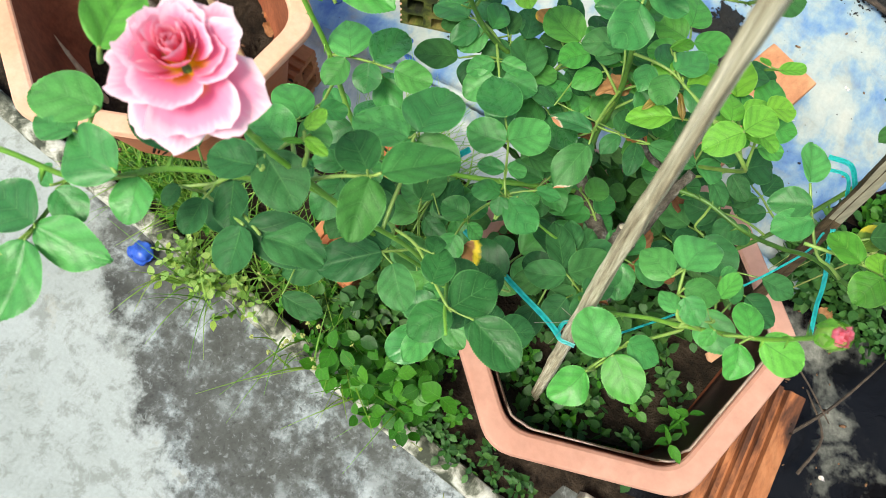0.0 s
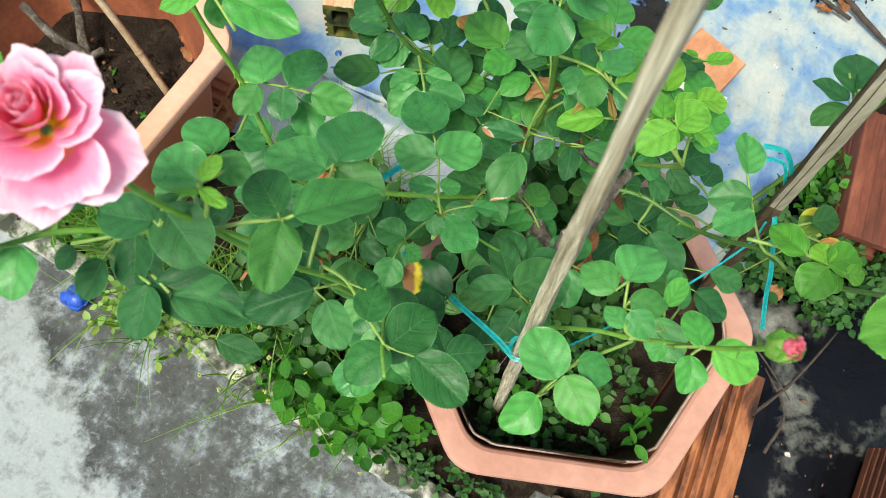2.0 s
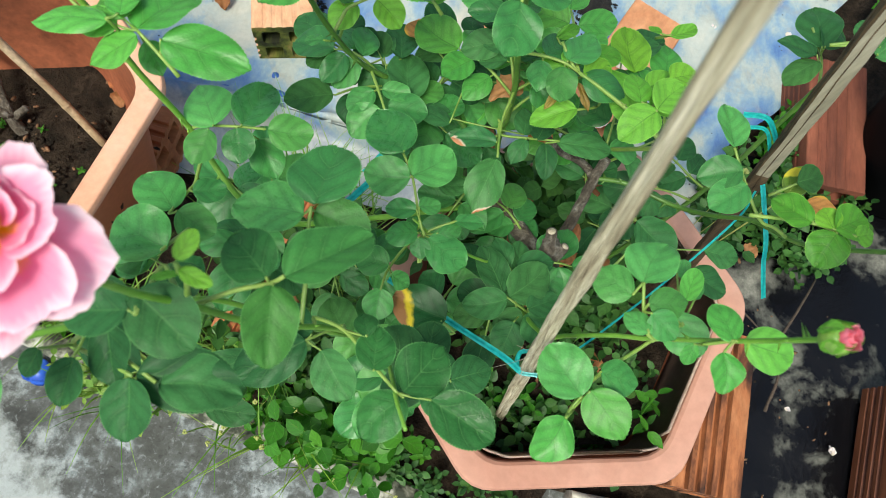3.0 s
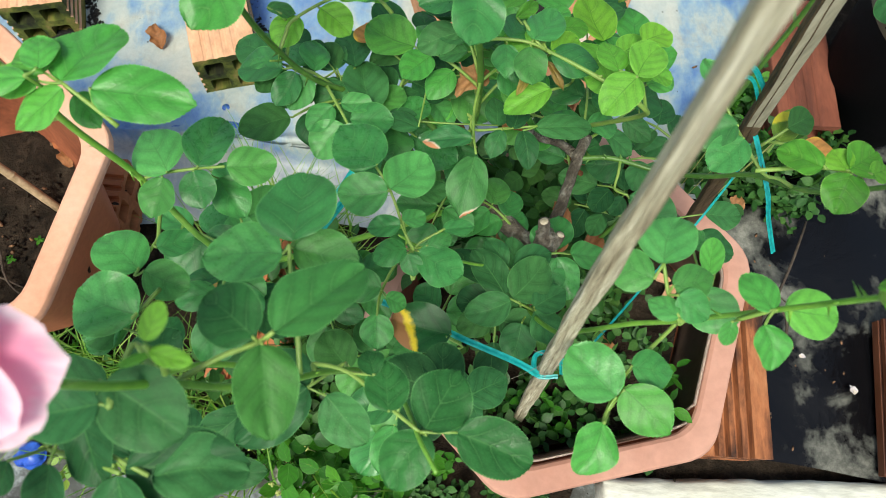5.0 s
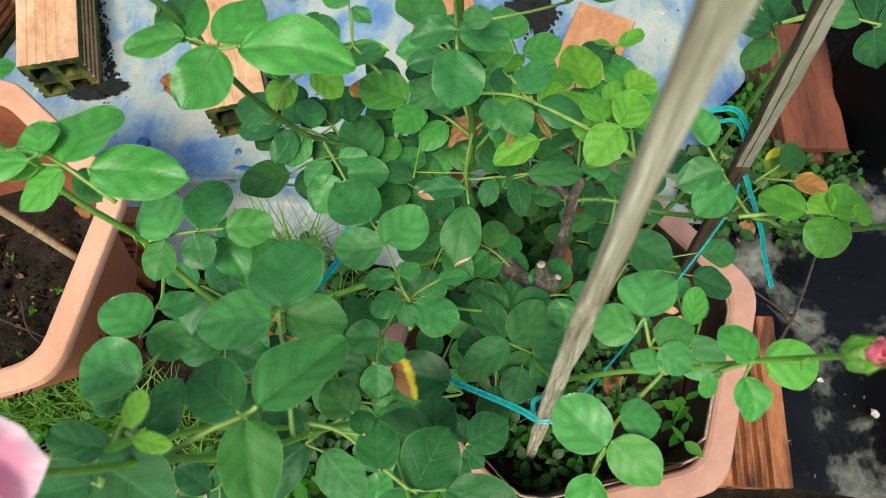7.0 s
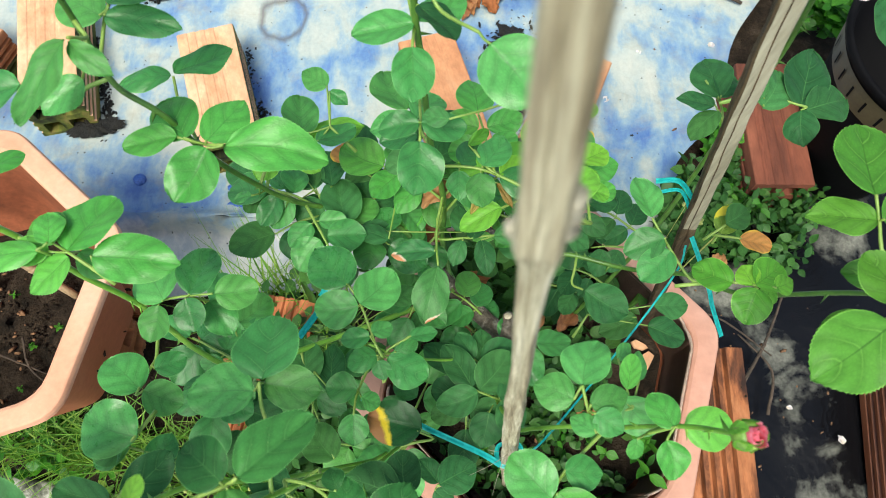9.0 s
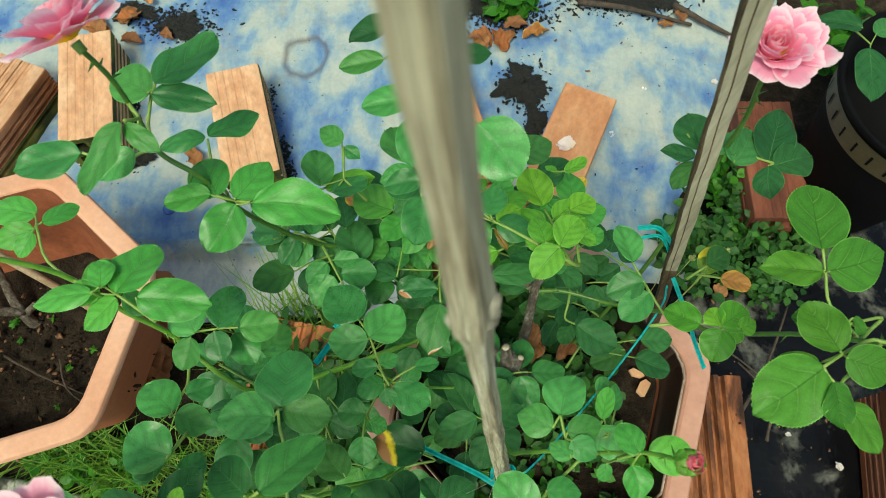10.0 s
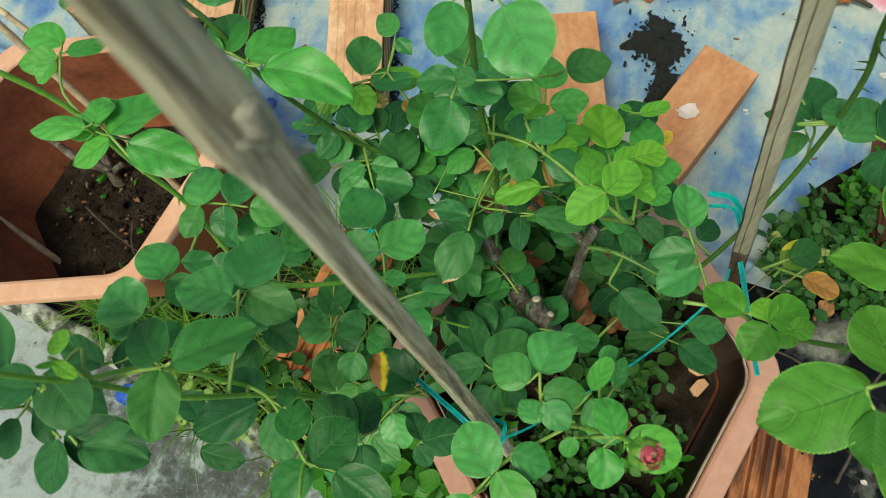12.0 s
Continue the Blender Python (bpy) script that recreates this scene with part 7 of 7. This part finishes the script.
def loose_leaf(name, at, heading, size, width, tilt, material, label, category, group):
    me = from_lists(*ragged_leaf(int(abs(at[0]) * 1000 + heading) % 97 + 40))
    m = pose(*at, tilt, 0, heading) @ Matrix.Diagonal((size * width, size, size, 1))
    ob = put_mesh(name, me, material, None, m)
    return tagged(ob, label, category, group)


for x, y, z, h, s in ((-0.06, 0.475, 0.02, 30, 0.045), (-0.045, 0.465, 0.03, 200, 0.035), (-0.19, 0.54, 0.16, 10, 0.026), (-0.345, 1.08, 0.02, 100, 0.04), (-0.33, 1.11, 0.02, 30, 0.035), (-0.30, 1.05, 0.02, 250, 0.03), (0.31, 1.06, 0.012, 40, 0.05), (0.27, 1.08, 0.012, 160, 0.045), (0.30, 1.10, 0.02, 280, 0.045),
                      (0.27, 0.45, 0.36, 200, 0.03), (0.285, 0.46, 0.34, 120, 0.03), (0.265, 0.47, 0.35, 310, 0.028), (0.325, 0.44, 0.37, 20, 0.028), (0.24, 0.49, 0.42, 80, 0.03), (0.255, 0.497, 0.46, 240, 0.028), (0.24, 0.506, 0.50, 150, 0.03), (0.345, 0.50, 0.36, 50, 0.03), (0.40, 0.36, 0.215, 10, 0.035), (0.60, 1.13, 0.012, 90, 0.03), (-0.185, 0.795, 0.012, 20, 0.04), (0.64, 0.62, 0.02, 0, 0.03), (0.555, 0.555, 0.012, 45, 0.03), (-0.39, 1.05, 0.014, 75, 0.05), (-0.41, 1.08, 0.016, 190, 0.045), (-0.375, 1.065, 0.016, 320, 0.05), (-0.43, 1.05, 0.014, 20, 0.045), (-0.40, 1.02, 0.014, 140, 0.04), (-0.365, 1.035, 0.014, 260, 0.04),
                      (0.283, 1.068, 0.012, 75, 0.05), (0.26, 1.085, 0.016, 200, 0.04), (0.30, 1.072, 0.014, 330, 0.035), (0.62, 1.14, 0.012, 20, 0.03),
                      (0.29, 0.45, 0.30, 60, 0.035), (0.335, 0.47, 0.30, 170, 0.03), (0.30, 0.40, 0.30, 280, 0.03), (0.36, 0.445, 0.30, 340, 0.03), (0.27, 0.42, 0.30, 15, 0.03)):
    loose_leaf("dry_leaf", (x, y, z), h, s, 0.6, 12, DRY, "curled brown dry leaf", "dry leaf", "dry leaves")
loose_leaf("dry_leaf", (0.335, 1.085, 0.014), 300, 0.05, 0.5, 8, LEAF["o"], "yellow dead leaf on the groundsheet", "dry leaf", "dry leaves")
loose_leaf("fallen_petal", (0.409, 0.822, 0.089), 60, 0.030, 0.8, 4, PETAL_FALLEN, "white fallen petal on a brick", "petal", "fallen petals")
loose_leaf("fallen_petal", (0.386, 0.741, 0.089), 150, 0.022, 0.8, 4, PETAL_FALLEN, "white fallen petal on a brick", "petal", "fallen petals")
for x, y, s in ((0.493, 0.904, 0.013), (0.79, 0.388, 0.012), (0.545, 1.0, 0.009), (0.66, 1.02, 0.012), (0.72, 0.43, 0.008)):
    loose_leaf("fallen_petal", (x, y, 0.008), 30 + 900 * x, s, 0.9, 5, PETAL_FALLEN, "small pale pink fallen petal", "petal", "fallen petals")


def twig(points, r, label):
    bm = bmesh.new()
    tube(bm, points, r, r * 0.5, 7, 5, 0.001)
    return single("twig", bm, STICK, label, "twig", "twigs")


twig([(0.43, 1.165, 0.02), (0.52, 1.150, 0.026), (0.63, 1.128, 0.018)], 0.006, "dark bent stick lying on the groundsheet")
twig([(0.60, 1.17, 0.02), (0.66, 1.13, 0.02), (0.72, 1.10, 0.016)], 0.006, "dark short stick on the groundsheet")
twig([(0.66, 0.46, 0.012), (0.70, 0.53, 0.02), (0.74, 0.62, 0.016)], 0.0028, "thin twig on the black film")
twig([(0.69, 0.42, 0.012), (0.70, 0.48, 0.016), (0.66, 0.53, 0.012)], 0.0024, "thin twig on the black film")
twig([(0.54, 0.56, 0.02), (0.62, 0.55, 0.03), (0.70, 0.50, 0.02)], 0.002, "thin pale twig on the black film")
twig([(-0.31, 0.44, 0.158), (-0.26, 0.42, 0.164), (-0.20, 0.40, 0.158)], 0.0018, "thin twig on the potting soil")
twig([(-0.24, 0.44, 0.158), (-0.22, 0.405, 0.162), (-0.19, 0.385, 0.160)], 0.0015, "thin twig on the potting soil")
bm = bmesh.new()
bmesh.ops.create_icosphere(bm, subdivisions=3, radius=0.012)
for v in bm.verts:
    v.co = Vector((v.co.x * 1.5, v.co.y * 1.35, v.co.z * 0.8)) + noise.noise_vector(v.co * 130) * 0.006 + Vector((-0.242, 0.233, -0.020))
single("plastic_scrap", bm, BLUE_PLASTIC, "crumpled blue plastic scrap on the concrete", "scrap")


def shard(at, way, size, seed, material=CLAY_PALE, label="pale broken clay flake on the soil of the planted pot"):
    """A flat broken flake with a chipped outline."""
    bm = bmesh.new()
    rng = random.Random(seed)
    q = pose(*at, rng.uniform(-12, 12), rng.uniform(-12, 12), way)
    ring = [(size * rng.uniform(0.8, 1.1) * math.cos(a), size * 0.62 * rng.uniform(0.8, 1.1) * math.sin(a)) for a in (0.3, 1.2, 2.5, 3.5, 4.1, 5.5)]
    rows = loft(bm, [[q @ Vector((x * f, y * f, h)) for x, y in ring] for f, h in ((0.97, 0.0), (1.0, 0.001), (1.0, 0.003), (0.95, 0.004))])
    bm.faces.new(rows[0])
    bm.faces.new(rows[-1])
    return single("pot_shard", bm, material, label, "shard", "clay shards", smooth=False)


shard((0.463, 0.437, 0.228), 60, 0.0125, 3)
shard((0.456, 0.453, 0.229), 150, 0.009, 5)
shard((-0.203, 0.572, 0.157), 40, 0.013, 8, CLAY, "small orange clay piece on the soil of the bare pot")


# ---- crumbs of soil and rotted leaf ----
def crumbs(name, places, material, label, seed):
    """Scattered small lumps and flakes, too many to count. places: centre, spread, height, count and size."""
    rng = random.Random(seed)
    verts, faces = [], []
    for cx, cy, sx, sy, z, count, size in places:
        for _ in range(count):
            x, y, r = rng.gauss(cx, sx), rng.gauss(cy, sy), size * rng.uniform(0.35, 1.0) ** 1.5
            q = pose(x, y, z + r * 0.2, rng.uniform(-25, 25), rng.uniform(-25, 25), rng.uniform(0, 360)) @ Matrix.Diagonal((r * rng.uniform(0.7, 2.6), r, r * rng.uniform(0.25, 0.6), 1))
            o = len(verts)
            verts += [tuple(q @ Vector(v)) for v in ((1, 0.2, 0), (0.3, 0.9, 0.1), (-0.8, 0.5, 0), (-0.7, -0.6, 0.1), (0.4, -0.9, 0), (0.1, 0.1, 1), (0, 0, -0.7))]
            for k in range(5):
                faces += [(o + k, o + (k + 1) % 5, o + 5), (o + (k + 1) % 5, o + k, o + 6)]
    return tagged(put_mesh(name, from_lists(verts, faces), material), label, "debris", "", "stuff")


# the tight rows beside two pale bricks stand for dirt and their shade
crumbs("soil_crumbs", [(0.340, 0.985, 0.019, 0.022, 0.012, 500, 0.0030), (0.36, 0.91, 0.008, 0.030, 0.010, 300, 0.0028), (0.30, 1.14, 0.045, 0.020, 0.008, 800, 0.0032), (0.50, 1.19, 0.06, 0.022, 0.008, 900, 0.0032), (-0.28, 1.08, 0.035, 0.018, 0.008, 600, 0.003), (0.1, 0.95, 0.35, 0.14, 0.006, 90, 0.002), (-0.027, 0.772, 0.004, 0.010, 0.007, 70, 0.0032), (-0.037, 0.801, 0.004, 0.010, 0.007, 70, 0.0032), (-0.046, 0.829, 0.004, 0.010, 0.007, 70, 0.0032), (-0.056, 0.857, 0.004, 0.010, 0.007, 70, 0.0032), (-0.066, 0.886, 0.004, 0.010, 0.007, 70, 0.0032), (-0.076, 0.914, 0.004, 0.010, 0.007, 70, 0.0032), (-0.085, 0.943, 0.004, 0.010, 0.007, 70, 0.0032),
                       (-0.283, 0.810, 0.004, 0.010, 0.007, 70, 0.0032), (-0.293, 0.838, 0.004, 0.010, 0.007, 70, 0.0032), (-0.303, 0.866, 0.004, 0.010, 0.007, 70, 0.0032), (-0.313, 0.894, 0.004, 0.010, 0.007, 70, 0.0032), (-0.324, 0.922, 0.004, 0.010, 0.007, 70, 0.0032), (-0.334, 0.951, 0.004, 0.010, 0.007, 70, 0.0032), (-0.344, 0.979, 0.004, 0.010, 0.007, 70, 0.0032)], LITTER, "black crumbs of soil and rotted leaves on the groundsheet, painting shade along bricks", 51)
crumbs("soil_crumbs", [(-0.262, 0.459, 0.06, 0.06, 0.150, 420, 0.0028), (0.36, 0.38, 0.07, 0.06, 0.197, 300, 0.003)], SOIL, "loose soil crumbs in the pots", 52)
crumbs("wood_chips", [(-0.262, 0.459, 0.055, 0.055, 0.153, 60, 0.0035), (0.34, 0.38, 0.07, 0.06, 0.20, 24, 0.0035), (0.66, 0.45, 0.06, 0.08, 0.006, 50, 0.003), (0.35, 0.97, 0.15, 0.10, 0.008, 30, 0.003)], DRY_BITS, "brown bits of dry leaf and bark scattered on the soil", 53)
